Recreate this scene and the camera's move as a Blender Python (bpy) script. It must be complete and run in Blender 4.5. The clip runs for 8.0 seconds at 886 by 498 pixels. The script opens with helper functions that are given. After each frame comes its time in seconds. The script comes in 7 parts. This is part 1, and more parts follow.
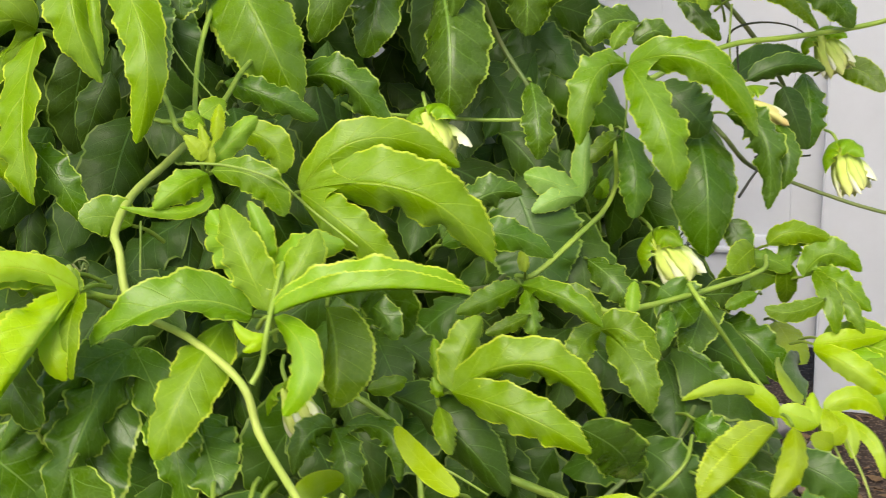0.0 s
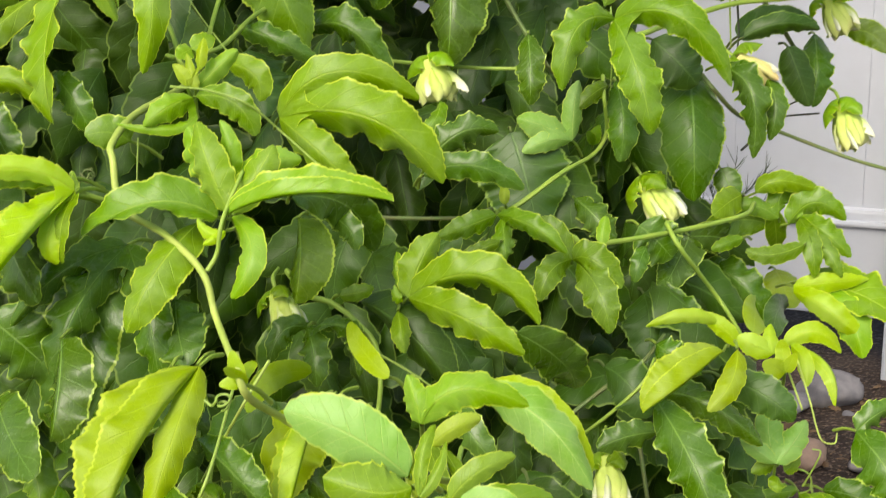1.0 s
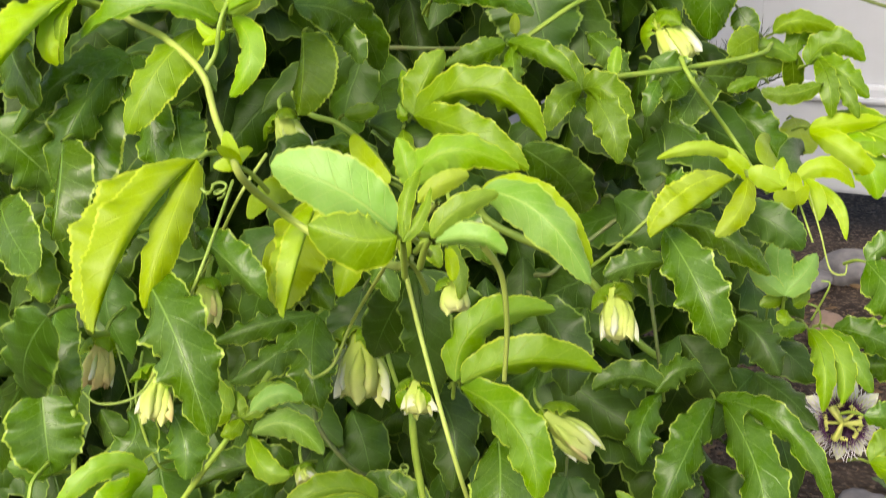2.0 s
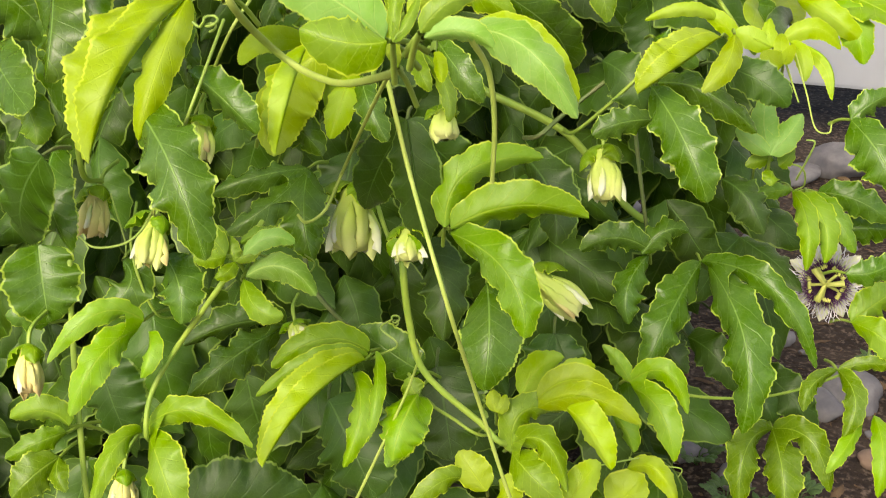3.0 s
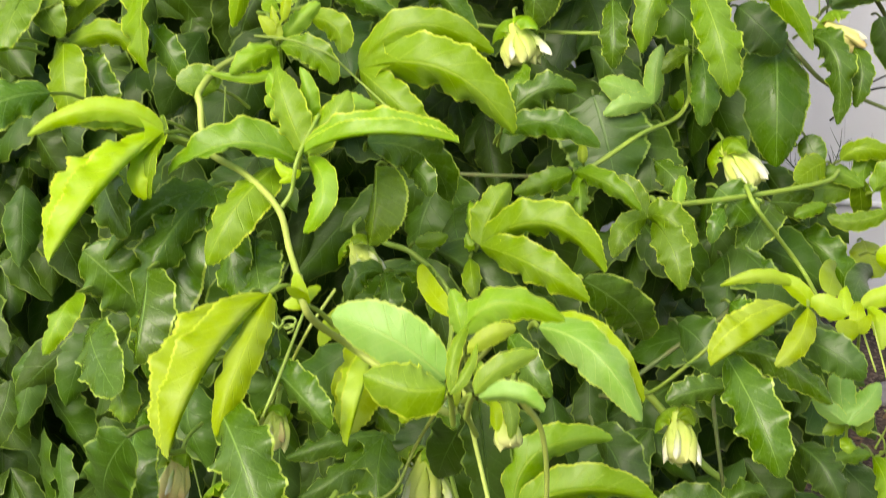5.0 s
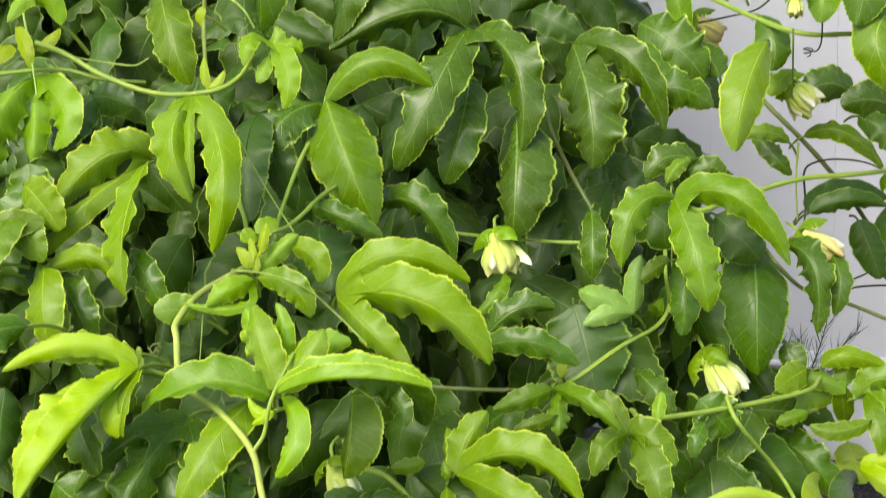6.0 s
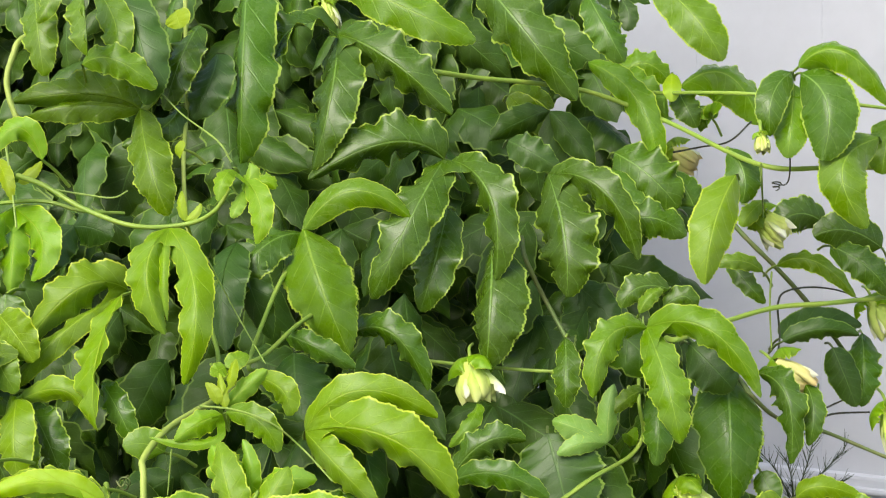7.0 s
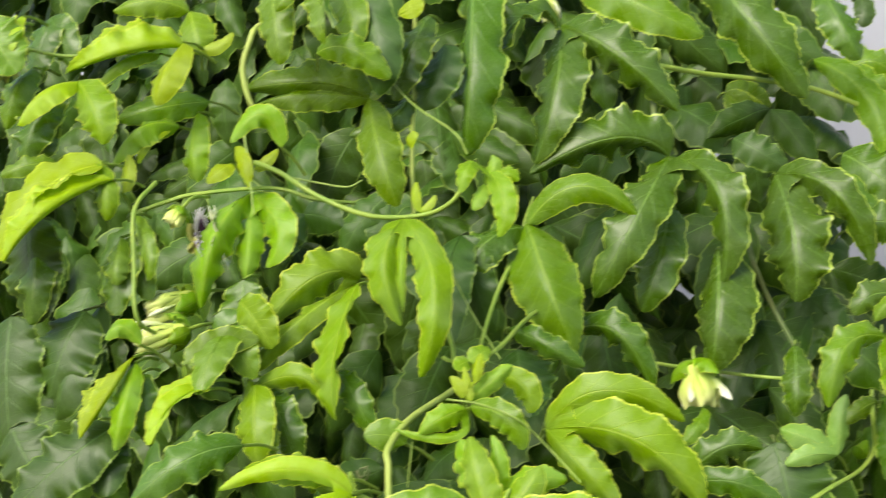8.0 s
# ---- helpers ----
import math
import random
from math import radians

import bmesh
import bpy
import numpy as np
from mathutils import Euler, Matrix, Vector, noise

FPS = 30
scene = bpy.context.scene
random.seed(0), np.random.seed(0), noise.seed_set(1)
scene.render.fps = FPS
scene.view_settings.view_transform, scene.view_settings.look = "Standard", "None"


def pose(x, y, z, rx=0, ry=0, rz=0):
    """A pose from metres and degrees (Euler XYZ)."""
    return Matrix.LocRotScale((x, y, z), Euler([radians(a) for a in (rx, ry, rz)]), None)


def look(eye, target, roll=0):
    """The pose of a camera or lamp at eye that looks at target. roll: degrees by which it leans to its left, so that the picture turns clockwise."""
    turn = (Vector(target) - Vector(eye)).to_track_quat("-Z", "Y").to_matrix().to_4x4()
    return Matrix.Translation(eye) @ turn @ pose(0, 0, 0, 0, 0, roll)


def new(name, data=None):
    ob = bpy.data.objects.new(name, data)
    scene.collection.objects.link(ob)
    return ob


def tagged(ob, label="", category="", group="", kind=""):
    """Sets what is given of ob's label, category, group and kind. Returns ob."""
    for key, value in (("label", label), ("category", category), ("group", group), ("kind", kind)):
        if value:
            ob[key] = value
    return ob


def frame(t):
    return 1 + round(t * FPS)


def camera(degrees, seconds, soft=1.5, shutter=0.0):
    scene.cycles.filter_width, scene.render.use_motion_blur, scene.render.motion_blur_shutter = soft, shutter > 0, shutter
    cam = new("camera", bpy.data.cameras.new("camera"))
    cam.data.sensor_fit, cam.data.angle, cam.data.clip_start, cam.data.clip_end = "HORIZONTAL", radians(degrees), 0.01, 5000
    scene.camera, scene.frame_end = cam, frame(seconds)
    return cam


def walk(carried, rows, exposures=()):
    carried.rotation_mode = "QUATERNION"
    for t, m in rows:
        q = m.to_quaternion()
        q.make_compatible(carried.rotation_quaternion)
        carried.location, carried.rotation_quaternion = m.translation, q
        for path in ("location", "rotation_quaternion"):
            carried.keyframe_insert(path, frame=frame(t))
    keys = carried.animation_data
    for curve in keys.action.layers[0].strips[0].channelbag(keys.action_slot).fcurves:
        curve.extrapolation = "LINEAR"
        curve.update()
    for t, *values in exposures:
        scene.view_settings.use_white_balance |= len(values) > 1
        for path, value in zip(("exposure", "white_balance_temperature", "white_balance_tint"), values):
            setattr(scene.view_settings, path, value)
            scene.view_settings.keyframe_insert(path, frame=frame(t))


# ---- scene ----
cam = camera(38.0, 8.0, soft=1.0, shutter=0.35)
EYE, TILT, LEAN = 0.93, -16.0, 2.0
ROWS = [
    (0.0, 0.0000, 0.0001, -0.0000, -0.00, 0.00, 0.00),
    (0.5, 0.0851, -0.0839, -0.0088, 3.16, 0.04, -1.23),
    (1.0, 0.1152, -0.0936, -0.0353, 5.97, -1.00, -1.72),
    (1.5, 0.1269, -0.0906, -0.0537, 7.32, -2.77, -1.94),
    (2.0, 0.1329, -0.0889, -0.0949, 7.29, -5.12, -2.02),
    (2.2, 0.1335, -0.0930, -0.1001, 7.30, -6.30, -2.11),
    (3.3, 0.1408, -0.1069, -0.1433, 6.78, -8.97, -1.84),
    (3.5, 0.1462, -0.1002, -0.1384, 6.89, -9.00, -1.88),
    (4.0, 0.1574, -0.1014, -0.1188, 8.08, -7.44, -1.85),
    (4.2, 0.1513, -0.1089, -0.1137, 8.93, -5.54, -1.75),
    (5.3, 0.1560, -0.1221, -0.0416, 11.61, 0.24, -3.11),
    (5.5, 0.1614, -0.1227, -0.0247, 11.62, 1.70, -3.10),
    (6.0, 0.1627, -0.1196, -0.0006, 11.11, 4.56, -3.02),
    (6.5, 0.1711, -0.1267, 0.0219, 10.90, 7.32, -2.96),
    (7.0, 0.1859, -0.1301, 0.0225, 11.09, 9.08, -3.36),
    (7.5, 0.1601, -0.1368, 0.0244, 13.62, 9.60, -4.71),
    (8.0, 0.1076, -0.1300, 0.0171, 16.79, 8.54, -5.97),
]
walk(cam, [(t, pose(0, 0, EYE, TILT, LEAN, 0) @ pose(x, y, z, 90 + pitch, roll, yaw)) for t, x, y, z, yaw, pitch, roll in ROWS],
     [(0.0, 0.78, 6700, 7), (1.2, 0.86, 6700, 7), (2.2, 0.96, 7000, 8), (3.5, 0.97, 7200, 8), (4.2, 0.99, 7150, 9), (5.5, 0.94, 6700, 8),
      (6.2, 0.86, 6500, 7), (7.0, 0.80, 6350, 7), (8.0, 0.86, 6500, 8)])

# ---- light: open shade under a bright, even sky ----
world = bpy.data.worlds.new("sky")
scene.world = world
world.use_nodes = True
SUN_UP, SUN_ROUND = radians(45), radians(200)
sky = world.node_tree.nodes.new("ShaderNodeTexSky")
sky.sky_type, sky.sun_disc = "NISHITA", False
sky.sun_elevation, sky.sun_rotation = SUN_UP, SUN_ROUND
sky.air_density, sky.dust_density, sky.ozone_density = 1.0, 4.0, 0.9
world.node_tree.links.new(sky.outputs[0], world.node_tree.nodes["Background"].inputs[0])
world.node_tree.nodes["Background"].inputs[1].default_value = 0.128
sun = new("sun", bpy.data.lights.new("sun", "SUN"))
sun.data.energy, sun.data.angle, sun.data.color = 1.45, radians(40), (1.0, 0.96, 0.88)
toward = Vector((math.sin(SUN_ROUND) * math.cos(SUN_UP), math.cos(SUN_ROUND) * math.cos(SUN_UP), math.sin(SUN_UP)))
sun.matrix_world = look(toward * 5, (0, 0, 0))


# ---- materials ----
class Nodes:
    """A node tree with short ways to add nodes."""

    def __init__(self, name):
        self.mat = bpy.data.materials.new(name)
        self.mat.use_nodes = True
        self.tree = self.mat.node_tree
        self.bsdf = self.tree.nodes["Principled BSDF"]
        self.out = self.tree.nodes["Material Output"]

    def add(self, kind, **props):
        node = self.tree.nodes.new(kind)
        for key, value in props.items():
            setattr(node, key, value)
        return node

    def join(self, value, socket):
        if isinstance(value, (int, float)):
            socket.default_value = value
        elif isinstance(value, tuple):
            socket.default_value = (*value, 1.0) if len(value) == 3 and len(socket.default_value) == 4 else value
        else:
            self.tree.links.new(value, socket)

    def math(self, op, a, b=0.0, c=0.0):
        node = self.add("ShaderNodeMath", operation=op)
        for value, socket in zip((a, b, c), node.inputs):
            self.join(value, socket)
        return node.outputs[0]

    def ramp(self, value, low, high):
        node = self.add("ShaderNodeMapRange", interpolation_type="SMOOTHSTEP")
        self.join(value, node.inputs[0])
        node.inputs[1].default_value, node.inputs[2].default_value = low, high
        return node.outputs[0]

    def mix(self, fac, a, b, blend="MIX"):
        node = self.add("ShaderNodeMix", data_type="RGBA", blend_type=blend)
        self.join(fac, node.inputs[0])
        self.join(a, node.inputs[6])
        self.join(b, node.inputs[7])
        return node.outputs[2]

    def noise(self, scale, detail=3.0, where=None, rough=0.55):
        node = self.add("ShaderNodeTexNoise")
        node.inputs["Scale"].default_value, node.inputs["Detail"].default_value = scale, detail
        node.inputs["Roughness"].default_value = rough
        if where is not None:
            self.join(where, node.inputs["Vector"])
        return node.outputs[0]

    def place(self):
        return self.add("ShaderNodeTexCoord").outputs["Object"]

    def bump(self, height, strength, distance):
        node = self.add("ShaderNodeBump")
        node.inputs["Strength"].default_value, node.inputs["Distance"].default_value = strength, distance
        self.join(height, node.inputs["Height"])
        self.join(node.outputs[0], self.bsdf.inputs["Normal"])
        return node.outputs[0]

    def surface(self, colour, rough, spec=0.5):
        self.join(colour, self.bsdf.inputs["Base Color"])
        self.join(rough, self.bsdf.inputs["Roughness"])
        self.bsdf.inputs["Specular IOR Level"].default_value = spec
        return self.mat


def leaf_material(name, blade, vein, edge, rough, through_light, single=True, spec=0.32):
    """A leaf blade: midrib, curved side veins, a pale margin, mottling and fine relief along its own length and breadth."""
    n = Nodes(name)
    uv = n.add("ShaderNodeSeparateXYZ")
    n.join(n.add("ShaderNodeUVMap").outputs[0], uv.inputs[0])
    u = uv.outputs[0]
    across = n.math("ABSOLUTE", n.math("MULTIPLY_ADD", uv.outputs[1], 2.0, -1.0))
    wide = n.math("MULTIPLY_ADD", u, -0.028, 0.042)
    rib = n.ramp(n.math("DIVIDE", across, wide), 1.3, 0.4)
    climb = n.math("SUBTRACT", u, n.math("MULTIPLY", n.math("POWER", across, 0.8), 0.2))
    where = n.place()
    wobble = n.math("MULTIPLY", n.noise(60, 2, where), 0.035)
    step = n.math("ABSOLUTE", n.math("SUBTRACT", n.math("FRACT", n.math("MULTIPLY", n.math("ADD", climb, wobble), 7.0)), 0.5))
    side = n.math("MULTIPLY", n.ramp(step, 0.055, 0.012), n.ramp(across, 1.0, 0.55))
    net = n.add("ShaderNodeTexVoronoi", feature="DISTANCE_TO_EDGE")
    net.inputs["Scale"].default_value = 260
    n.join(where, net.inputs["Vector"])
    fine = n.ramp(net.outputs["Distance"], 0.12, 0.0)
    margin = n.ramp(n.math("ADD", across, n.math("MULTIPLY", n.noise(120, 2, where), 0.09)), 0.962, 1.0)
    rand = n.add("ShaderNodeObjectInfo").outputs["Random"] if single else n.add("ShaderNodeNewGeometry").outputs["Random Per Island"]
    blotch = n.ramp(n.noise(38, 4, where), 0.3, 0.75)
    hsv = n.add("ShaderNodeHueSaturation")
    n.join(n.math("MULTIPLY_ADD", rand, 0.014, 0.494), hsv.inputs["Hue"])
    n.join(n.math("MULTIPLY_ADD", blotch, 0.22, 0.89), hsv.inputs["Saturation"])
    value = n.math("MULTIPLY", n.math("MULTIPLY_ADD", rand, 0.34, 0.83), n.math("MULTIPLY_ADD", blotch, -0.2, 1.1))
    n.join(value, hsv.inputs["Value"])
    n.join((*blade, 1.0), hsv.inputs["Color"])
    colour = n.mix(n.math("MULTIPLY", fine, 0.11), hsv.outputs[0], vein)
    colour = n.mix(n.math("MULTIPLY", side, 0.34), colour, vein)
    colour = n.mix(n.math("MULTIPLY", rib, 0.75), colour, vein)
    colour = n.mix(n.math("MULTIPLY", margin, 0.8), colour, edge)
    spots = n.ramp(n.noise(210, 2, where), 0.74, 0.8)
    colour = n.mix(n.math("MULTIPLY", spots, 0.35), colour, (0.12, 0.09, 0.03))
    sheen = n.math("MULTIPLY_ADD", n.noise(60, 3, where), 0.16, rough - 0.11)
    n.surface(colour, sheen, spec)
    height = n.math("ADD", n.math("MULTIPLY", side, -0.6), n.math("MULTIPLY", rib, -0.8))
    height = n.math("ADD", height, n.math("MULTIPLY", n.noise(110, 3, where), 0.35))
    height = n.math("ADD", height, n.math("MULTIPLY", fine, -0.12))
    relief = n.bump(height, 0.35, 0.0012)
    thin = n.add("ShaderNodeBsdfTranslucent")
    warm = n.mix(1.0, colour, (1.0, 1.0, 0.35), "MULTIPLY")
    n.join(n.mix(0.0, warm, warm), thin.inputs["Color"])
    n.join(relief, thin.inputs["Normal"])
    both = n.add("ShaderNodeMixShader")
    both.inputs[0].default_value = through_light
    n.join(n.bsdf.outputs[0], both.inputs[1])
    n.join(thin.outputs[0], both.inputs[2])
    n.join(both.outputs[0], n.out.inputs[0])
    return n.mat


def plain_material(name, a, b, rough, scale, relief=0.3, depth=0.001, spec=0.4, metal=0.0):
    """A surface of two mottled colours, with grain and fine relief."""
    n = Nodes(name)
    where = n.place()
    colour = n.mix(n.ramp(n.noise(scale, 5, where), 0.3, 0.7), a, b)
    colour = n.mix(n.math("MULTIPLY", n.noise(scale * 6, 3, where), 0.25), colour, tuple(c * 0.6 for c in a))
    n.surface(colour, n.math("MULTIPLY_ADD", n.noise(scale * 3, 2, where), 0.2, rough - 0.1), spec)
    n.bump(n.noise(scale * 5, 4, where), relief, depth)
    n.bsdf.inputs["Metallic"].default_value = metal
    return n.mat


def length_material(name, near, far, at, soft, rough=0.5):
    """A small petal or thread that changes colour along its own length."""
    n = Nodes(name)
    uv = n.add("ShaderNodeSeparateXYZ")
    n.join(n.add("ShaderNodeUVMap").outputs[0], uv.inputs[0])
    where = n.place()
    shift = n.math("MULTIPLY_ADD", n.noise(140, 3, where), 0.3, n.math("SUBTRACT", uv.outputs[0], 0.15))
    colour = n.mix(n.ramp(shift, at - soft, at + soft), near, far)
    n.surface(colour, rough, 0.3)
    n.bsdf.inputs["Subsurface Weight"].default_value = 0.15
    n.bsdf.inputs["Subsurface Radius"].default_value = (0.003, 0.003, 0.001)
    n.bump(n.noise(500, 2, where), 0.2, 0.0005)
    return n.mat


TONES = {
    # Pale leaf; the sky's bluish sheen is put into its colour.
    "pale": leaf_material("leaf_pale_sheen", (0.225, 0.41, 0.065), (0.42, 0.57, 0.15), (0.52, 0.64, 0.10), 0.38, 0.24),
    "yellow": leaf_material("leaf_newest", (0.36, 0.52, 0.006), (0.47, 0.61, 0.04), (0.58, 0.69, 0.05), 0.42, 0.36),
    "young": leaf_material("leaf_young", (0.20, 0.36, 0.006), (0.36, 0.51, 0.05), (0.60, 0.71, 0.06), 0.36, 0.28),
    "mid": leaf_material("leaf_grown", (0.138, 0.262, 0.006), (0.32, 0.47, 0.06), (0.52, 0.65, 0.07), 0.31, 0.28, spec=0.36),
    "mature": leaf_material("leaf_mature", (0.068, 0.146, 0.005), (0.20, 0.34, 0.06), (0.44, 0.58, 0.08), 0.29, 0.15, spec=0.42),
    # Darker copy of the mature leaf, with shade put into its colour.
    "old_or_shaded": leaf_material("leaf_shaded", (0.042, 0.094, 0.006), (0.10, 0.19, 0.035), (0.22, 0.33, 0.05), 0.42, 0.11, spec=0.4),
}
# Inner leaves, part of the vine's inner shade put into their darker green.
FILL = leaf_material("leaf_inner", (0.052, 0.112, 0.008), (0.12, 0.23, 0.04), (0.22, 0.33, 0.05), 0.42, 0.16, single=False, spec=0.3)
STEM = plain_material("stem_green", (0.32, 0.44, 0.06), (0.23, 0.37, 0.05), 0.45, 60, 0.3, 0.0006)
STEM_OLD = plain_material("stem_old", (0.13, 0.20, 0.05), (0.17, 0.18, 0.06), 0.55, 80, 0.4, 0.0008)
STEM_PALE = plain_material("stem_pale", (0.43, 0.52, 0.11), (0.35, 0.46, 0.08), 0.5, 70, 0.3, 0.0006)
TENDRIL = plain_material("tendril_green", (0.32, 0.44, 0.08), (0.24, 0.36, 0.06), 0.45, 90, 0.2, 0.0003)
TENDRIL_DRY = plain_material("tendril_dry", (0.035, 0.05, 0.025), (0.06, 0.055, 0.03), 0.6, 90, 0.2, 0.0003)
SEPAL = length_material("sepal_closed", (0.52, 0.64, 0.12), (0.66, 0.70, 0.26), 0.7, 0.4)
PETAL = length_material("petal_white", (0.56, 0.66, 0.22), (0.77, 0.78, 0.58), 0.55, 0.35)
WITHER = length_material("petal_withered", (0.66, 0.62, 0.22), (0.52, 0.40, 0.17), 0.8, 0.25, 0.65)
CORONA = length_material("corona_thread", (0.055, 0.010, 0.050), (0.78, 0.74, 0.80), 0.62, 0.18)
CORONA_DARK = length_material("corona_inner", (0.030, 0.006, 0.030), (0.16, 0.05, 0.16), 0.8, 0.3)
ANTHER = plain_material("anther_pale", (0.62, 0.62, 0.16), (0.50, 0.55, 0.12), 0.5, 200, 0.2, 0.0003)


def grid_mesh(name, rows, uvs, smooth=True):
    """A sheet through rows of points, each row as long as the next, with its u, v."""
    count, breadth = len(rows), len(rows[0])
    faces = [(i * breadth + j, i * breadth + j + 1, (i + 1) * breadth + j + 1, (i + 1) * breadth + j)
             for i in range(count - 1) for j in range(breadth - 1)]
    return [p for row in rows for p in row], faces, [p for row in uvs for p in row]


def mesh_from(name, sheets, material, smooth=True):
    """One mesh out of sheets of (points, faces, u v)."""
    points, faces, flat = [], [], []
    for p, f, uv in sheets:
        start = len(points)
        points += p
        faces += [tuple(k + start for k in face) for face in f]
        flat += uv
    mesh = bpy.data.meshes.new(name)
    mesh.from_pydata([tuple(p) for p in points], [], faces)
    layer = mesh.uv_layers.new(name="UVMap")
    index = np.empty(len(mesh.loops), dtype=np.int32)
    mesh.loops.foreach_get("vertex_index", index)
    layer.data.foreach_set("uv", np.array(flat, dtype=np.float32)[index].ravel())
    mesh.polygons.foreach_set("use_smooth", [smooth] * len(mesh.polygons))
    mesh.materials.append(material)
    mesh.update()
    return mesh


def hang(name, mesh, parent, at=(0, 0, 0), label=""):
    """Links a mesh as one part under its thing; at is in the world."""
    ob = new(name, mesh)
    ob.parent = parent
    base = Vector()
    up = parent
    while up is not None:
        base += up.location
        up = up.parent
    ob.location = Vector(at) - base
    return tagged(ob, label)


def thing(name, at, label, category, group=""):
    ob = new(name)
    ob.empty_display_size = 0.05
    ob.location = at
    return tagged(ob, label, category, group)


VIEWED = Vector((-0.03, -0.80, 0.60))


def lobe(base, tip, width, roll=0.0, droop=0.12, bow=0.0, fold=18.0, teeth=24, wave=1.0, tooth=1.0, steps=4, broad=0.43, neck=1.0, seed=0, toward=None, blunt=False):
    """One blade of a leaf from base to tip. roll turns it about its length; droop bends it away from its upper face, bow to its side,
    both as parts of its length; fold turns its two halves down from the midrib (minus: up)."""
    rng = random.Random(seed)
    base, tip = Vector(base), Vector(tip)
    chord = tip - base
    length = chord.length
    d = chord.normalized()
    n = (toward or VIEWED) - (toward or VIEWED).dot(d) * d
    n = n.normalized() if n.length > 0.05 else d.orthogonal().normalized()
    s = d.cross(n)
    bend = base + chord * 0.45 + n * (droop * length * 2) + s * (bow * length * 2)
    n = Matrix.Rotation(radians(roll), 3, d) @ n
    phases = [rng.uniform(0, 6.28) for _ in range(8)]
    pitch1, pitch2 = rng.uniform(2.6, 4.2), rng.uniform(5.5, 8.0)
    twist = rng.uniform(-22, 22)
    sway = rng.uniform(0.4, 1.0) * wave
    count = teeth * 2 + 1
    rows, uvs = [], []
    for i in range(count + 1):
        u = i / count
        mid = base * (1 - u) ** 2 + bend * (2 * u * (1 - u)) + tip * u * u
        tan = ((bend - base) * (1 - u) + (tip - bend) * u).normalized()
        nn = (n - n.dot(tan) * tan).normalized()
        nn = Matrix.Rotation(radians(twist * (u - 0.3)), 3, tan) @ nn
        ss = tan.cross(nn)
        mid = mid + (nn * math.sin(9.0 * u + phases[6]) + ss * math.sin(7.5 * u + phases[7])) * (0.022 * width * sway * math.sin(math.pi * u))
        if u < broad:
            shape = 1 - (1 - u / broad) ** 2.3
            shape = max(0.0, shape) ** 0.8
        else:
            k = (u - broad) / (1 - broad)
            shape = max(0.0, 1 - k ** (3.6 if blunt else 2.1)) ** (0.6 if blunt else 0.88)
        shape = max(0.015, shape)
        shape *= neck + (1 - neck) * min(1.0, u / 0.34) ** 1.2
        half = width * 0.5 * shape
        row, uvr = [], []
        for j in range(-steps, steps + 1):
            v = j / steps
            a = abs(v)
            side = 0 if v < 0 else 1
            saw = (0.034 * tooth if i % 2 else -0.014 * tooth) * (1 if 1 < i < count else 0)
            h = half * (1 + (saw if abs(j) == steps else 0)) * (1 + wave * (0.05 * math.sin(6.28 * pitch1 * u + phases[4 + side]) + 0.022 * math.sin(6.28 * pitch2 * u + phases[side])))
            lean = radians(fold) * (a ** 0.25 if a else 0.0) + (radians(14) * wave * a * a if abs(fold) < 45 else 0.0)
            ripple = wave * width * shape * (a ** 2.0 * 0.075 * math.sin(6.28 * pitch1 * u + phases[side]) + a ** 3.0 * 0.03 * math.sin(6.28 * pitch2 * u + phases[2 + side]))
            quilt = width * 0.007 * a * (1 - a) * 4 * math.sin(6.28 * 7 * (u - 0.2 * a))
            p = mid + ss * (h * v * math.cos(lean)) - nn * (h * a * math.sin(lean)) + nn * (ripple + quilt)
            if abs(j) == steps and i % 2 and 1 < i < count:
                p = p + tan * (0.3 * length / count)
            row.append(p)
            uvr.append((u, v * 0.5 + 0.5))
        rows.append(row)
        uvs.append(uvr)
    return grid_mesh("", rows, uvs)


OUTWARD = Vector((0.0, -0.96, 0.28))


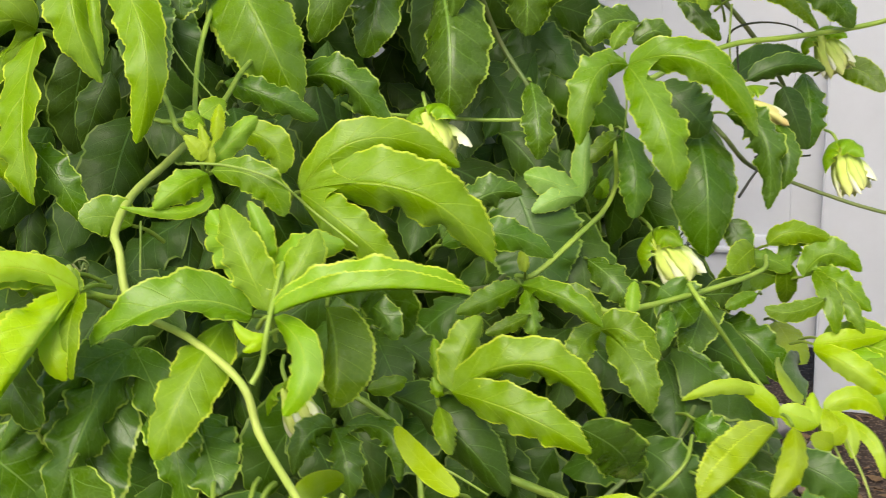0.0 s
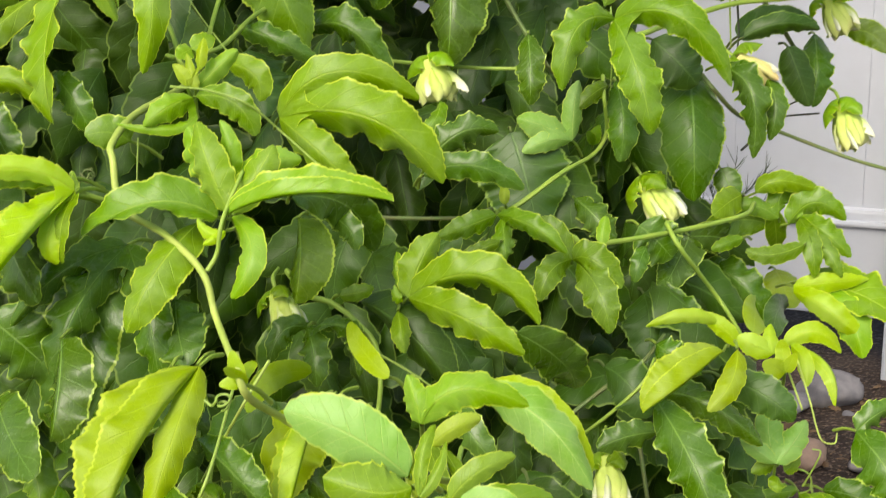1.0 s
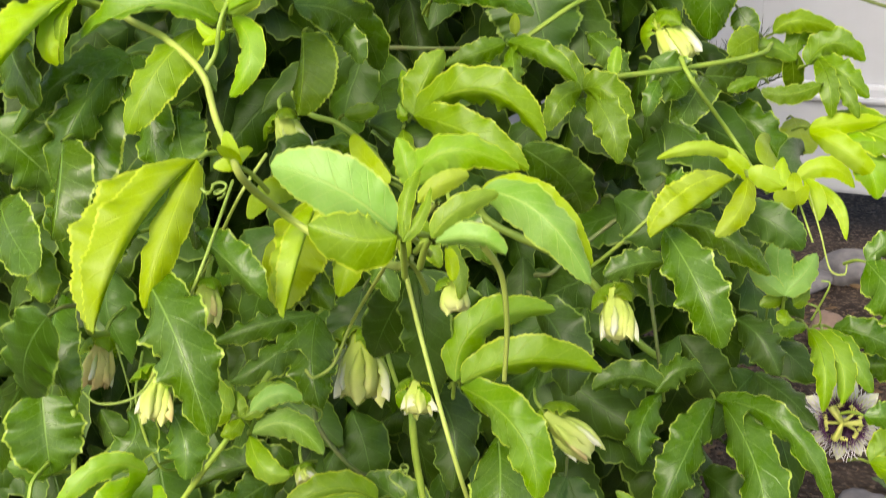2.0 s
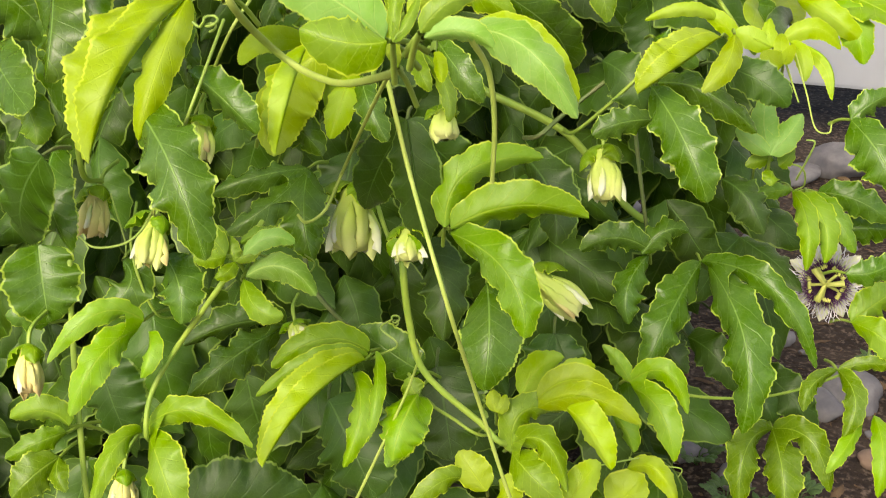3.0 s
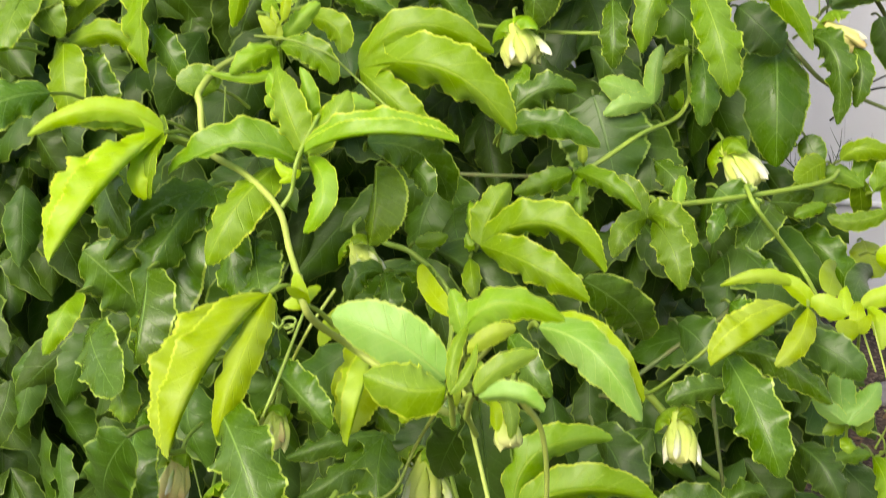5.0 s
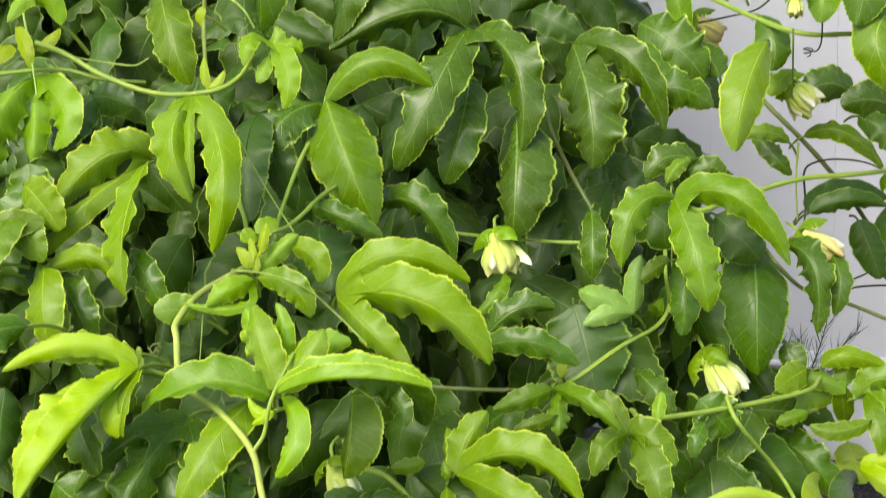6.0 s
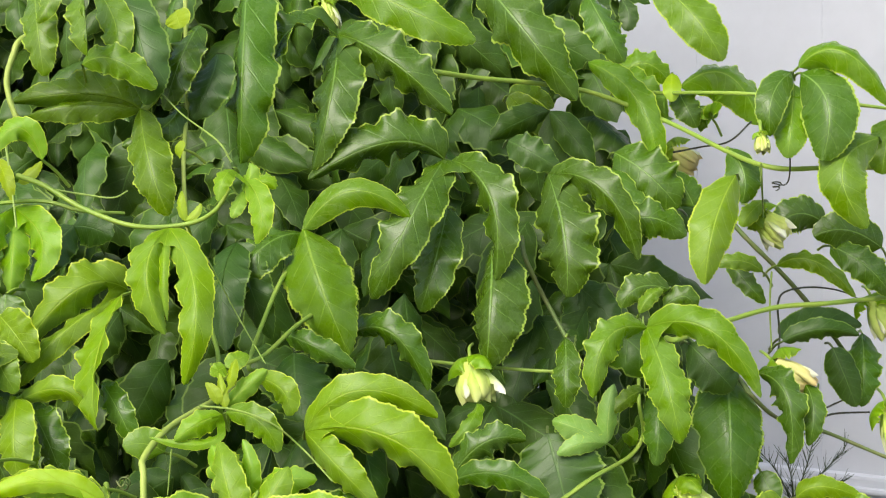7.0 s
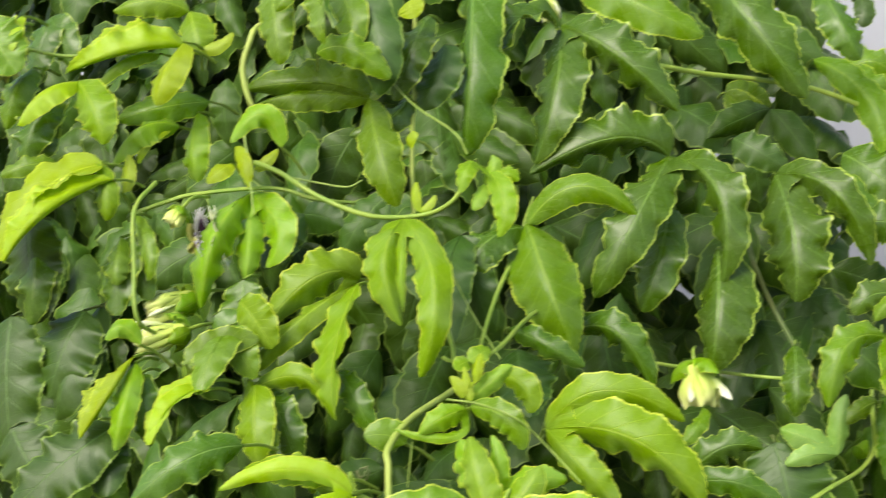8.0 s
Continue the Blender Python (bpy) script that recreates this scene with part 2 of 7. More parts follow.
def blade(base, mid, tip, half, right, left, lobed=False, wave=1.0, seed=0):
    """One blade of a leaf along a bowed midrib from base by mid to tip. half: the breadth of one side; right and left: how far each side
    turns back from facing outwards, in degrees (minus: forwards; past 90: folded over the midrib, the narrower half on the wider)."""
    rng = random.Random(seed)
    base, mid, tip = Vector(base), Vector(mid), Vector(tip)
    bend = mid * 2 - (base + tip) / 2
    length = (mid - base).length + (tip - mid).length
    teeth = max(9, min(30, int(length / 0.0034)))
    count, steps = teeth * 2, 6 if half > 0.012 else 4
    rise, fall = (0.46, 0.64) if lobed else (0.44, 0.56)
    rise, fall = rise * rng.uniform(0.9, 1.12), fall * rng.uniform(0.9, 1.12)
    peak = (rise / (rise + fall)) ** rise * (fall / (rise + fall)) ** fall
    waves = [(rng.uniform(2.6, 4.4), rng.uniform(0, 6.28), rng.uniform(6.0, 9.5), rng.uniform(0, 6.28), rng.uniform(0.6, 1.2)) for _ in range(2)]
    twist, cup = rng.uniform(-14, 14), rng.uniform(-6, 16)
    rows, uvs = [], []
    for i in range(count + 1):
        u = i / count
        at = base * (1 - u) ** 2 + bend * (2 * u * (1 - u)) + tip * u * u
        along = ((bend - base) * (1 - u) + (tip - bend) * u).normalized()
        face = OUTWARD - OUTWARD.dot(along) * along
        face = face.normalized() if face.length > 0.08 else along.orthogonal().normalized()
        face = Matrix.Rotation(radians(twist * (u - 0.4)), 3, along) @ face
        side = along.cross(face)
        shape = max(0.012, (u ** rise * (1 - u) ** fall) / peak if 0 < u < 1 else 0.0)
        row, uvr = [], []
        for sign, turn, (p1, f1, p2, f2, much) in ((-1, left, waves[0]), (1, right, waves[1])):
            broad = half * shape * (1 + wave * (0.035 * math.sin(6.28 * p1 * u + f1 + 1.2) + 0.022 * math.sin(6.28 * p2 * u + f2)))
            if abs(turn) > 90:
                broad *= abs(math.cos(radians(turn))) / 0.92
                turn = math.copysign(194, turn)
            x = z = 0.0
            flank = []
            for j in range(1, steps + 1):
                a = (j - 0.5) / steps
                angle = radians(turn * min(1.0, 0.55 + a * 1.6) + (cup + 10 * wave * (a - 0.5)) * a)
                x += math.cos(angle) * broad / steps
                z -= math.sin(angle) * broad / steps
                a = j / steps
                ruffle = half * (0.35 + 0.65 * shape) * min(1.0, u * 5) * min(1.0, (1 - u) * 4) * wave * much
                ruffle *= 0.13 * a ** 2.2 * math.sin(6.28 * p1 * u + f1) + 0.06 * a ** 4 * math.sin(6.28 * p2 * u + f2)
                quilt = half * 0.020 * math.sin(3.1416 * a) * abs(math.sin(3.14 * 7 * (u - 0.2 * a ** 0.8)))
                lift = ruffle + quilt
                p = at + side * (sign * (x + math.sin(angle) * lift)) + face * (z + math.cos(angle) * lift)
                if j == steps and 0 < i < count:
                    notch = (0.020 if i % 2 else -0.016) * half * rng.uniform(0.3, 1.6)
                    p += side * (sign * math.cos(angle) * notch) - face * (math.sin(angle) * notch) + along * (0.35 * length / count if i % 2 else 0.0)
                flank.append((p, (u, 0.5 + sign * 0.5 * a)))
            if sign < 0:
                flank = flank[::-1] + [(at - face * (0.02 * half * shape), (u, 0.5))]
            row += [q[0] for q in flank]
            uvr += [q[1] for q in flank]
        rows.append(row)
        uvs.append(uvr)
    return grid_mesh("", rows, uvs)


def web(one, two, seed=0):
    """The skin that joins the lower parts of two neighbouring blades, one being the next after the other anticlockwise; None where they stand apart."""
    rng = random.Random(seed)
    ribs = []
    for base, mid, tip, *sides in (one, two):
        bend = mid * 2 - (base + tip) / 2
        ribs.append([base * (1 - u) ** 2 + bend * (2 * u * (1 - u)) + tip * u * u for u in [k / 40 for k in range(41)]])
    turns = radians(one[5]), radians(two[4])
    if max(turns) > radians(68) or min(turns) < radians(-50):
        return None
    reach = 0
    for k in range(4, 25):
        u = k / 40
        shape = min(1.0, (u / 0.4) ** 0.46)
        if (ribs[0][k] - ribs[1][k]).length < 0.92 * shape * (one[3] * math.cos(turns[0]) + two[3] * math.cos(turns[1])):
            reach = k
    reach = min(22, max(9, reach)) / 40 * rng.uniform(0.92, 1.06)
    across, along = 8, 8
    rows, uvs = [], []
    for i in range(along + 1):
        row, uvr = [], []
        for j in range(across + 1):
            s = j / across
            u = reach * (i / along) * (1 - 0.2 * math.sin(3.1416 * s))
            k = min(39, int(u * 40))
            f = u * 40 - k
            a, b = (rib[k].lerp(rib[k + 1], f) for rib in ribs)
            gap = (a - b).length
            sink = min(math.tan(max(0.0, turns[0])) * s, math.tan(max(0.0, turns[1])) * (1 - s)) * 0.55 * gap
            crease = 0.05 * gap * math.sin(6.2832 * (s * 1.5 + u * 3)) * math.sin(3.1416 * s)
            row.append(a.lerp(b, s) + OUTWARD * (0.0005 + crease - sink))
            v = min(0.9, 1.7 * min(s, 1 - s)) if i < along else (0.99 if 0 < j < across else 0.0)
            uvr.append((u, 0.5 + 0.5 * v))
        rows.append(row)
        uvs.append(uvr)
    return grid_mesh("", rows, uvs)


def smooth_path(points, per=8):
    """Points of a soft line through the given ones."""
    pts = [Vector(p) for p in points]
    pts = [pts[0] * 2 - pts[1], *pts, pts[-1] * 2 - pts[-2]]
    out = []
    for a, b, c, d in zip(pts, pts[1:], pts[2:], pts[3:]):
        for k in range(per):
            t = k / per
            out.append(0.5 * ((2 * b) + (c - a) * t + (2 * a - 5 * b + 4 * c - d) * t * t + (3 * b - a - 3 * c + d) * t ** 3))
    return out + [pts[-2]]


def tube(path, r0, r1, sides=8, knobs=0.0):
    """A tapered round stalk along a path."""
    rows, uvs = [], []
    normal = None
    for i, p in enumerate(path):
        tan = (path[min(i + 1, len(path) - 1)] - path[max(i - 1, 0)]).normalized()
        normal = tan.orthogonal() if normal is None else normal - normal.dot(tan) * tan
        normal.normalize()
        other = tan.cross(normal)
        k = i / (len(path) - 1)
        r = (r0 + (r1 - r0) * k) * (1 + knobs * math.sin(i * 1.7) * 0.5)
        rows.append([p + (normal * math.cos(6.2832 * j / sides) + other * math.sin(6.2832 * j / sides)) * r for j in range(sides + 1)])
        uvs.append([(k, j / sides) for j in range(sides + 1)])
    return grid_mesh("", rows, uvs)


COUNT = [0]


def leaf(plant, base, lobes, tone="mature", wave=1.0, stalk=None):
    """A leaf with one to five blades. Each blade: the middle of its midrib, its tip, the breadth of a side, the turn of its right and left sides,
    and its own start where it leaves the stalk apart from the rest. stalk: the far end of its stalk."""
    COUNT[0] += 1
    base = Vector(base)
    sheets = []
    for k, (mid, tip, half, right, left, *start) in enumerate(lobes):
        begin = Vector(start[0]) - base if start else Vector()
        sheets.append(blade(begin, Vector(mid) - base, Vector(tip) - base, half, right, left, len(lobes) > 1, wave, COUNT[0] * 7 + k))
    joined = [(Vector(start[0]) - base if start else Vector(), Vector(mid) - base, Vector(tip) - base, half, right, left) for mid, tip, half, right, left, *start in lobes]
    joined = [one for one in joined if one[0].length < 0.014]
    joined.sort(key=lambda one: math.atan2(one[1].z, one[1].x))
    for k, one in enumerate(joined):
        two = joined[(k + 1) % len(joined)]
        turn = (math.atan2(two[1].z, two[1].x) - math.atan2(one[1].z, one[1].x)) % 6.2832
        skin = web(one, two, COUNT[0] + k) if len(joined) > 1 and 0.1 < turn < 1.55 else None
        if skin:
            sheets.append(skin)
    ob = hang("leaf", mesh_from("leaf", sheets, TONES[tone]), plant, base)
    if stalk is None:
        away = sum(((base - Vector(blade_of[0])).normalized() for blade_of in lobes), Vector())
        away = away.normalized() if away.length > 0.1 else Vector((0, 0, 1))
        stalk = base + away * 0.012 + Vector((0, 0.026, -0.012))
    stalk = Vector(stalk)
    middle = (base + stalk) / 2 + Vector((0, 0, 0.002))
    path = [p - base for p in smooth_path([base, middle, stalk], 5)]
    hang("petiole", mesh_from("petiole", [tube(path, 0.0011, 0.0014, 6)], STEM_OLD if tone == "old_or_shaded" else STEM), ob, base)
    return ob


def stem(plant, points, thick=0.003, end=None, material=STEM, name="stem", label="", loose=3):
    """A stalk along points. loose: which of its ends run on back into the leaves (1 the first, 2 the last, 3 both, 0 none)."""
    line = [Vector(p) for p in points]
    back = Vector((0, 0.03, 0))
    base = line[0]
    if loose & 2:
        line.append(line[-1] + (line[-1] - line[-2]).normalized() * 0.02 + back)
    if loose & 1:
        line.insert(0, line[0] + (line[0] - line[1]).normalized() * 0.02 + back)
    path = [p - base for p in smooth_path(line, 9)]
    return hang(name, mesh_from(name, [tube(path, thick / 2, (end or thick * 0.8) / 2, 8, 0.08)], material), plant, base, label)


def tendril(plant, points, thick=0.0011, coil=0, size=0.006, material=TENDRIL, axis=(0.1, 0.3, -1.0)):
    """A thin climbing thread along points, ending in coil turns of a spring."""
    base = Vector(points[0])
    path = smooth_path(points, 8)
    if coil:
        end, along = path[-1], Vector(axis).normalized()
        a = along.orthogonal().normalized()
        b = along.cross(a)
        turns = int(coil * 14)
        for k in range(1, turns):
            g = 6.2832 * k / 14
            r = size * (1 - 0.5 * k / turns)
            path.append(end + along * (0.0021 * k / 14 * 1.6) + a * (r * (math.cos(g) - 1)) + b * (r * math.sin(g)))
    path = [p - base for p in path]
    return hang("tendril", mesh_from("tendril", [tube(path, thick / 2, thick * 0.36, 6)], material), plant, base)


def bud(plant, top, tip, girth=0.024, old_or_shaded=0.0, bracts=3, label="closed pale green passion flower with cream petal tips"):
    """A closed flower that hangs from top to tip: a ribbed body, five sepals, petal ends and three leafy bracts."""
    COUNT[0] += 1
    rng = random.Random(COUNT[0])
    top, tip = Vector(top), Vector(tip)
    girth *= 1.3
    axis = tip - top
    length = axis.length
    d = axis.normalized()
    a = d.orthogonal().normalized()
    b = d.cross(a)
    rows, uvs = [], []
    for i in range(15):
        u = i / 14
        r = girth * float(np.interp(u, (0, 0.06, 0.18, 0.26, 0.5, 0.75, 0.92, 1.0), (0.15, 0.19, 0.20, 0.23, 0.28, 0.30, 0.26, 0.10)))
        row = []
        for j in range(31):
            g = 6.2832 * j / 30
            ridge = 1 + (0.13 * math.cos(5 * g + 0.6) + 0.08 * math.sin(11 * g + u * 4)) * min(1.0, u * 3)
            row.append(d * (u * length * 0.93) + (a * math.cos(g) + b * math.sin(g)) * r * ridge)
        rows.append(row)
        uvs.append([(u, j / 30) for j in range(31)])
    shell = WITHER if old_or_shaded > 0.5 else SEPAL
    flower = hang("flower_bud", mesh_from("flower_bud", [grid_mesh("", rows, uvs)], shell), plant, top, label)
    slack = rng.uniform(0.3, 1.0)
    for k in range(6):
        g = 6.2832 * (k + 0.13) / 6 + rng.uniform(-0.3, 0.3)
        out = a * math.cos(g) + b * math.sin(g)
        start = d * (length * 0.2) + out * (girth * 0.20)
        end = d * (length * rng.uniform(0.84, 1.08)) + out * (girth * rng.uniform(0.20, 0.36))
        sheet = lobe(start, end, girth * rng.uniform(0.30, 0.44), rng.uniform(-26, 26), 0.15, rng.uniform(-0.10, 0.10), 34, teeth=8, wave=1.5, tooth=0.1,
                     toward=out, broad=0.62, seed=COUNT[0] * 31 + k, blunt=True)
        hang("sepal", mesh_from("sepal", [sheet], shell), flower, top)
    for k in range(5 if girth > 0.024 else 0):
        g = 6.2832 * (k + 0.63) / 5 + rng.uniform(-0.3, 0.3)
        out = a * math.cos(g) + b * math.sin(g)
        start = d * (length * 0.3) + out * (girth * 0.22)
        flare = 0.34 + (0.24 * slack if k % 2 else 0.03)
        end = d * (length * rng.uniform(0.80, 1.0)) + out * (girth * flare)
        sheet = lobe(start, end, girth * rng.uniform(0.20, 0.30), rng.uniform(-25, 25), 0.10, rng.uniform(-0.12, 0.12), 36, teeth=8, wave=1.6, tooth=0.12,
                     toward=out, broad=0.68, seed=COUNT[0] * 17 + k, blunt=True)
        hang("petal", mesh_from("petal", [sheet], WITHER if old_or_shaded > 0.3 and k % 2 else PETAL), flower, top)
    for k in range(bracts):
        g = 6.2832 * (k + 0.3) / bracts + rng.uniform(-0.2, 0.2)
        out = a * math.cos(g) + b * math.sin(g)
        end = d * (length * rng.uniform(0.26, 0.42)) + out * (girth * rng.uniform(0.42, 0.58))
        sheet = lobe(d * (-length * 0.1), end, girth * rng.uniform(0.55, 0.7), rng.uniform(-15, 15), 0.24, 0, 22, teeth=8, wave=1.2, toward=(out - d * 0.6), broad=0.55, seed=COUNT[0] * 13 + k)
        hang("bract", mesh_from("bract", [sheet], TONES["young"]), flower, top)
    path = smooth_path([(0, 0, 0), -d * 0.010 + Vector((0, 0.006, 0.0)), -d * 0.014 + Vector((0, 0.028, -0.004))], 5)
    hang("stalk", mesh_from("stalk", [tube(path, 0.0016, 0.0014, 7)], STEM), flower, top)
    return flower


def open_flower(plant, centre, facing, radius=0.033, label="open passion flower, white petals, purple and white thread corona"):
    """A wide open flower: ten petals, a double crown of wavy threads, five anthers and three stigmas."""
    COUNT[0] += 1
    rng = random.Random(COUNT[0])
    centre, f = Vector(centre), Vector(facing).normalized()
    a = f.orthogonal().normalized()
    b = f.cross(a)
    ring = lambda g: a * math.cos(g) + b * math.sin(g)
    heart = []
    for i in range(7):
        u = i / 6
        heart.append([ring(6.2832 * j / 16) * (0.0075 * math.sin(math.pi * (0.12 + 0.55 * u))) + f * (-0.012 + 0.016 * u) for j in range(17)])
    uv = [[(0.0, j / 16) for j in range(17)] for _ in range(7)]
    flower = hang("passion_flower", mesh_from("passion_flower", [grid_mesh("", heart, uv)], CORONA), plant, centre, label)
    for k in range(10):
        g = 6.2832 * k / 10 + rng.uniform(-0.06, 0.06)
        end = ring(g) * radius * rng.uniform(0.95, 1.08) - f * rng.uniform(0.004, 0.012)
        sheet = lobe(ring(g) * 0.004 - f * 0.006, end, radius * 0.42, 0, 0.05, 0, 14, teeth=7, wave=0.8, tooth=0.05, toward=f, broad=0.55, seed=COUNT[0] * 11 + k)
        hang("petal", mesh_from("petal", [sheet], PETAL), flower, centre)
    for name, number, reach, lift in (("corona", 110, 0.95, 0.0015), ("inner_corona", 80, 0.60, 0.004)):
        sheets = []
        for k in range(number):
            g = 6.2832 * (k + rng.uniform(-0.3, 0.3)) / number
            out, along = ring(g), ring(g + 1.5708)
            size = radius * reach * rng.uniform(0.88, 1.08)
            curl = rng.uniform(-1, 1)
            path = []
            for i in range(10):
                u = i / 9
                wig = 0.0011 * math.sin(u * 13 + curl * 3) * u * u * 1.6
                path.append(out * (0.005 + (size - 0.005) * u) + f * (lift + 0.005 * math.sin(u * 2.6) - 0.003 * u * u * curl) + along * wig)
            sheets.append(tube(path, 0.00065, 0.00032, 4))
        hang(name, mesh_from(name, sheets, CORONA if number > 80 else CORONA_DARK), flower, centre)
    hang("style_column", mesh_from("style_column", [tube([f * 0.002, f * 0.008, f * 0.013], 0.0024, 0.0020, 8)], ANTHER), flower, centre)
    for k in range(5):
        g = 6.2832 * (k + 0.5) / 5
        rise = f * 0.011
        bar = [rise + ring(g) * 0.002, rise + ring(g) * 0.008 - f * 0.001, rise + ring(g) * 0.013 - f * 0.003]
        cross = ring(g + 1.5708)
        pad = [rise + ring(g) * 0.0135 - f * 0.003 + cross * q for q in (-0.0068, -0.0035, 0, 0.0035, 0.0068)]
        hang("anther", mesh_from("anther", [tube(bar, 0.0014, 0.0012, 6), tube(smooth_path(pad, 2), 0.0021, 0.0019, 6)], ANTHER), flower, centre)
    for k in range(3):
        g = 6.2832 * (k + 0.2) / 3
        path = [f * 0.013, f * 0.016 + ring(g) * 0.004, f * 0.0155 + ring(g) * 0.010, f * 0.014 + ring(g) * 0.0150]
        hang("stigma", mesh_from("stigma", [tube(smooth_path(path, 4), 0.0015, 0.0029, 7)], ANTHER), flower, centre)
    return flower

# ---- the setting ----
WHITE = plain_material("vinyl_white", (0.50, 0.52, 0.575), (0.47, 0.49, 0.545), 0.35, 5, 0.05, 0.0004, 0.5)


def box(sheet, x0, x1, y0, y1, z0, z1, soft=0.004):
    """Adds a box with softened edges to a bmesh."""
    made = bmesh.ops.create_cube(sheet, size=1.0)["verts"]
    for v in made:
        v.co = Vector(((x0 + x1) / 2 + v.co.x * (x1 - x0), (y0 + y1) / 2 + v.co.y * (y1 - y0), (z0 + z1) / 2 + v.co.z * (z1 - z0)))
    edges = list({e for v in made for e in v.link_edges})
    if soft:
        bmesh.ops.bevel(sheet, geom=edges, offset=soft, segments=2, affect="EDGES", profile=0.6)


def part(name, sheet, material, parent, label=""):
    """Links a bmesh as one mesh under its thing."""
    mesh = bpy.data.meshes.new(name)
    sheet.to_mesh(mesh)
    sheet.free()
    mesh.materials.append(material)
    ob = new(name, mesh)
    ob.parent = parent
    return tagged(ob, label)


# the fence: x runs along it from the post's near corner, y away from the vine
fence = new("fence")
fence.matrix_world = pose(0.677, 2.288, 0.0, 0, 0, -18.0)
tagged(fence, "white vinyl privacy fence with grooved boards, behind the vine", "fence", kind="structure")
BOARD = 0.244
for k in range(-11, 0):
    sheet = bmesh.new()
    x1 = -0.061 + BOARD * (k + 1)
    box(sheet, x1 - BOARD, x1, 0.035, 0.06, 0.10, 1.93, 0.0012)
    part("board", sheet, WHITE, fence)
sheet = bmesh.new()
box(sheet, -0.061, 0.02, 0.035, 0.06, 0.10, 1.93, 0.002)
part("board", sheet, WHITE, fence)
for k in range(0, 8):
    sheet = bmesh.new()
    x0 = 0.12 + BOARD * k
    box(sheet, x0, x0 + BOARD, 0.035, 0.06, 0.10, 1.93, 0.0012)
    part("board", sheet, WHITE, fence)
# Added, unseen white sheet behind the boards; it keeps the seams from going dark.
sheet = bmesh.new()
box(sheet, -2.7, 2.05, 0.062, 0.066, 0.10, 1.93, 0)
part("added_backing", sheet, WHITE, fence)
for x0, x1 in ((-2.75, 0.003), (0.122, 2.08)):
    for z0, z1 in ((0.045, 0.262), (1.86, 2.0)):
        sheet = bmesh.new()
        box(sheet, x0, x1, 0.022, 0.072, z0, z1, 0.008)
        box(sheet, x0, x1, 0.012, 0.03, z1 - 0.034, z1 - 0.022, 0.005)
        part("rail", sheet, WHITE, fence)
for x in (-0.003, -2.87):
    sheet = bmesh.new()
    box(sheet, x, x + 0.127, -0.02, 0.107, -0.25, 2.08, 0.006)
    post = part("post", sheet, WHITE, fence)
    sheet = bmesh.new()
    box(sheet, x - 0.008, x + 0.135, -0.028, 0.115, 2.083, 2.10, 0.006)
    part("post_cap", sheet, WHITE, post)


def soil_material():
    n = Nodes("soil_dark")
    where = n.place()
    crumbs = n.add("ShaderNodeTexVoronoi")
    crumbs.inputs["Scale"].default_value = 95
    n.join(where, crumbs.inputs["Vector"])
    colour = n.mix(n.ramp(n.noise(9, 6, where), 0.35, 0.7), (0.030, 0.020, 0.015), (0.075, 0.052, 0.038))
    colour = n.mix(n.ramp(n.noise(130, 3, where), 0.5, 0.68), colour, (0.16, 0.115, 0.085))
    n.surface(colour, 0.9, 0.2)
    n.bump(n.math("ADD", n.noise(70, 5, where), n.math("MULTIPLY", crumbs.outputs["Distance"], 0.6)), 0.9, 0.008)
    return n.mat


def ground_height(x, y):
    near = 0.02 * noise.noise((x * 3, y * 3, 0)) + 0.010 * noise.noise((x * 11, y * 11, 2)) + 0.005 * noise.noise((x * 30, y * 30, 5))
    return near * math.exp(-((x * x + (y - 1.3) ** 2) / 8)) - 0.06 * min(1.0, max(0.0, (y - 1.3) / 0.8))


rows, uvs = [], []
spread = [math.copysign(abs(k / 70) ** 3.6 * 900 + abs(k / 70) * 2.4, k) for k in range(-70, 71)]
for gy in spread:
    rows.append([Vector((gx, gy + 1.3, ground_height(gx, gy + 1.3))) for gx in spread])
    uvs.append([(gx, gy) for gx in spread])
ground = new("ground", mesh_from("ground", [grid_mesh("", rows, uvs)], soil_material()))
tagged(ground, "dark crumbly garden soil with stones and dry litter", "soil", kind="structure")

STONE = plain_material("stone_grey", (0.16, 0.15, 0.16), (0.27, 0.25, 0.25), 0.8, 30, 0.5, 0.002, 0.3)
STONE_WARM = plain_material("stone_warm", (0.34, 0.23, 0.17), (0.24, 0.17, 0.13), 0.8, 30, 0.5, 0.002, 0.3)
LITTER = plain_material("litter_brown", (0.20, 0.13, 0.07), (0.12, 0.075, 0.045), 0.85, 60, 0.5, 0.001, 0.2)


def stone(at, size, material, label, seed):
    rng = random.Random(seed)
    sheet = bmesh.new()
    bmesh.ops.create_icosphere(sheet, subdivisions=3, radius=0.5)
    stretch = Vector((rng.uniform(0.85, 1.3), rng.uniform(0.7, 1.0), rng.uniform(0.42, 0.62))) * size
    for v in sheet.verts:
        lump = 1 + 0.28 * noise.noise(v.co * 2.2 + Vector((seed, 0, 0))) + 0.09 * noise.noise(v.co * 6 + Vector((0, seed, 0)))
        v.co = Vector((v.co.x * stretch.x, v.co.y * stretch.y, v.co.z * stretch.z)) * lump
    for f in sheet.faces:
        f.smooth = True
    mesh = bpy.data.meshes.new("stone")
    sheet.to_mesh(mesh)
    sheet.free()
    mesh.materials.append(material)
    ob = new("stone", mesh)
    ob.matrix_world = pose(at[0], at[1], ground_height(*at[:2]) + stretch.z * 0.24, rng.uniform(-8, 8), rng.uniform(-8, 8), rng.uniform(0, 360))
    return tagged(ob, label, "stone", "stones on the soil")


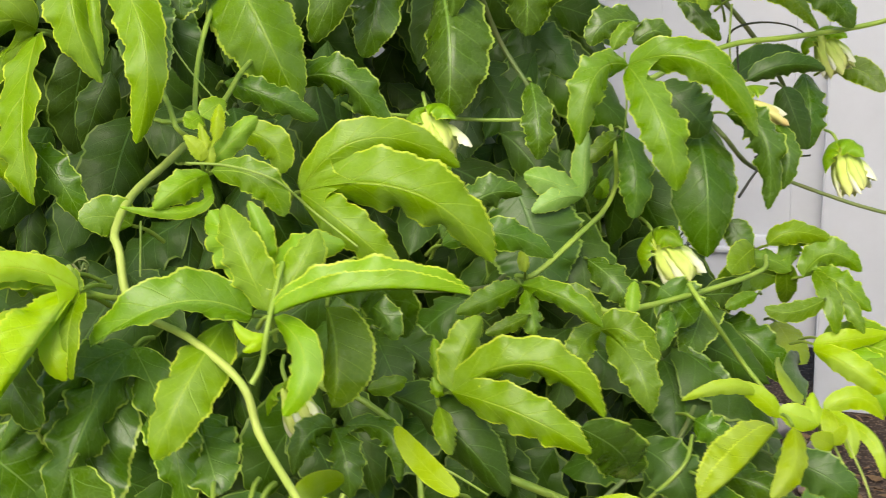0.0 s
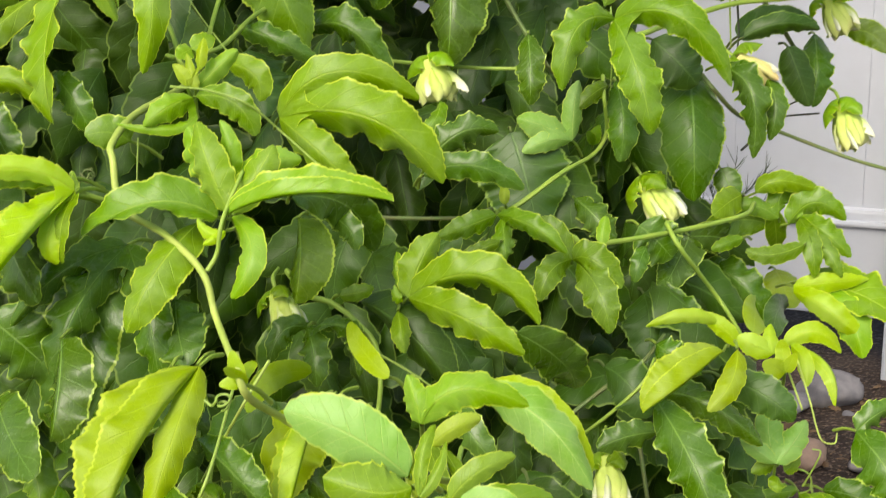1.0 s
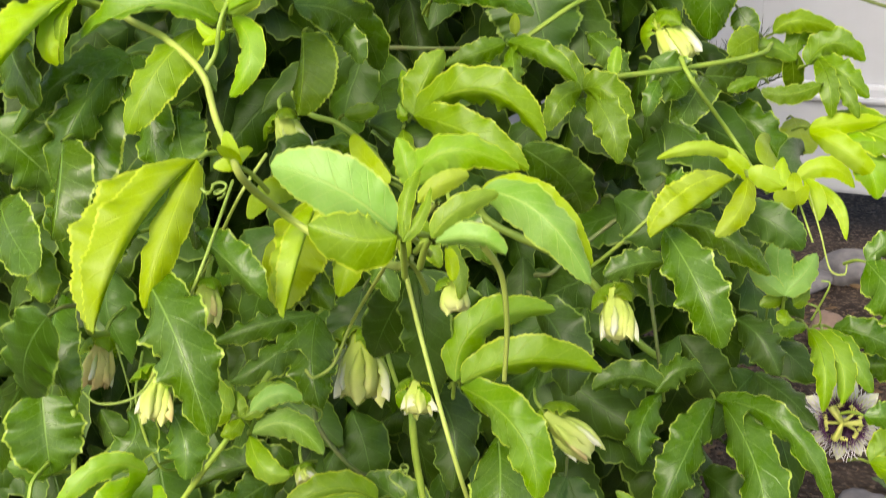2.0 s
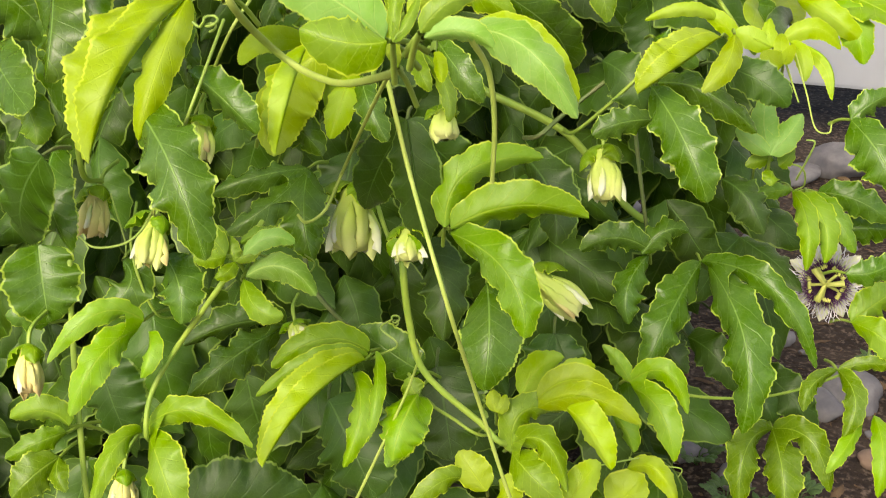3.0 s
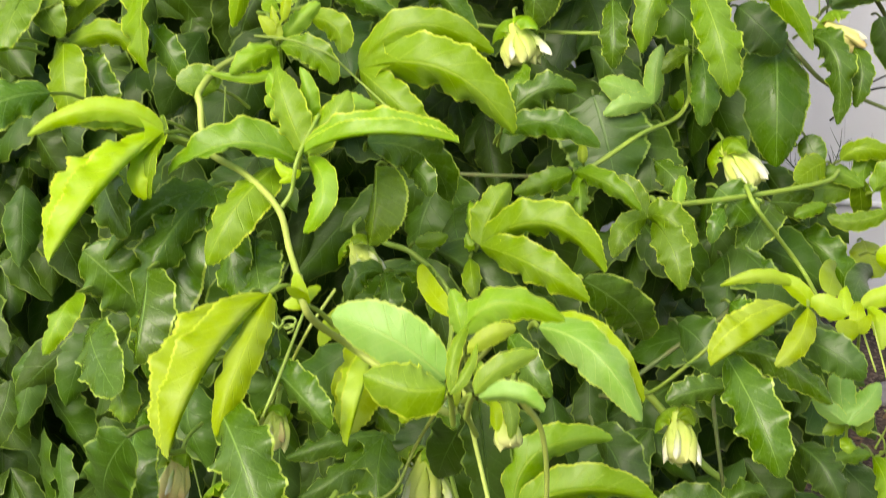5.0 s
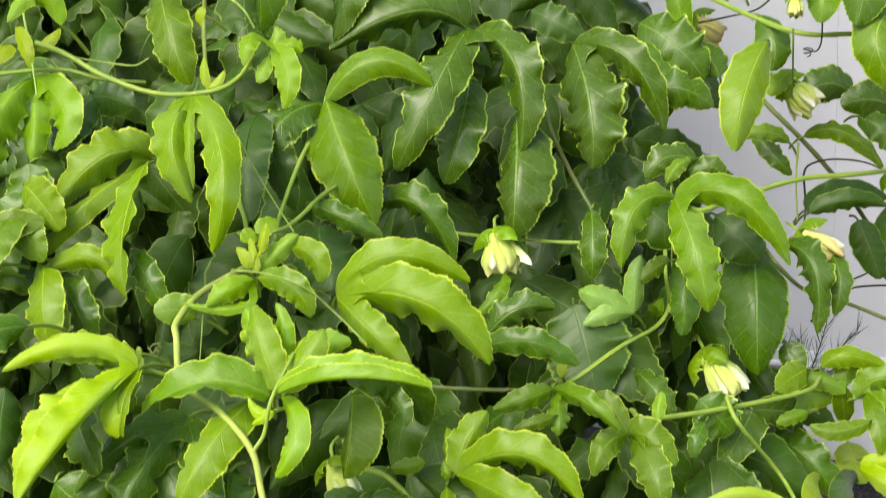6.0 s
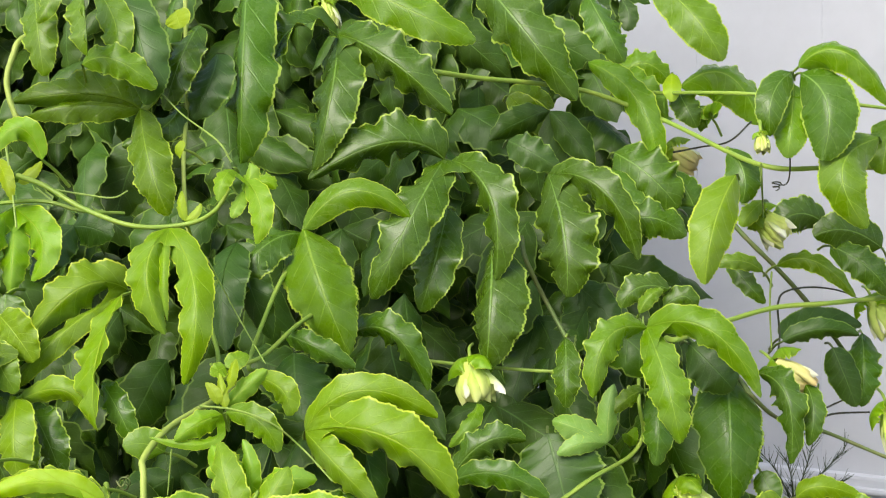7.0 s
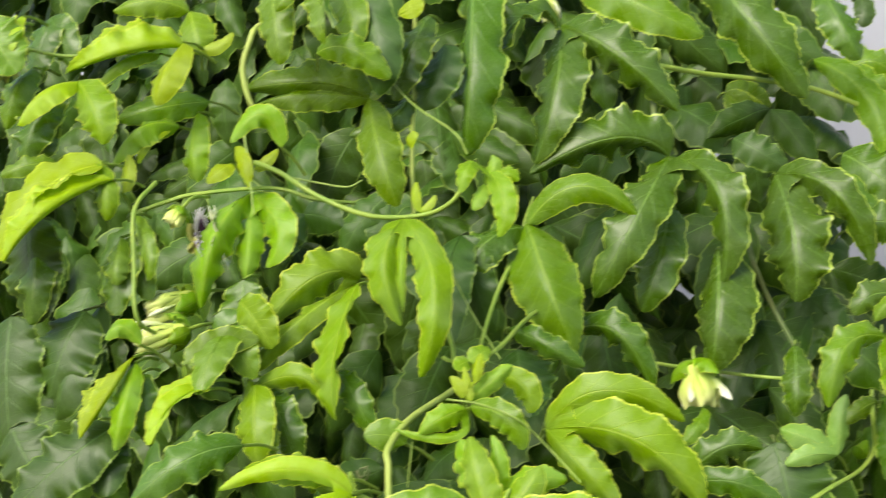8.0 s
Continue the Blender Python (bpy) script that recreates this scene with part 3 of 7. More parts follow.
rng = random.Random(5)
stone((0.272, 1.052), 0.050, STONE, "rounded grey stone half buried in dark soil", 201)
stone((0.440, 1.108), 0.046, STONE_WARM, "flat pinkish brown stone on dark soil", 202)
stone((0.425, 1.250), 0.085, STONE, "large rounded grey stone beside the vine", 203)
stone((0.385, 1.215), 0.060, STONE, "rounded grey stone beside the vine", 204)
stone((0.520, 1.235), 0.090, STONE_WARM, "large pale brown stone on dark soil", 205)
stone((0.080, 1.960), 0.110, STONE_WARM, "long flat brown stone under the vine", 206)
stone((0.150, 1.900), 0.075, STONE, "grey stone under the vine", 207)
stone((0.020, 2.020), 0.085, STONE, "grey stone under the vine", 208)
stone((0.465, 1.860), 0.080, STONE_WARM, "brown stone on dark soil near the fence", 209)
stone((0.560, 2.180), 0.120, STONE, "large grey stone at the foot of the fence", 210)
stone((0.470, 2.140), 0.095, STONE, "grey stone at the foot of the fence", 211)
for k in range(150):
    x, y = rng.uniform(-0.2, 1.0), rng.uniform(0.95, 2.15)
    warm = rng.random() < 0.3
    stone((x, y), rng.choice((0.012, 0.016, 0.022, 0.03, 0.045)) * rng.uniform(0.8, 1.3), STONE_WARM if warm else STONE,
          "small rounded brown stone on dark soil" if warm else "small rounded grey stone on dark soil", k)

# dry bits and crumbs on the soil
sheets = []
for k in range(4200):
    x, y = rng.uniform(-0.6, 1.0), rng.uniform(0.85, 2.25)
    turn, size = rng.uniform(0, 6.28), rng.uniform(0.004, 0.012) if rng.random() < 0.75 else rng.uniform(0.012, 0.035)
    base = Vector((x, y, ground_height(x, y) + 0.003))
    way = Vector((math.cos(turn), math.sin(turn), rng.uniform(-0.1, 0.25))) * size
    sheets.append(lobe(base, base + way, size * rng.uniform(0.15, 0.6), rng.uniform(-40, 40), 0.1, 0.05, 25, teeth=3, steps=1, toward=Vector((0, 0, 1)), seed=k))
litter = new("leaf_litter", mesh_from("leaf_litter", sheets, LITTER))
tagged(litter, "dry brown leaf bits and bark on the soil", "litter", kind="stuff")


# ---- the vine's dark inside ----
def front_of(x, z):
    """How far off the vine's outer leaves begin at a height."""
    rise = np.interp(z, (0.0, 0.35, 0.55, 0.7, 0.85, 1.0, 1.2, 1.5), (0.74, 0.78, 0.86, 0.96, 1.08, 1.18, 1.30, 1.42))
    return float(rise) + 0.25 * max(0.0, x + 0.1) + 0.05 * max(0.0, -x - 0.4)


def right_of(z):
    return float(np.interp(z, (0.0, 0.2, 0.35, 0.5, 0.65, 0.85, 1.0, 1.2, 1.5), (0.14, 0.19, 0.27, 0.25, 0.17, 0.13, 0.10, 0.03, -0.05)))


vine = thing("passion_vine", (-0.3, 1.25, 0.0), "dense passion fruit vine with glossy dark green leaves", "vine", "passion vine growth")
rng = random.Random(21)
sheets = []
for k in range(3600):
    z = rng.uniform(0.05, 1.55)
    edge = right_of(z)
    x = rng.uniform(-1.15, edge)
    y = front_of(x, z) + rng.uniform(0.0, 0.55)
    if z > 0.88 and x > edge - 0.22 and rng.random() < 0.55:
        continue
    at = Vector((x, y, z))
    for spread_by in ((-38, 0, 38) if rng.random() < 0.35 else (rng.uniform(-20, 20),)):
        tilt = radians(spread_by + rng.uniform(-25, 25))
        way = Vector((math.sin(tilt), rng.uniform(-0.55, 0.1), -math.cos(tilt) * rng.uniform(0.5, 1.0))).normalized()
        size = rng.uniform(0.065, 0.115)
        sheets.append(lobe(at, at + way * size, size * rng.uniform(0.42, 0.62), rng.uniform(-45, 45), rng.uniform(0.03, 0.15), rng.uniform(-0.05, 0.05),
                           rng.uniform(-5, 25), teeth=9, steps=2, seed=k * 5 + spread_by, wave=1.1))
for k in range(700):
    z = rng.uniform(0.25, 1.3)
    x = rng.uniform(-0.85, right_of(z) - 0.25)
    at = Vector((x, front_of(x, z) + rng.uniform(0.3, 0.6), z))
    size = rng.uniform(0.10, 0.15)
    way = Vector((rng.uniform(-0.5, 0.5), rng.uniform(-0.3, 0.1), -1.0)).normalized()
    sheets.append(lobe(at, at + way * size, size * rng.uniform(0.55, 0.75), rng.uniform(-30, 30), 0.08, 0.0, 8, teeth=9, steps=2, seed=k * 3 + 90000, wave=1.0))
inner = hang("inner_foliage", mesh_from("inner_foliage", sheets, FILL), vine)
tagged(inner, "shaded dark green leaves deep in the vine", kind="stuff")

# ---- the vine's shoots, leaf by leaf ----
high_shoot = thing("passion_vine_shoot", (-0.150, 1.000, 1.000), "upper passion vine shoot with dark wavy lobed leaves", "vine", "passion vine growth")
crown_shoot = thing("passion_vine_shoot", (0.020, 1.100, 0.950), "passion vine growth with hanging dark glossy leaves", "vine", "passion vine growth")
fence_shoot = thing("passion_vine_shoot", (0.280, 1.100, 0.850), "thin passion vine shoot trailing in front of the fence", "vine", "passion vine growth")
yellow_shoot = thing("passion_vine_shoot", (-0.420, 0.800, 0.920), "passion vine shoot with folded yellow-green young leaves", "vine", "passion vine growth")
pale_shoot = thing("passion_vine_shoot", (-0.130, 0.620, 0.700), "passion vine shoot on a thick pale yellow stem", "vine", "passion vine growth")
middle_shoot = thing("passion_vine_shoot", (0.020, 0.800, 0.640), "passion vine shoot with bright young three-lobed leaves", "vine", "passion vine growth")
side_shoot = thing("passion_vine_shoot", (0.240, 0.860, 0.580), "passion vine shoot with small yellow-green leaves and tendrils", "vine", "passion vine growth")
near_shoot = thing("passion_vine_shoot", (0.040, 0.420, 0.660), "passion vine tip with broad pale leaves and curled stem", "vine", "passion vine growth")
flower_shoot = thing("passion_vine_shoot", (0.260, 0.780, 0.400), "passion vine shoot with dark lobed leaves and a flower", "vine", "passion vine growth")
low_shoot = thing("passion_vine_shoot", (0.060, 0.620, 0.380), "low passion vine shoot with bright green young leaves", "vine", "passion vine growth")
left_shoot = thing("passion_vine_shoot", (-0.180, 0.620, 0.420), "low passion vine shoot with bright folded leaves and buds", "vine", "passion vine growth")
leaf(vine, (-0.322, 0.925, 1.103), [((-0.270, 0.879, 1.045), (-0.266, 0.874, 0.992), 0.0234, 18, 18)], "old_or_shaded", wave=1.00)
leaf(vine, (-0.234, 0.960, 1.035), [((-0.232, 0.931, 1.008), (-0.246, 0.925, 0.979), 0.0204, 18, 18)], "old_or_shaded", wave=1.00)
leaf(vine, (0.000, 1.102, 0.949), [((0.024, 1.089, 0.938), (0.050, 1.094, 0.921), 0.0168, 18, 18)], "old_or_shaded", wave=1.00)
leaf(vine, (0.107, 1.149, 1.080), [((0.114, 1.136, 1.064), (0.110, 1.133, 1.050), 0.0102, 18, 18)], "old_or_shaded", wave=1.00)
leaf(vine, (0.156, 1.223, 0.871), [((0.134, 1.201, 0.865), (0.117, 1.196, 0.845), 0.0169, 18, 42)], "old_or_shaded", wave=1.00)
leaf(vine, (0.169, 1.043, 0.764), [((0.190, 1.024, 0.747), (0.208, 1.026, 0.726), 0.0236, 18, 18)], "old_or_shaded", wave=1.00)
leaf(vine, (0.253, 1.090, 0.758), [((0.286, 1.089, 0.770), (0.322, 1.101, 0.762), 0.0120, 46, 18)], "old_or_shaded", wave=1.00)
leaf(vine, (-0.043, 0.738, 0.626), [((-0.006, 0.701, 0.618), (0.026, 0.691, 0.578), 0.0210, 48, 18)], "old_or_shaded", wave=0.40)
leaf(vine, (0.233, 1.024, 0.549), [((0.204, 0.994, 0.540), (0.170, 0.987, 0.514), 0.0196, 18, 18)], "old_or_shaded", wave=1.00)
leaf(vine, (0.126, 0.844, 0.537), [((0.146, 0.821, 0.529), (0.157, 0.814, 0.506), 0.0207, 18, 18)], "old_or_shaded", wave=1.00)
leaf(vine, (0.002, 0.675, 0.453), [((0.022, 0.641, 0.444), (0.023, 0.623, 0.405), 0.0200, 18, 29)], "old_or_shaded", wave=1.00)
leaf(vine, (0.211, 0.803, 0.546), [((0.242, 0.783, 0.539), (0.261, 0.779, 0.521), 0.0154, 18, 18)], "old_or_shaded", wave=1.00)
leaf(vine, (0.220, 0.814, 0.451), [((0.238, 0.790, 0.444), (0.251, 0.781, 0.419), 0.0189, 18, 43)], "old_or_shaded", wave=1.00)
leaf(vine, (0.204, 0.875, 0.278), [((0.227, 0.849, 0.273), (0.246, 0.840, 0.245), 0.0183, 18, 18)], "old_or_shaded", wave=1.00)
leaf(vine, (0.225, 0.920, 0.284), [((0.249, 0.900, 0.281), (0.277, 0.895, 0.260), 0.0221, 43, 18)], "old_or_shaded", wave=1.00)
leaf(vine, (0.263, 0.853, 0.259), [((0.287, 0.822, 0.253), (0.308, 0.811, 0.221), 0.0179, 18, 18)], "old_or_shaded", wave=1.00)
leaf(vine, (0.247, 0.855, 0.263), [((0.264, 0.825, 0.251), (0.275, 0.816, 0.228), 0.0180, 18, 37)], "old_or_shaded", wave=1.00)
leaf(vine, (0.178, 0.842, 0.309), [((0.184, 0.815, 0.297), (0.201, 0.809, 0.279), 0.0177, 37, 18)], "old_or_shaded", wave=1.00)
leaf(vine, (0.074, 0.678, 0.520), [((0.095, 0.644, 0.506), (0.099, 0.630, 0.475), 0.0193, 40, 18)], "old_or_shaded", wave=1.00)
leaf(vine, (-0.449, 0.744, 0.831), [((-0.449, 0.697, 0.791), (-0.457, 0.690, 0.752), 0.0222, 40, 18)], "old_or_shaded", wave=1.00)
leaf(vine, (-0.433, 0.691, 0.746), [((-0.439, 0.656, 0.724), (-0.459, 0.647, 0.696), 0.0171, 18, 18)], "old_or_shaded", wave=1.00)
leaf(vine, (0.025, 1.095, 0.780), [((0.043, 1.061, 0.756), (0.057, 1.034, 0.717), 0.0245, 16, 22), ((0.018, 1.063, 0.748), (0.003, 1.043, 0.703), 0.0225, 24, 14)], "old_or_shaded", wave=0.88)
leaf(vine, (-0.207, 0.915, 0.873), [((-0.205, 0.871, 0.844), (-0.194, 0.845, 0.793), 0.0215, 19, 13), ((-0.192, 0.902, 0.836), (-0.176, 0.902, 0.792), 0.0200, 25, 8)], "old_or_shaded", wave=1.03)
leaf(vine, (-0.322, 0.848, 0.895), [((-0.333, 0.830, 0.878), (-0.343, 0.816, 0.853), 0.0175, 11, 28), ((-0.304, 0.843, 0.894), (-0.285, 0.842, 0.886), 0.0175, 22, 16)], "old_or_shaded", wave=1.01)
leaf(vine, (-0.491, 0.715, 0.899), [((-0.479, 0.696, 0.866), (-0.474, 0.693, 0.823), 0.0270, 16, 14)], "old_or_shaded", wave=1.08)
leaf(vine, (-0.449, 0.721, 0.830), [((-0.454, 0.698, 0.804), (-0.464, 0.691, 0.767), 0.0275, 17, 20)], "old_or_shaded", wave=1.13)
leaf(vine, (-0.390, 0.654, 0.755), [((-0.384, 0.639, 0.739), (-0.376, 0.628, 0.717), 0.0185, 7, 21)], "old_or_shaded", wave=0.88)
leaf(vine, (-0.507, 0.710, 0.825), [((-0.499, 0.689, 0.781), (-0.489, 0.678, 0.728), 0.0315, 13, 8)], "old_or_shaded", wave=1.14)
leaf(vine, (-0.462, 0.643, 0.756), [((-0.441, 0.631, 0.736), (-0.419, 0.624, 0.711), 0.0245, 10, 21)], "old_or_shaded", wave=0.97)
leaf(vine, (0.049, 0.964, 0.699), [((0.061, 0.946, 0.666), (0.071, 0.933, 0.626), 0.0395, 5, 20)], "old_or_shaded", wave=0.92)
leaf(vine, (-0.061, 0.890, 0.615), [((-0.053, 0.852, 0.610), (-0.038, 0.819, 0.587), 0.0205, 23, 14), ((-0.037, 0.857, 0.613), (-0.007, 0.825, 0.603), 0.0185, 24, 13)], "old_or_shaded", wave=0.87)
leaf(vine, (0.297, 1.053, 0.515), [((0.281, 1.005, 0.527), (0.269, 0.949, 0.521), 0.0125, 19, -1)], "old_or_shaded", wave=0.59)
leaf(vine, (0.160, 0.947, 0.562), [((0.164, 0.918, 0.546), (0.163, 0.895, 0.516), 0.0240, 10, 17), ((0.184, 0.914, 0.551), (0.208, 0.882, 0.527), 0.0235, 14, 13)], "old_or_shaded", wave=0.91)
leaf(vine, (0.009, 0.605, 0.569), [((-0.013, 0.617, 0.532), (-0.029, 0.643, 0.493), 0.0175, 14, 6), ((0.014, 0.597, 0.525), (0.014, 0.610, 0.478), 0.0170, 14, 6), ((0.036, 0.614, 0.536), (0.059, 0.641, 0.503), 0.0170, 12, 8)], "old_or_shaded", wave=0.96)
leaf(vine, (-0.166, 0.593, 0.282), [((-0.122, 0.596, 0.287), (-0.077, 0.613, 0.275), 0.0305, 17, 13)], "old_or_shaded", wave=0.95)
leaf(vine, (-0.082, 0.710, 0.302), [((-0.060, 0.680, 0.282), (-0.041, 0.664, 0.244), 0.0355, 20, 4)], "old_or_shaded", wave=1.03)
leaf(vine, (0.009, 0.682, 0.351), [((0.017, 0.661, 0.326), (0.023, 0.648, 0.292), 0.0315, 4, 14)], "old_or_shaded", wave=1.13)
leaf(vine, (-0.220, 0.614, 0.390), [((-0.210, 0.600, 0.367), (-0.200, 0.594, 0.338), 0.0265, 26, 10)], "old_or_shaded", wave=1.11)
leaf(vine, (-0.063, 0.776, 0.485), [((-0.067, 0.748, 0.460), (-0.075, 0.725, 0.427), 0.0265, 8, 19)], "old_or_shaded", wave=1.11)
leaf(vine, (-0.178, 0.496, 0.584), [((-0.204, 0.511, 0.549), (-0.218, 0.540, 0.510), 0.0200, 13, 5)], "old_or_shaded", wave=0.99)
leaf(vine, (0.093, 0.742, 0.349), [((0.085, 0.723, 0.332), (0.081, 0.710, 0.307), 0.0200, 25, 13), ((0.103, 0.727, 0.332), (0.115, 0.718, 0.308), 0.0165, 27, 11)], "old_or_shaded", wave=1.12)
leaf(vine, (-0.380, 0.648, 0.762), [((-0.405, 0.620, 0.741), (-0.437, 0.605, 0.709), 0.0250, 18, 0)], "old_or_shaded", wave=1.16)
leaf(vine, (-0.151, 0.887, 0.783), [((-0.143, 0.863, 0.764), (-0.131, 0.845, 0.737), 0.0295, 7, 25)], "old_or_shaded", wave=1.15)
leaf(vine, (0.254, 1.148, 0.751), [((0.290, 1.171, 0.764), (0.334, 1.189, 0.756), 0.0150, 17, 7)], "old_or_shaded", wave=0.68)
leaf(vine, (0.305, 1.174, 0.737), [((0.316, 1.169, 0.710), (0.327, 1.169, 0.679), 0.0170, 15, 16)], "old_or_shaded", wave=0.59)
leaf(vine, (0.061, 1.110, 0.808), [((0.084, 1.093, 0.792), (0.106, 1.085, 0.764), 0.0195, 10, 10), ((0.067, 1.094, 0.780), (0.071, 1.082, 0.745), 0.0195, 19, 1)], "old_or_shaded", wave=1.14)
leaf(high_shoot, (-0.232, 1.044, 1.125), [((-0.209, 0.954, 1.027), (-0.212, 0.945, 0.939), 0.0310, 53, 18)], "mature", wave=1.40)
leaf(high_shoot, (-0.155, 1.068, 1.054), [((-0.190, 1.017, 1.053), (-0.216, 1.004, 0.971), 0.0244, 18, -58), ((-0.146, 1.007, 0.996), (-0.163, 0.996, 0.930), 0.0279, 43, 18), ((-0.097, 1.034, 1.028), (-0.042, 1.041, 0.975), 0.0282, 59, 18)], "mature", wave=1.40)
leaf(high_shoot, (-0.164, 1.110, 1.112), [((-0.089, 1.078, 1.076), (-0.026, 1.089, 1.044), 0.0234, 18, 25)], "mid", wave=1.10)
leaf(high_shoot, (-0.287, 0.911, 0.989), [((-0.322, 0.891, 1.003), (-0.391, 0.883, 0.998), 0.0250, 18, 62), ((-0.333, 0.887, 0.994), (-0.376, 0.882, 0.986), 0.0160, 53, 18), ((-0.262, 0.867, 0.946), (-0.245, 0.862, 0.901), 0.0195, 18, 31), ((-0.276, 0.915, 1.002), (-0.275, 0.924, 1.020), 0.0061, 18, 37)], "mid", wave=1.10)
leaf(high_shoot, (-0.318, 0.905, 1.091), [((-0.288, 0.876, 1.055), (-0.292, 0.869, 1.025), 0.0156, 18, 18)], "mid", wave=1.10)
leaf(high_shoot, (-0.244, 0.946, 1.060), [((-0.247, 0.908, 1.029), (-0.261, 0.901, 0.987), 0.0175, 18, 18)], "mature", wave=1.40)
leaf(high_shoot, (-0.151, 0.767, 0.942), [((-0.154, 0.754, 0.936), (-0.157, 0.750, 0.920), 0.0077, 18, 18), ((-0.124, 0.747, 0.914), (-0.127, 0.742, 0.890), 0.0101, 18, 18, (-0.141, 0.768, 0.934)), ((-0.139, 0.769, 0.937), (-0.141, 0.774, 0.946), 0.0086, 18, 31, (-0.144, 0.767, 0.926)), ((-0.128, 0.768, 0.933), (-0.120, 0.770, 0.927), 0.0086, 18, 31, (-0.140, 0.768, 0.927)), ((-0.145, 0.756, 0.916), (-0.149, 0.753, 0.908), 0.0060, 18, 18, (-0.144, 0.767, 0.926))], "young", wave=0.90)
leaf(high_shoot, (-0.160, 0.955, 0.880), [((-0.114, 0.956, 0.913), (-0.066, 0.970, 0.886), 0.0164, 18, 27), ((-0.131, 0.902, 0.840), (-0.106, 0.896, 0.780), 0.0346, 18, 51)], "mid", wave=0.35)
leaf(high_shoot, (-0.162, 0.953, 0.877), [((-0.187, 0.910, 0.866), (-0.221, 0.898, 0.816), 0.0201, 44, 18)], "mature", wave=1.40)
leaf(high_shoot, (-0.118, 0.944, 0.790), [((-0.075, 0.924, 0.793), (-0.047, 0.926, 0.744), 0.0181, 54, 18)], "mature", wave=1.40)
leaf(high_shoot, (-0.259, 0.929, 0.991), [((-0.266, 0.905, 0.972), (-0.298, 0.894, 0.958), 0.0150, 18, 34)], "mature", wave=1.40)
leaf(high_shoot, (-0.246, 0.901, 1.069), [((-0.243, 0.898, 1.062), (-0.241, 0.897, 1.054), 0.0120, 10, -6)], "yellow", wave=0.39)
leaf(high_shoot, (-0.225, 0.854, 0.955), [((-0.231, 0.858, 0.955), (-0.236, 0.862, 0.952), 0.0075, 6, 5)], "yellow", wave=0.34)
leaf(crown_shoot, (-0.037, 1.170, 1.111), [((0.013, 1.112, 1.058), (0.065, 1.116, 0.985), 0.0328, 42, 18)], "mature", wave=1.40)
leaf(crown_shoot, (-0.050, 1.039, 0.935), [((-0.093, 1.008, 0.953), (-0.167, 0.995, 0.921), 0.0309, 18, 78), ((-0.066, 0.970, 0.890), (-0.101, 0.955, 0.818), 0.0238, 18, 18), ((-0.000, 0.994, 0.902), (0.003, 0.987, 0.830), 0.0240, 63, 18, (-0.043, 1.040, 0.934))], "mature", wave=1.40)
leaf(crown_shoot, (-0.051, 1.050, 0.889), [((-0.053, 1.001, 0.847), (-0.067, 0.994, 0.801), 0.0223, 25, 18)], "mature", wave=1.40)
leaf(crown_shoot, (-0.005, 1.023, 0.854), [((0.001, 0.971, 0.811), (-0.003, 0.964, 0.755), 0.0350, 54, 18)], "mature", wave=0.60)
leaf(crown_shoot, (0.040, 1.086, 0.917), [((0.060, 1.032, 0.863), (0.061, 1.027, 0.809), 0.0321, 40, 18), ((0.094, 1.052, 0.903), (0.124, 1.052, 0.839), 0.0194, 54, 18)], "mature", wave=1.40)
leaf(crown_shoot, (0.136, 1.153, 1.100), [((0.176, 1.113, 1.059), (0.201, 1.110, 1.017), 0.0231, 18, 25)], "mid", wave=0.50)
leaf(crown_shoot, (0.075, 1.138, 1.086), [((0.094, 1.107, 1.052), (0.111, 1.107, 1.019), 0.0194, 18, 47)], "mature", wave=1.40)
leaf(crown_shoot, (0.067, 1.217, 1.024), [((0.120, 1.163, 0.983), (0.139, 1.154, 0.912), 0.0174, 34, 18)], "mid", wave=1.10)
leaf(crown_shoot, (0.096, 1.250, 1.007), [((0.123, 1.247, 1.022), (0.150, 1.253, 0.999), 0.0185, 18, 27)], "mid", wave=1.10)
leaf(crown_shoot, (0.153, 1.176, 1.009), [((0.153, 1.161, 0.995), (0.154, 1.159, 0.981), 0.0098, 26, 18)], "yellow", wave=0.55)
leaf(crown_shoot, (0.161, 1.177, 0.995), [((0.205, 1.161, 1.006), (0.236, 1.163, 0.956), 0.0309, 18, 60)], "mid", wave=0.50)
leaf(crown_shoot, (0.158, 1.189, 0.992), [((0.167, 1.171, 0.975), (0.177, 1.171, 0.955), 0.0145, 18, 18)], "mature", wave=1.40)
leaf(crown_shoot, (0.097, 1.158, 0.933), [((0.132, 1.133, 0.911), (0.159, 1.136, 0.879), 0.0285, 18, 18)], "mature", wave=1.40)
leaf(crown_shoot, (0.101, 1.092, 0.866), [((0.134, 1.087, 0.875), (0.167, 1.096, 0.856), 0.0199, 18, 18)], "mature", wave=1.40)
leaf(crown_shoot, (0.091, 1.245, 1.013), [((0.119, 1.221, 0.998), (0.146, 1.221, 0.963), 0.0182, 18, 18)], "mid", wave=1.10)
leaf(crown_shoot, (0.094, 1.141, 0.918), [((0.117, 1.106, 0.881), (0.122, 1.103, 0.844), 0.0168, 18, 18)], "mature", wave=1.40)
leaf(crown_shoot, (0.063, 0.996, 0.777), [((0.066, 0.966, 0.749), (0.065, 0.964, 0.722), 0.0133, 28, 18)], "mature", wave=1.40)
leaf(crown_shoot, (-0.021, 1.250, 0.993), [((0.002, 1.267, 0.990), (0.023, 1.288, 0.979), 0.0155, 4, -7), ((0.000, 1.252, 0.971), (0.013, 1.264, 0.943), 0.0155, 5, -9), ((0.012, 1.253, 0.965), (0.048, 1.269, 0.936), 0.0155, 2, -5)], "mid", wave=0.60)
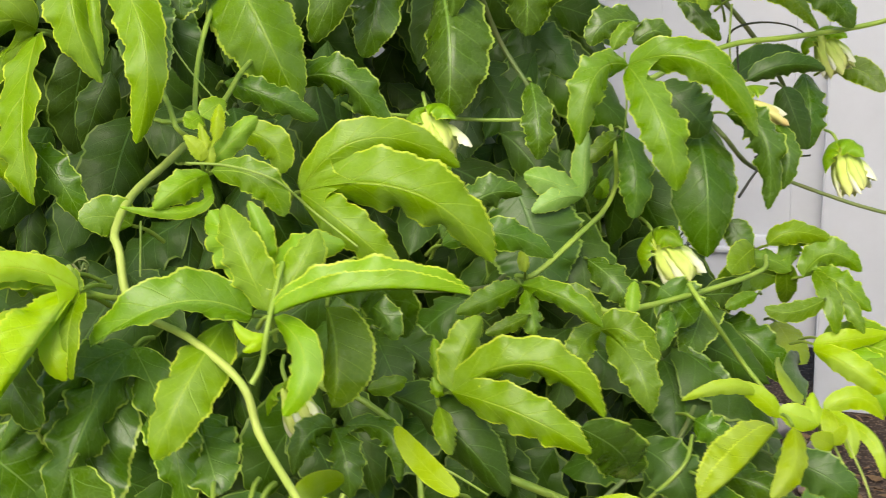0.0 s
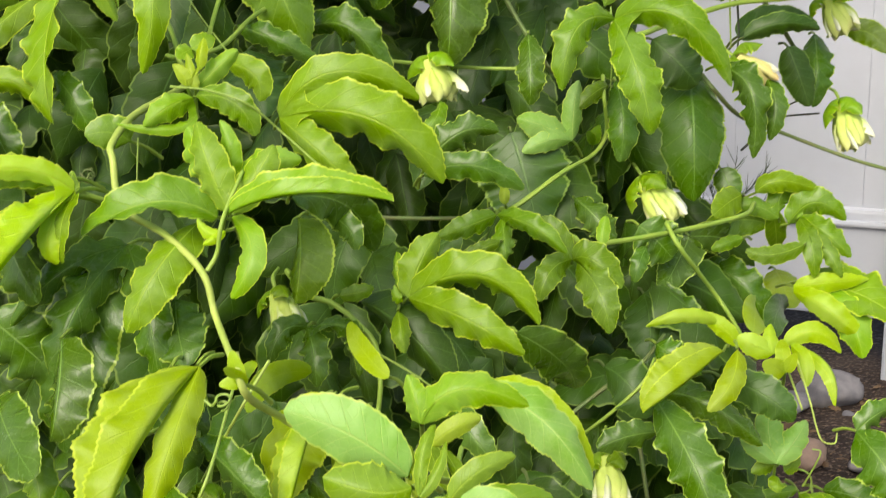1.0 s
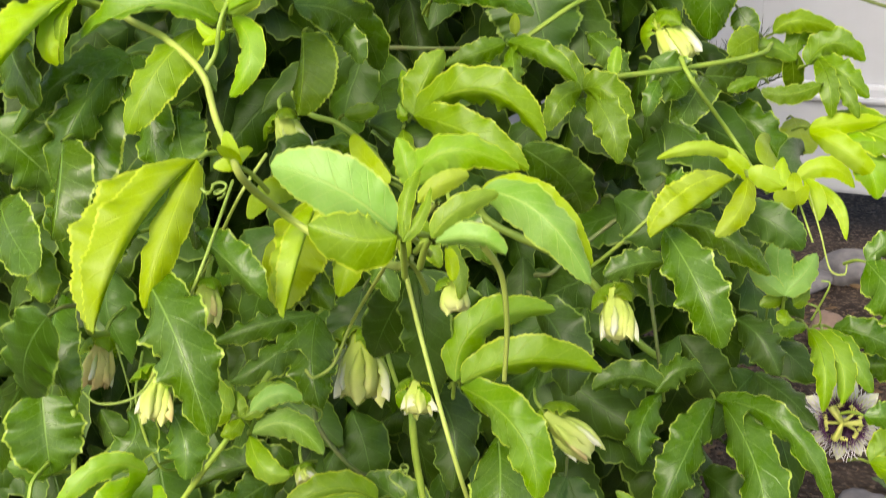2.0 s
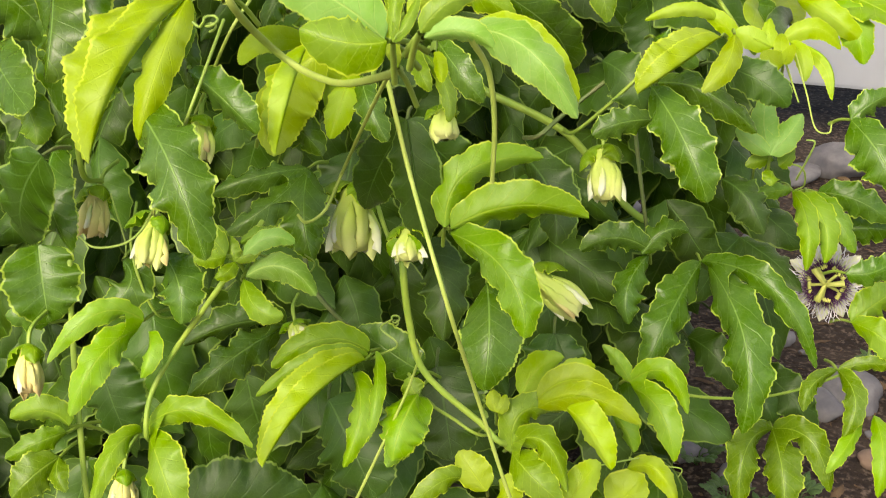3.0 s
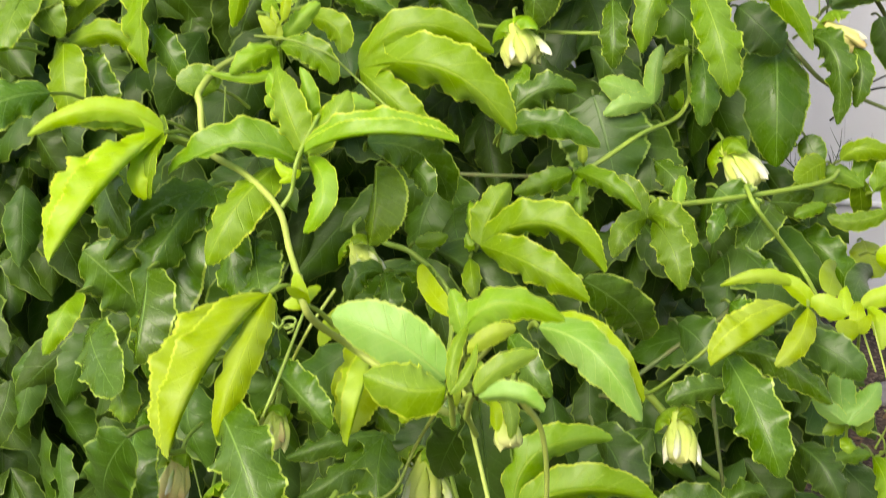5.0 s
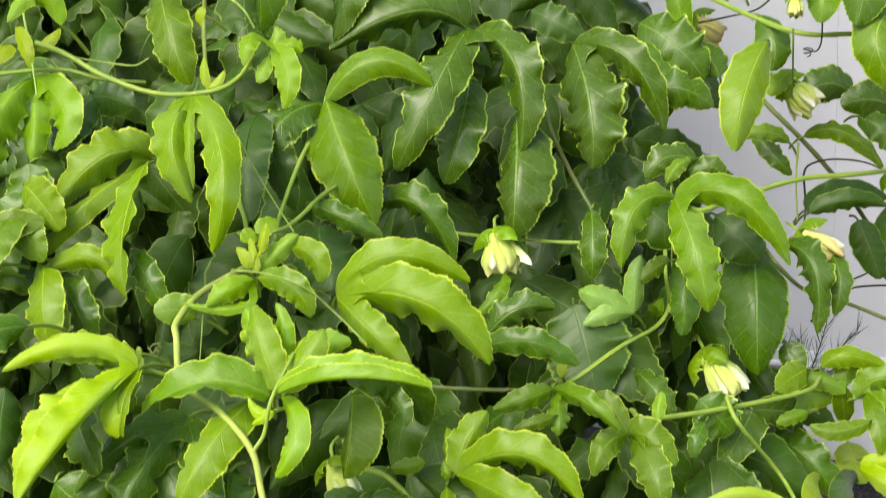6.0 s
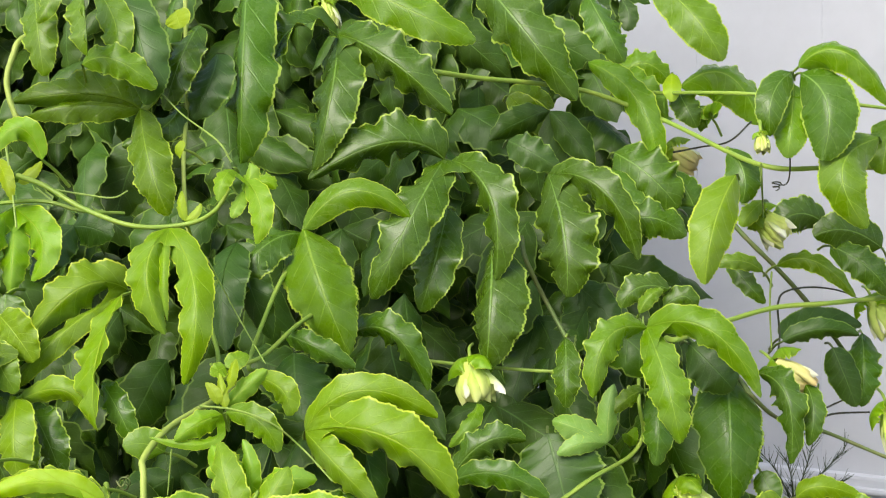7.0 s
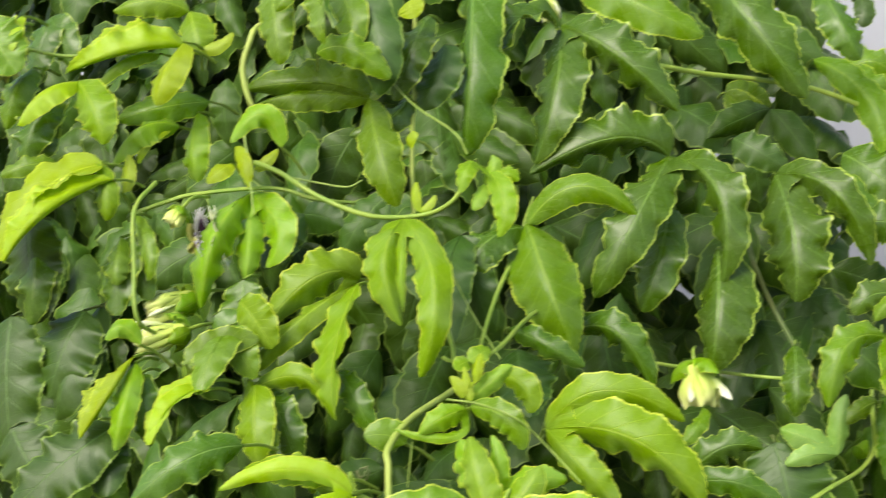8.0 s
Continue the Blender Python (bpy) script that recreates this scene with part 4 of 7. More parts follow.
leaf(fence_shoot, (0.257, 1.024, 1.003), [((0.240, 0.993, 0.983), (0.238, 0.989, 0.950), 0.0148, 18, 18)], "mature", wave=0.50)
leaf(fence_shoot, (0.260, 1.038, 0.993), [((0.256, 1.003, 0.962), (0.252, 0.996, 0.931), 0.0169, 33, 18)], "mid", wave=0.40)
leaf(fence_shoot, (0.265, 1.023, 1.002), [((0.284, 0.990, 0.975), (0.279, 0.984, 0.929), 0.0264, 39, 18)], "mature", wave=0.30)
leaf(fence_shoot, (0.263, 1.024, 1.007), [((0.299, 1.008, 1.018), (0.338, 1.012, 0.971), 0.0187, 18, 49)], "mid", wave=0.40)
leaf(fence_shoot, (0.329, 1.028, 0.945), [((0.295, 0.981, 0.922), (0.314, 0.977, 0.873), 0.0224, 30, 18)], "mid", wave=0.50)
leaf(fence_shoot, (0.345, 1.080, 0.960), [((0.338, 1.051, 0.939), (0.334, 1.046, 0.913), 0.0185, 18, 18)], "mid", wave=1.10)
leaf(fence_shoot, (0.210, 0.992, 0.918), [((0.192, 0.938, 0.883), (0.184, 0.927, 0.834), 0.0211, 18, 43)], "young", wave=0.50)
leaf(fence_shoot, (0.206, 1.070, 0.938), [((0.218, 1.047, 0.916), (0.216, 1.044, 0.890), 0.0178, 18, 26)], "mature", wave=0.50)
leaf(fence_shoot, (0.173, 1.147, 0.880), [((0.165, 1.147, 0.897), (0.153, 1.153, 0.913), 0.0184, 34, 18)], "mature", wave=0.60)
leaf(fence_shoot, (0.237, 1.100, 0.888), [((0.225, 1.083, 0.879), (0.216, 1.079, 0.866), 0.0097, 18, 18)], "young", wave=0.90)
leaf(fence_shoot, (0.295, 1.156, 0.861), [((0.270, 1.141, 0.872), (0.245, 1.137, 0.856), 0.0203, 18, 26)], "mature", wave=0.70)
leaf(fence_shoot, (0.349, 1.163, 0.836), [((0.316, 1.150, 0.855), (0.285, 1.148, 0.849), 0.0214, 18, 32)], "mature", wave=0.70)
leaf(fence_shoot, (0.135, 0.970, 0.791), [((0.105, 0.931, 0.789), (0.093, 0.921, 0.741), 0.0166, 18, 33), ((0.153, 0.921, 0.754), (0.163, 0.914, 0.706), 0.0183, 18, 18), ((0.188, 0.944, 0.794), (0.228, 0.945, 0.738), 0.0175, 42, 18)], "mid", wave=1.10)
leaf(fence_shoot, (0.153, 1.035, 0.815), [((0.126, 1.018, 0.819), (0.111, 1.014, 0.801), 0.0147, 18, 18), ((0.165, 1.032, 0.809), (0.175, 1.034, 0.796), 0.0116, 18, 18, (0.147, 1.032, 0.799))], "mature", wave=1.40)
leaf(fence_shoot, (0.127, 1.003, 0.798), [((0.136, 1.005, 0.813), (0.148, 1.013, 0.818), 0.0078, 18, 40)], "mid", wave=1.10)
leaf(fence_shoot, (0.203, 1.075, 0.737), [((0.204, 1.014, 0.694), (0.205, 1.007, 0.627), 0.0365, 18, 32)], "mature", wave=0.25)
leaf(fence_shoot, (0.137, 1.017, 0.732), [((0.143, 0.983, 0.705), (0.140, 0.979, 0.669), 0.0154, 18, 18)], "mature", wave=1.40)
leaf(fence_shoot, (0.131, 0.994, 0.732), [((0.120, 0.979, 0.730), (0.103, 0.974, 0.716), 0.0092, 18, 37)], "mid", wave=1.10)
leaf(fence_shoot, (0.229, 1.060, 0.735), [((0.253, 1.025, 0.720), (0.256, 1.019, 0.662), 0.0177, 52, 18), ((0.277, 1.041, 0.704), (0.272, 1.037, 0.674), 0.0116, 39, 18, (0.272, 1.067, 0.723))], "mature", wave=1.40)
leaf(fence_shoot, (0.250, 1.134, 0.823), [((0.284, 1.119, 0.829), (0.321, 1.124, 0.794), 0.0111, 18, 40)], "mid", wave=1.10)
leaf(fence_shoot, (0.237, 1.128, 0.818), [((0.216, 1.119, 0.830), (0.191, 1.117, 0.826), 0.0090, 18, 18)], "mid", wave=1.10)
leaf(fence_shoot, (0.339, 1.232, 0.741), [((0.337, 1.196, 0.713), (0.334, 1.191, 0.674), 0.0189, 42, 18)], "mature", wave=1.40)
leaf(fence_shoot, (0.301, 1.156, 0.839), [((0.331, 1.134, 0.823), (0.355, 1.137, 0.793), 0.0167, 18, 18)], "mature", wave=1.40)
leaf(fence_shoot, (0.206, 1.158, 0.826), [((0.222, 1.138, 0.807), (0.240, 1.139, 0.786), 0.0102, 18, 18)], "mature", wave=1.40)
leaf(fence_shoot, (0.191, 1.167, 0.964), [((0.182, 1.176, 0.971), (0.172, 1.188, 0.975), 0.0070, 8, 7), ((0.191, 1.147, 0.972), (0.200, 1.126, 0.975), 0.0080, 11, 5), ((0.183, 1.183, 0.961), (0.180, 1.200, 0.950), 0.0080, 9, 7)], "mid", wave=0.57)
leaf(fence_shoot, (0.367, 1.224, 0.745), [((0.391, 1.216, 0.742), (0.408, 1.204, 0.724), 0.0130, 8, -9)], "mid", wave=0.56)
leaf(fence_shoot, (0.405, 1.136, 0.796), [((0.403, 1.127, 0.761), (0.401, 1.126, 0.722), 0.0145, 8, -10)], "mid", wave=0.60)
leaf(yellow_shoot, (-0.316, 0.873, 1.107), [((-0.295, 0.837, 1.067), (-0.292, 0.831, 1.031), 0.0188, 18, -98)], "mid", wave=1.10)
leaf(yellow_shoot, (-0.366, 0.889, 1.092), [((-0.346, 0.853, 1.056), (-0.340, 0.848, 1.017), 0.0169, 18, 18)], "mid", wave=1.10)
leaf(yellow_shoot, (-0.334, 0.869, 1.103), [((-0.330, 0.846, 1.078), (-0.339, 0.840, 1.060), 0.0095, 18, 18)], "mid", wave=1.10)
leaf(yellow_shoot, (-0.209, 0.812, 0.901), [((-0.213, 0.813, 0.913), (-0.214, 0.819, 0.924), 0.0046, 18, 31), ((-0.202, 0.814, 0.906), (-0.198, 0.818, 0.914), 0.0037, 18, 18)], "yellow", wave=0.55)
leaf(yellow_shoot, (-0.216, 0.797, 0.897), [((-0.217, 0.754, 0.870), (-0.203, 0.750, 0.823), 0.0200, 18, 66), ((-0.207, 0.761, 0.869), (-0.203, 0.755, 0.832), 0.0044, 18, 18), ((-0.175, 0.742, 0.854), (-0.182, 0.730, 0.790), 0.0154, 18, 42)], "young", wave=0.90)
leaf(yellow_shoot, (-0.250, 0.789, 0.851), [((-0.273, 0.754, 0.856), (-0.313, 0.741, 0.812), 0.0229, 18, 64), ((-0.278, 0.736, 0.826), (-0.314, 0.722, 0.786), 0.0122, 42, 18, (-0.252, 0.788, 0.848))], "young", wave=0.90)
leaf(yellow_shoot, (-0.242, 0.762, 0.850), [((-0.239, 0.709, 0.809), (-0.236, 0.701, 0.763), 0.0202, 18, -59)], "young", wave=0.90)
leaf(yellow_shoot, (-0.303, 0.712, 0.780), [((-0.266, 0.709, 0.790), (-0.250, 0.712, 0.768), 0.0110, 43, 18)], "young", wave=0.90)
leaf(yellow_shoot, (-0.308, 0.712, 0.785), [((-0.288, 0.683, 0.760), (-0.277, 0.679, 0.732), 0.0149, 18, 37)], "young", wave=0.90)
leaf(yellow_shoot, (-0.360, 0.822, 0.898), [((-0.346, 0.794, 0.876), (-0.350, 0.788, 0.845), 0.0102, 30, 18)], "young", wave=0.90)
leaf(yellow_shoot, (-0.305, 0.729, 0.772), [((-0.280, 0.707, 0.757), (-0.268, 0.706, 0.724), 0.0153, 18, 18)], "mature", wave=1.40)
leaf(yellow_shoot, (-0.407, 0.816, 1.031), [((-0.436, 0.783, 1.027), (-0.488, 0.768, 1.011), 0.0398, 18, -123)], "yellow", wave=0.55)
leaf(yellow_shoot, (-0.430, 0.865, 1.064), [((-0.455, 0.848, 1.073), (-0.488, 0.840, 1.065), 0.0149, 37, 18), ((-0.416, 0.848, 1.044), (-0.410, 0.847, 1.027), 0.0187, 18, 41)], "young", wave=0.90)
leaf(yellow_shoot, (-0.407, 0.812, 1.035), [((-0.408, 0.782, 1.011), (-0.413, 0.775, 0.985), 0.0177, 37, 18)], "yellow", wave=0.55)
leaf(yellow_shoot, (-0.409, 0.843, 1.030), [((-0.394, 0.846, 1.034), (-0.385, 0.854, 1.045), 0.0069, 18, 18)], "yellow", wave=0.55)
leaf(yellow_shoot, (-0.463, 0.746, 1.004), [((-0.477, 0.720, 0.996), (-0.494, 0.711, 0.971), 0.0152, 60, 18)], "yellow", wave=0.55)
leaf(yellow_shoot, (-0.463, 0.746, 1.004), [((-0.437, 0.726, 0.982), (-0.429, 0.724, 0.956), 0.0178, 18, 25)], "young", wave=0.90)
leaf(yellow_shoot, (-0.400, 0.839, 0.988), [((-0.428, 0.813, 0.984), (-0.464, 0.803, 0.974), 0.0145, 18, 34)], "mid", wave=1.10)
leaf(yellow_shoot, (-0.414, 0.814, 0.968), [((-0.434, 0.787, 0.968), (-0.455, 0.777, 0.939), 0.0170, 65, 18)], "young", wave=0.90)
leaf(yellow_shoot, (-0.419, 0.720, 0.930), [((-0.443, 0.671, 0.908), (-0.472, 0.657, 0.873), 0.0341, 18, -127)], "yellow", wave=0.55)
leaf(yellow_shoot, (-0.439, 0.729, 0.942), [((-0.421, 0.711, 0.921), (-0.419, 0.708, 0.900), 0.0110, 18, 40)], "young", wave=0.90)
leaf(yellow_shoot, (-0.423, 0.738, 0.919), [((-0.420, 0.741, 0.932), (-0.423, 0.748, 0.948), 0.0072, 18, 27)], "yellow", wave=0.55)
leaf(yellow_shoot, (-0.476, 0.733, 0.941), [((-0.491, 0.717, 0.941), (-0.512, 0.711, 0.933), 0.0090, 18, 18)], "mid", wave=1.10)
leaf(yellow_shoot, (-0.405, 0.828, 0.979), [((-0.396, 0.800, 0.951), (-0.390, 0.797, 0.924), 0.0142, 34, 18)], "young", wave=0.90)
leaf(yellow_shoot, (-0.305, 0.773, 0.952), [((-0.319, 0.766, 0.977), (-0.341, 0.760, 0.956), 0.0107, 18, 29)], "young", wave=0.90)
leaf(yellow_shoot, (-0.360, 0.797, 0.939), [((-0.364, 0.786, 0.934), (-0.375, 0.782, 0.925), 0.0084, 18, 18), ((-0.344, 0.786, 0.938), (-0.339, 0.784, 0.921), 0.0069, 27, 18, (-0.358, 0.800, 0.952)), ((-0.333, 0.805, 0.941), (-0.327, 0.812, 0.950), 0.0056, 18, 18, (-0.343, 0.802, 0.934))], "yellow", wave=0.55)
leaf(yellow_shoot, (-0.349, 0.803, 0.914), [((-0.352, 0.751, 0.887), (-0.360, 0.739, 0.832), 0.0202, 18, 62), ((-0.335, 0.773, 0.879), (-0.336, 0.767, 0.850), 0.0137, 18, 51, (-0.349, 0.802, 0.907)), ((-0.315, 0.783, 0.890), (-0.322, 0.775, 0.860), 0.0160, 35, 18)], "young", wave=0.90)
leaf(yellow_shoot, (-0.376, 0.679, 0.814), [((-0.388, 0.673, 0.828), (-0.400, 0.670, 0.818), 0.0093, 46, 18)], "young", wave=0.90)
leaf(yellow_shoot, (-0.377, 0.671, 0.807), [((-0.376, 0.637, 0.786), (-0.394, 0.626, 0.757), 0.0237, 18, -126)], "yellow", wave=0.55)
leaf(yellow_shoot, (-0.376, 0.671, 0.803), [((-0.368, 0.639, 0.778), (-0.371, 0.632, 0.749), 0.0114, 18, 47)], "young", wave=0.90)
leaf(yellow_shoot, (-0.378, 0.681, 0.793), [((-0.365, 0.659, 0.774), (-0.359, 0.658, 0.746), 0.0125, 18, 34)], "mature", wave=1.40)
leaf(yellow_shoot, (-0.324, 0.675, 0.785), [((-0.335, 0.648, 0.778), (-0.346, 0.640, 0.753), 0.0163, 18, -132)], "yellow", wave=0.55)
leaf(yellow_shoot, (-0.326, 0.713, 0.806), [((-0.338, 0.694, 0.801), (-0.347, 0.690, 0.788), 0.0111, 18, 54)], "mid", wave=1.10)
leaf(yellow_shoot, (-0.299, 0.704, 0.784), [((-0.287, 0.676, 0.762), (-0.283, 0.672, 0.734), 0.0157, 18, 18)], "young", wave=0.90)
leaf(yellow_shoot, (-0.493, 0.724, 0.894), [((-0.472, 0.692, 0.863), (-0.475, 0.688, 0.823), 0.0159, 18, 32)], "mature", wave=1.40)
leaf(yellow_shoot, (-0.427, 0.693, 0.750), [((-0.411, 0.675, 0.734), (-0.411, 0.672, 0.709), 0.0130, 46, 18)], "mature", wave=1.40)
leaf(yellow_shoot, (-0.419, 0.728, 0.886), [((-0.413, 0.709, 0.867), (-0.410, 0.707, 0.852), 0.0110, 18, 40)], "mid", wave=1.10)
leaf(yellow_shoot, (-0.406, 0.728, 0.903), [((-0.385, 0.707, 0.880), (-0.383, 0.703, 0.857), 0.0078, 18, 18)], "mid", wave=1.10)
leaf(yellow_shoot, (-0.537, 0.757, 1.003), [((-0.496, 0.737, 0.978), (-0.497, 0.733, 0.940), 0.0184, 18, 40)], "mature", wave=1.40)
leaf(yellow_shoot, (-0.419, 0.810, 0.968), [((-0.429, 0.788, 0.958), (-0.435, 0.783, 0.939), 0.0066, 18, 18)], "yellow", wave=0.55)
leaf(yellow_shoot, (-0.430, 0.815, 1.027), [((-0.448, 0.790, 1.022), (-0.469, 0.781, 1.000), 0.0095, 48, 18)], "young", wave=0.90)
leaf(yellow_shoot, (-0.509, 0.743, 1.055), [((-0.506, 0.724, 1.041), (-0.508, 0.720, 1.018), 0.0081, 18, 18)], "yellow", wave=0.55)
leaf(yellow_shoot, (-0.489, 0.763, 1.002), [((-0.491, 0.729, 0.974), (-0.499, 0.723, 0.942), 0.0182, 18, 31)], "mature", wave=1.40)
leaf(yellow_shoot, (-0.515, 0.764, 1.016), [((-0.514, 0.737, 0.998), (-0.519, 0.730, 0.968), 0.0157, 18, 33)], "mid", wave=1.10)
leaf(yellow_shoot, (-0.313, 0.862, 1.026), [((-0.281, 0.855, 1.029), (-0.250, 0.863, 1.004), 0.0143, 18, 18)], "mid", wave=1.10)
leaf(yellow_shoot, (-0.434, 0.731, 0.941), [((-0.468, 0.696, 0.921), (-0.481, 0.666, 0.873), 0.0305, 30, -50)], "yellow", wave=0.65)
leaf(yellow_shoot, (-0.325, 0.683, 0.789), [((-0.339, 0.656, 0.779), (-0.341, 0.629, 0.756), 0.0210, 30, -50)], "yellow", wave=0.53)
leaf(yellow_shoot, (-0.412, 0.732, 0.886), [((-0.415, 0.717, 0.860), (-0.414, 0.708, 0.829), 0.0160, 7, 0), ((-0.405, 0.726, 0.863), (-0.394, 0.727, 0.839), 0.0125, -5, 13)], "mature", wave=1.05)
leaf(yellow_shoot, (-0.520, 0.798, 1.058), [((-0.519, 0.780, 1.035), (-0.521, 0.772, 1.003), 0.0175, 17, -1), ((-0.503, 0.786, 1.041), (-0.489, 0.780, 1.016), 0.0155, 15, 2)], "mature", wave=1.23)
leaf(yellow_shoot, (-0.530, 0.724, 1.050), [((-0.514, 0.719, 1.032), (-0.498, 0.719, 1.010), 0.0235, -38, 14)], "mid", wave=1.31)
leaf(yellow_shoot, (-0.338, 0.676, 0.802), [((-0.322, 0.693, 0.815), (-0.297, 0.708, 0.816), 0.0125, -8, 8)], "mid", wave=0.67)
leaf(yellow_shoot, (-0.338, 0.719, 0.830), [((-0.320, 0.718, 0.820), (-0.302, 0.720, 0.806), 0.0160, 6, 17)], "mature", wave=1.36)
leaf(yellow_shoot, (-0.329, 0.750, 0.853), [((-0.325, 0.741, 0.830), (-0.320, 0.744, 0.803), 0.0190, 2, 8)], "mature", wave=1.19)
leaf(yellow_shoot, (-0.319, 0.723, 0.841), [((-0.302, 0.714, 0.829), (-0.289, 0.714, 0.809), 0.0160, 8, -11)], "young", wave=1.24)
leaf(yellow_shoot, (-0.320, 0.711, 0.825), [((-0.321, 0.684, 0.811), (-0.324, 0.664, 0.784), 0.0150, 2, 13), ((-0.309, 0.702, 0.809), (-0.297, 0.701, 0.789), 0.0135, -1, 17)], "mid", wave=1.01)
leaf(pale_shoot, (-0.087, 0.714, 0.762), [((-0.047, 0.713, 0.792), (0.004, 0.728, 0.770), 0.0138, 33, 18), ((-0.023, 0.693, 0.765), (0.021, 0.698, 0.721), 0.0229, 54, 18), ((-0.057, 0.689, 0.745), (-0.031, 0.689, 0.718), 0.0135, 33, 18)], "young", wave=0.90)
leaf(pale_shoot, (-0.151, 0.860, 0.805), [((-0.119, 0.847, 0.796), (-0.089, 0.853, 0.778), 0.0113, 29, 18)], "mature", wave=1.40)
leaf(pale_shoot, (-0.198, 0.624, 0.745), [((-0.227, 0.609, 0.754), (-0.261, 0.606, 0.750), 0.0121, 49, 18)], "young", wave=0.90)
leaf(pale_shoot, (-0.242, 0.723, 0.792), [((-0.222, 0.704, 0.779), (-0.210, 0.704, 0.751), 0.0109, 18, 18)], "mature", wave=1.40)
leaf(pale_shoot, (-0.131, 0.674, 0.783), [((-0.143, 0.659, 0.780), (-0.158, 0.655, 0.769), 0.0101, 18, 36), ((-0.144, 0.660, 0.766), (-0.176, 0.656, 0.771), 0.0039, 31, 18, (-0.129, 0.673, 0.773))], "young", wave=0.90)
leaf(pale_shoot, (-0.134, 0.673, 0.790), [((-0.136, 0.673, 0.798), (-0.143, 0.676, 0.804), 0.0047, 18, 18), ((-0.125, 0.678, 0.811), (-0.124, 0.684, 0.819), 0.0047, 18, 37, (-0.126, 0.676, 0.800)), ((-0.131, 0.675, 0.796), (-0.135, 0.681, 0.810), 0.0040, 18, 18, (-0.128, 0.674, 0.788))], "yellow", wave=0.55)
leaf(pale_shoot, (-0.131, 0.681, 0.787), [((-0.118, 0.683, 0.799), (-0.105, 0.693, 0.810), 0.0080, 40, 18)], "young", wave=0.90)
leaf(pale_shoot, (-0.123, 0.722, 0.798), [((-0.101, 0.711, 0.791), (-0.098, 0.709, 0.774), 0.0106, 36, 18)], "young", wave=0.90)
leaf(pale_shoot, (-0.130, 0.677, 0.784), [((-0.103, 0.666, 0.781), (-0.091, 0.666, 0.760), 0.0101, 18, 18)], "mid", wave=1.10)
leaf(pale_shoot, (-0.099, 0.631, 0.733), [((-0.113, 0.630, 0.755), (-0.125, 0.638, 0.772), 0.0150, 40, 18), ((-0.099, 0.634, 0.758), (-0.106, 0.643, 0.775), 0.0075, 18, 48, (-0.099, 0.632, 0.741)), ((-0.077, 0.633, 0.751), (-0.057, 0.642, 0.750), 0.0112, 18, 34, (-0.096, 0.632, 0.737))], "young", wave=0.90)
leaf(pale_shoot, (-0.093, 0.603, 0.728), [((-0.106, 0.611, 0.756), (-0.116, 0.629, 0.777), 0.0129, 18, 35), ((-0.077, 0.609, 0.749), (-0.069, 0.622, 0.764), 0.0117, 18, 25)], "young", wave=0.90)
leaf(pale_shoot, (-0.090, 0.586, 0.731), [((-0.045, 0.577, 0.745), (0.007, 0.584, 0.739), 0.0173, -126, 18)], "young", wave=0.90)
leaf(pale_shoot, (-0.090, 0.598, 0.727), [((-0.073, 0.570, 0.714), (-0.084, 0.561, 0.690), 0.0093, 30, 18)], "young", wave=0.90)
leaf(pale_shoot, (-0.092, 0.589, 0.721), [((-0.101, 0.587, 0.720), (-0.109, 0.592, 0.728), 0.0043, 40, 18), ((-0.097, 0.583, 0.718), (-0.104, 0.582, 0.715), 0.0029, 18, 18)], "yellow", wave=0.55)
leaf(pale_shoot, (-0.104, 0.615, 0.722), [((-0.138, 0.601, 0.735), (-0.182, 0.598, 0.715), 0.0163, 18, -70)], "mid", wave=1.10)
leaf(pale_shoot, (-0.118, 0.622, 0.717), [((-0.132, 0.580, 0.700), (-0.149, 0.567, 0.667), 0.0166, 41, 18)], "young", wave=0.90)
leaf(pale_shoot, (-0.195, 0.624, 0.733), [((-0.214, 0.620, 0.740), (-0.238, 0.624, 0.742), 0.0156, 18, 69)], "young", wave=0.90)
leaf(pale_shoot, (-0.189, 0.613, 0.737), [((-0.189, 0.588, 0.725), (-0.188, 0.581, 0.704), 0.0103, 18, -47), ((-0.191, 0.614, 0.742), (-0.192, 0.620, 0.749), 0.0045, 18, 18)], "young", wave=0.90)
leaf(pale_shoot, (-0.175, 0.651, 0.694), [((-0.204, 0.617, 0.688), (-0.238, 0.608, 0.655), 0.0140, 18, 52), ((-0.191, 0.600, 0.670), (-0.206, 0.588, 0.626), 0.0180, 18, 55), ((-0.148, 0.601, 0.668), (-0.141, 0.589, 0.623), 0.0150, 18, 18)], "mature", wave=1.40)
leaf(pale_shoot, (-0.074, 0.694, 0.699), [((-0.067, 0.661, 0.682), (-0.070, 0.652, 0.655), 0.0221, 65, 18)], "mid", wave=0.30)
leaf(pale_shoot, (-0.062, 0.709, 0.700), [((-0.042, 0.694, 0.693), (-0.038, 0.690, 0.679), 0.0095, 32, 18)], "mature", wave=1.40)
leaf(pale_shoot, (-0.189, 0.613, 0.739), [((-0.222, 0.597, 0.757), (-0.269, 0.588, 0.742), 0.0089, 18, 37), ((-0.204, 0.557, 0.718), (-0.236, 0.536, 0.676), 0.0386, 18, -123), ((-0.196, 0.585, 0.721), (-0.190, 0.580, 0.704), 0.0081, 18, 18)], "yellow", wave=0.55)
leaf(pale_shoot, (-0.249, 0.587, 0.639), [((-0.249, 0.564, 0.633), (-0.259, 0.554, 0.609), 0.0112, 34, 18)], "young", wave=0.90)
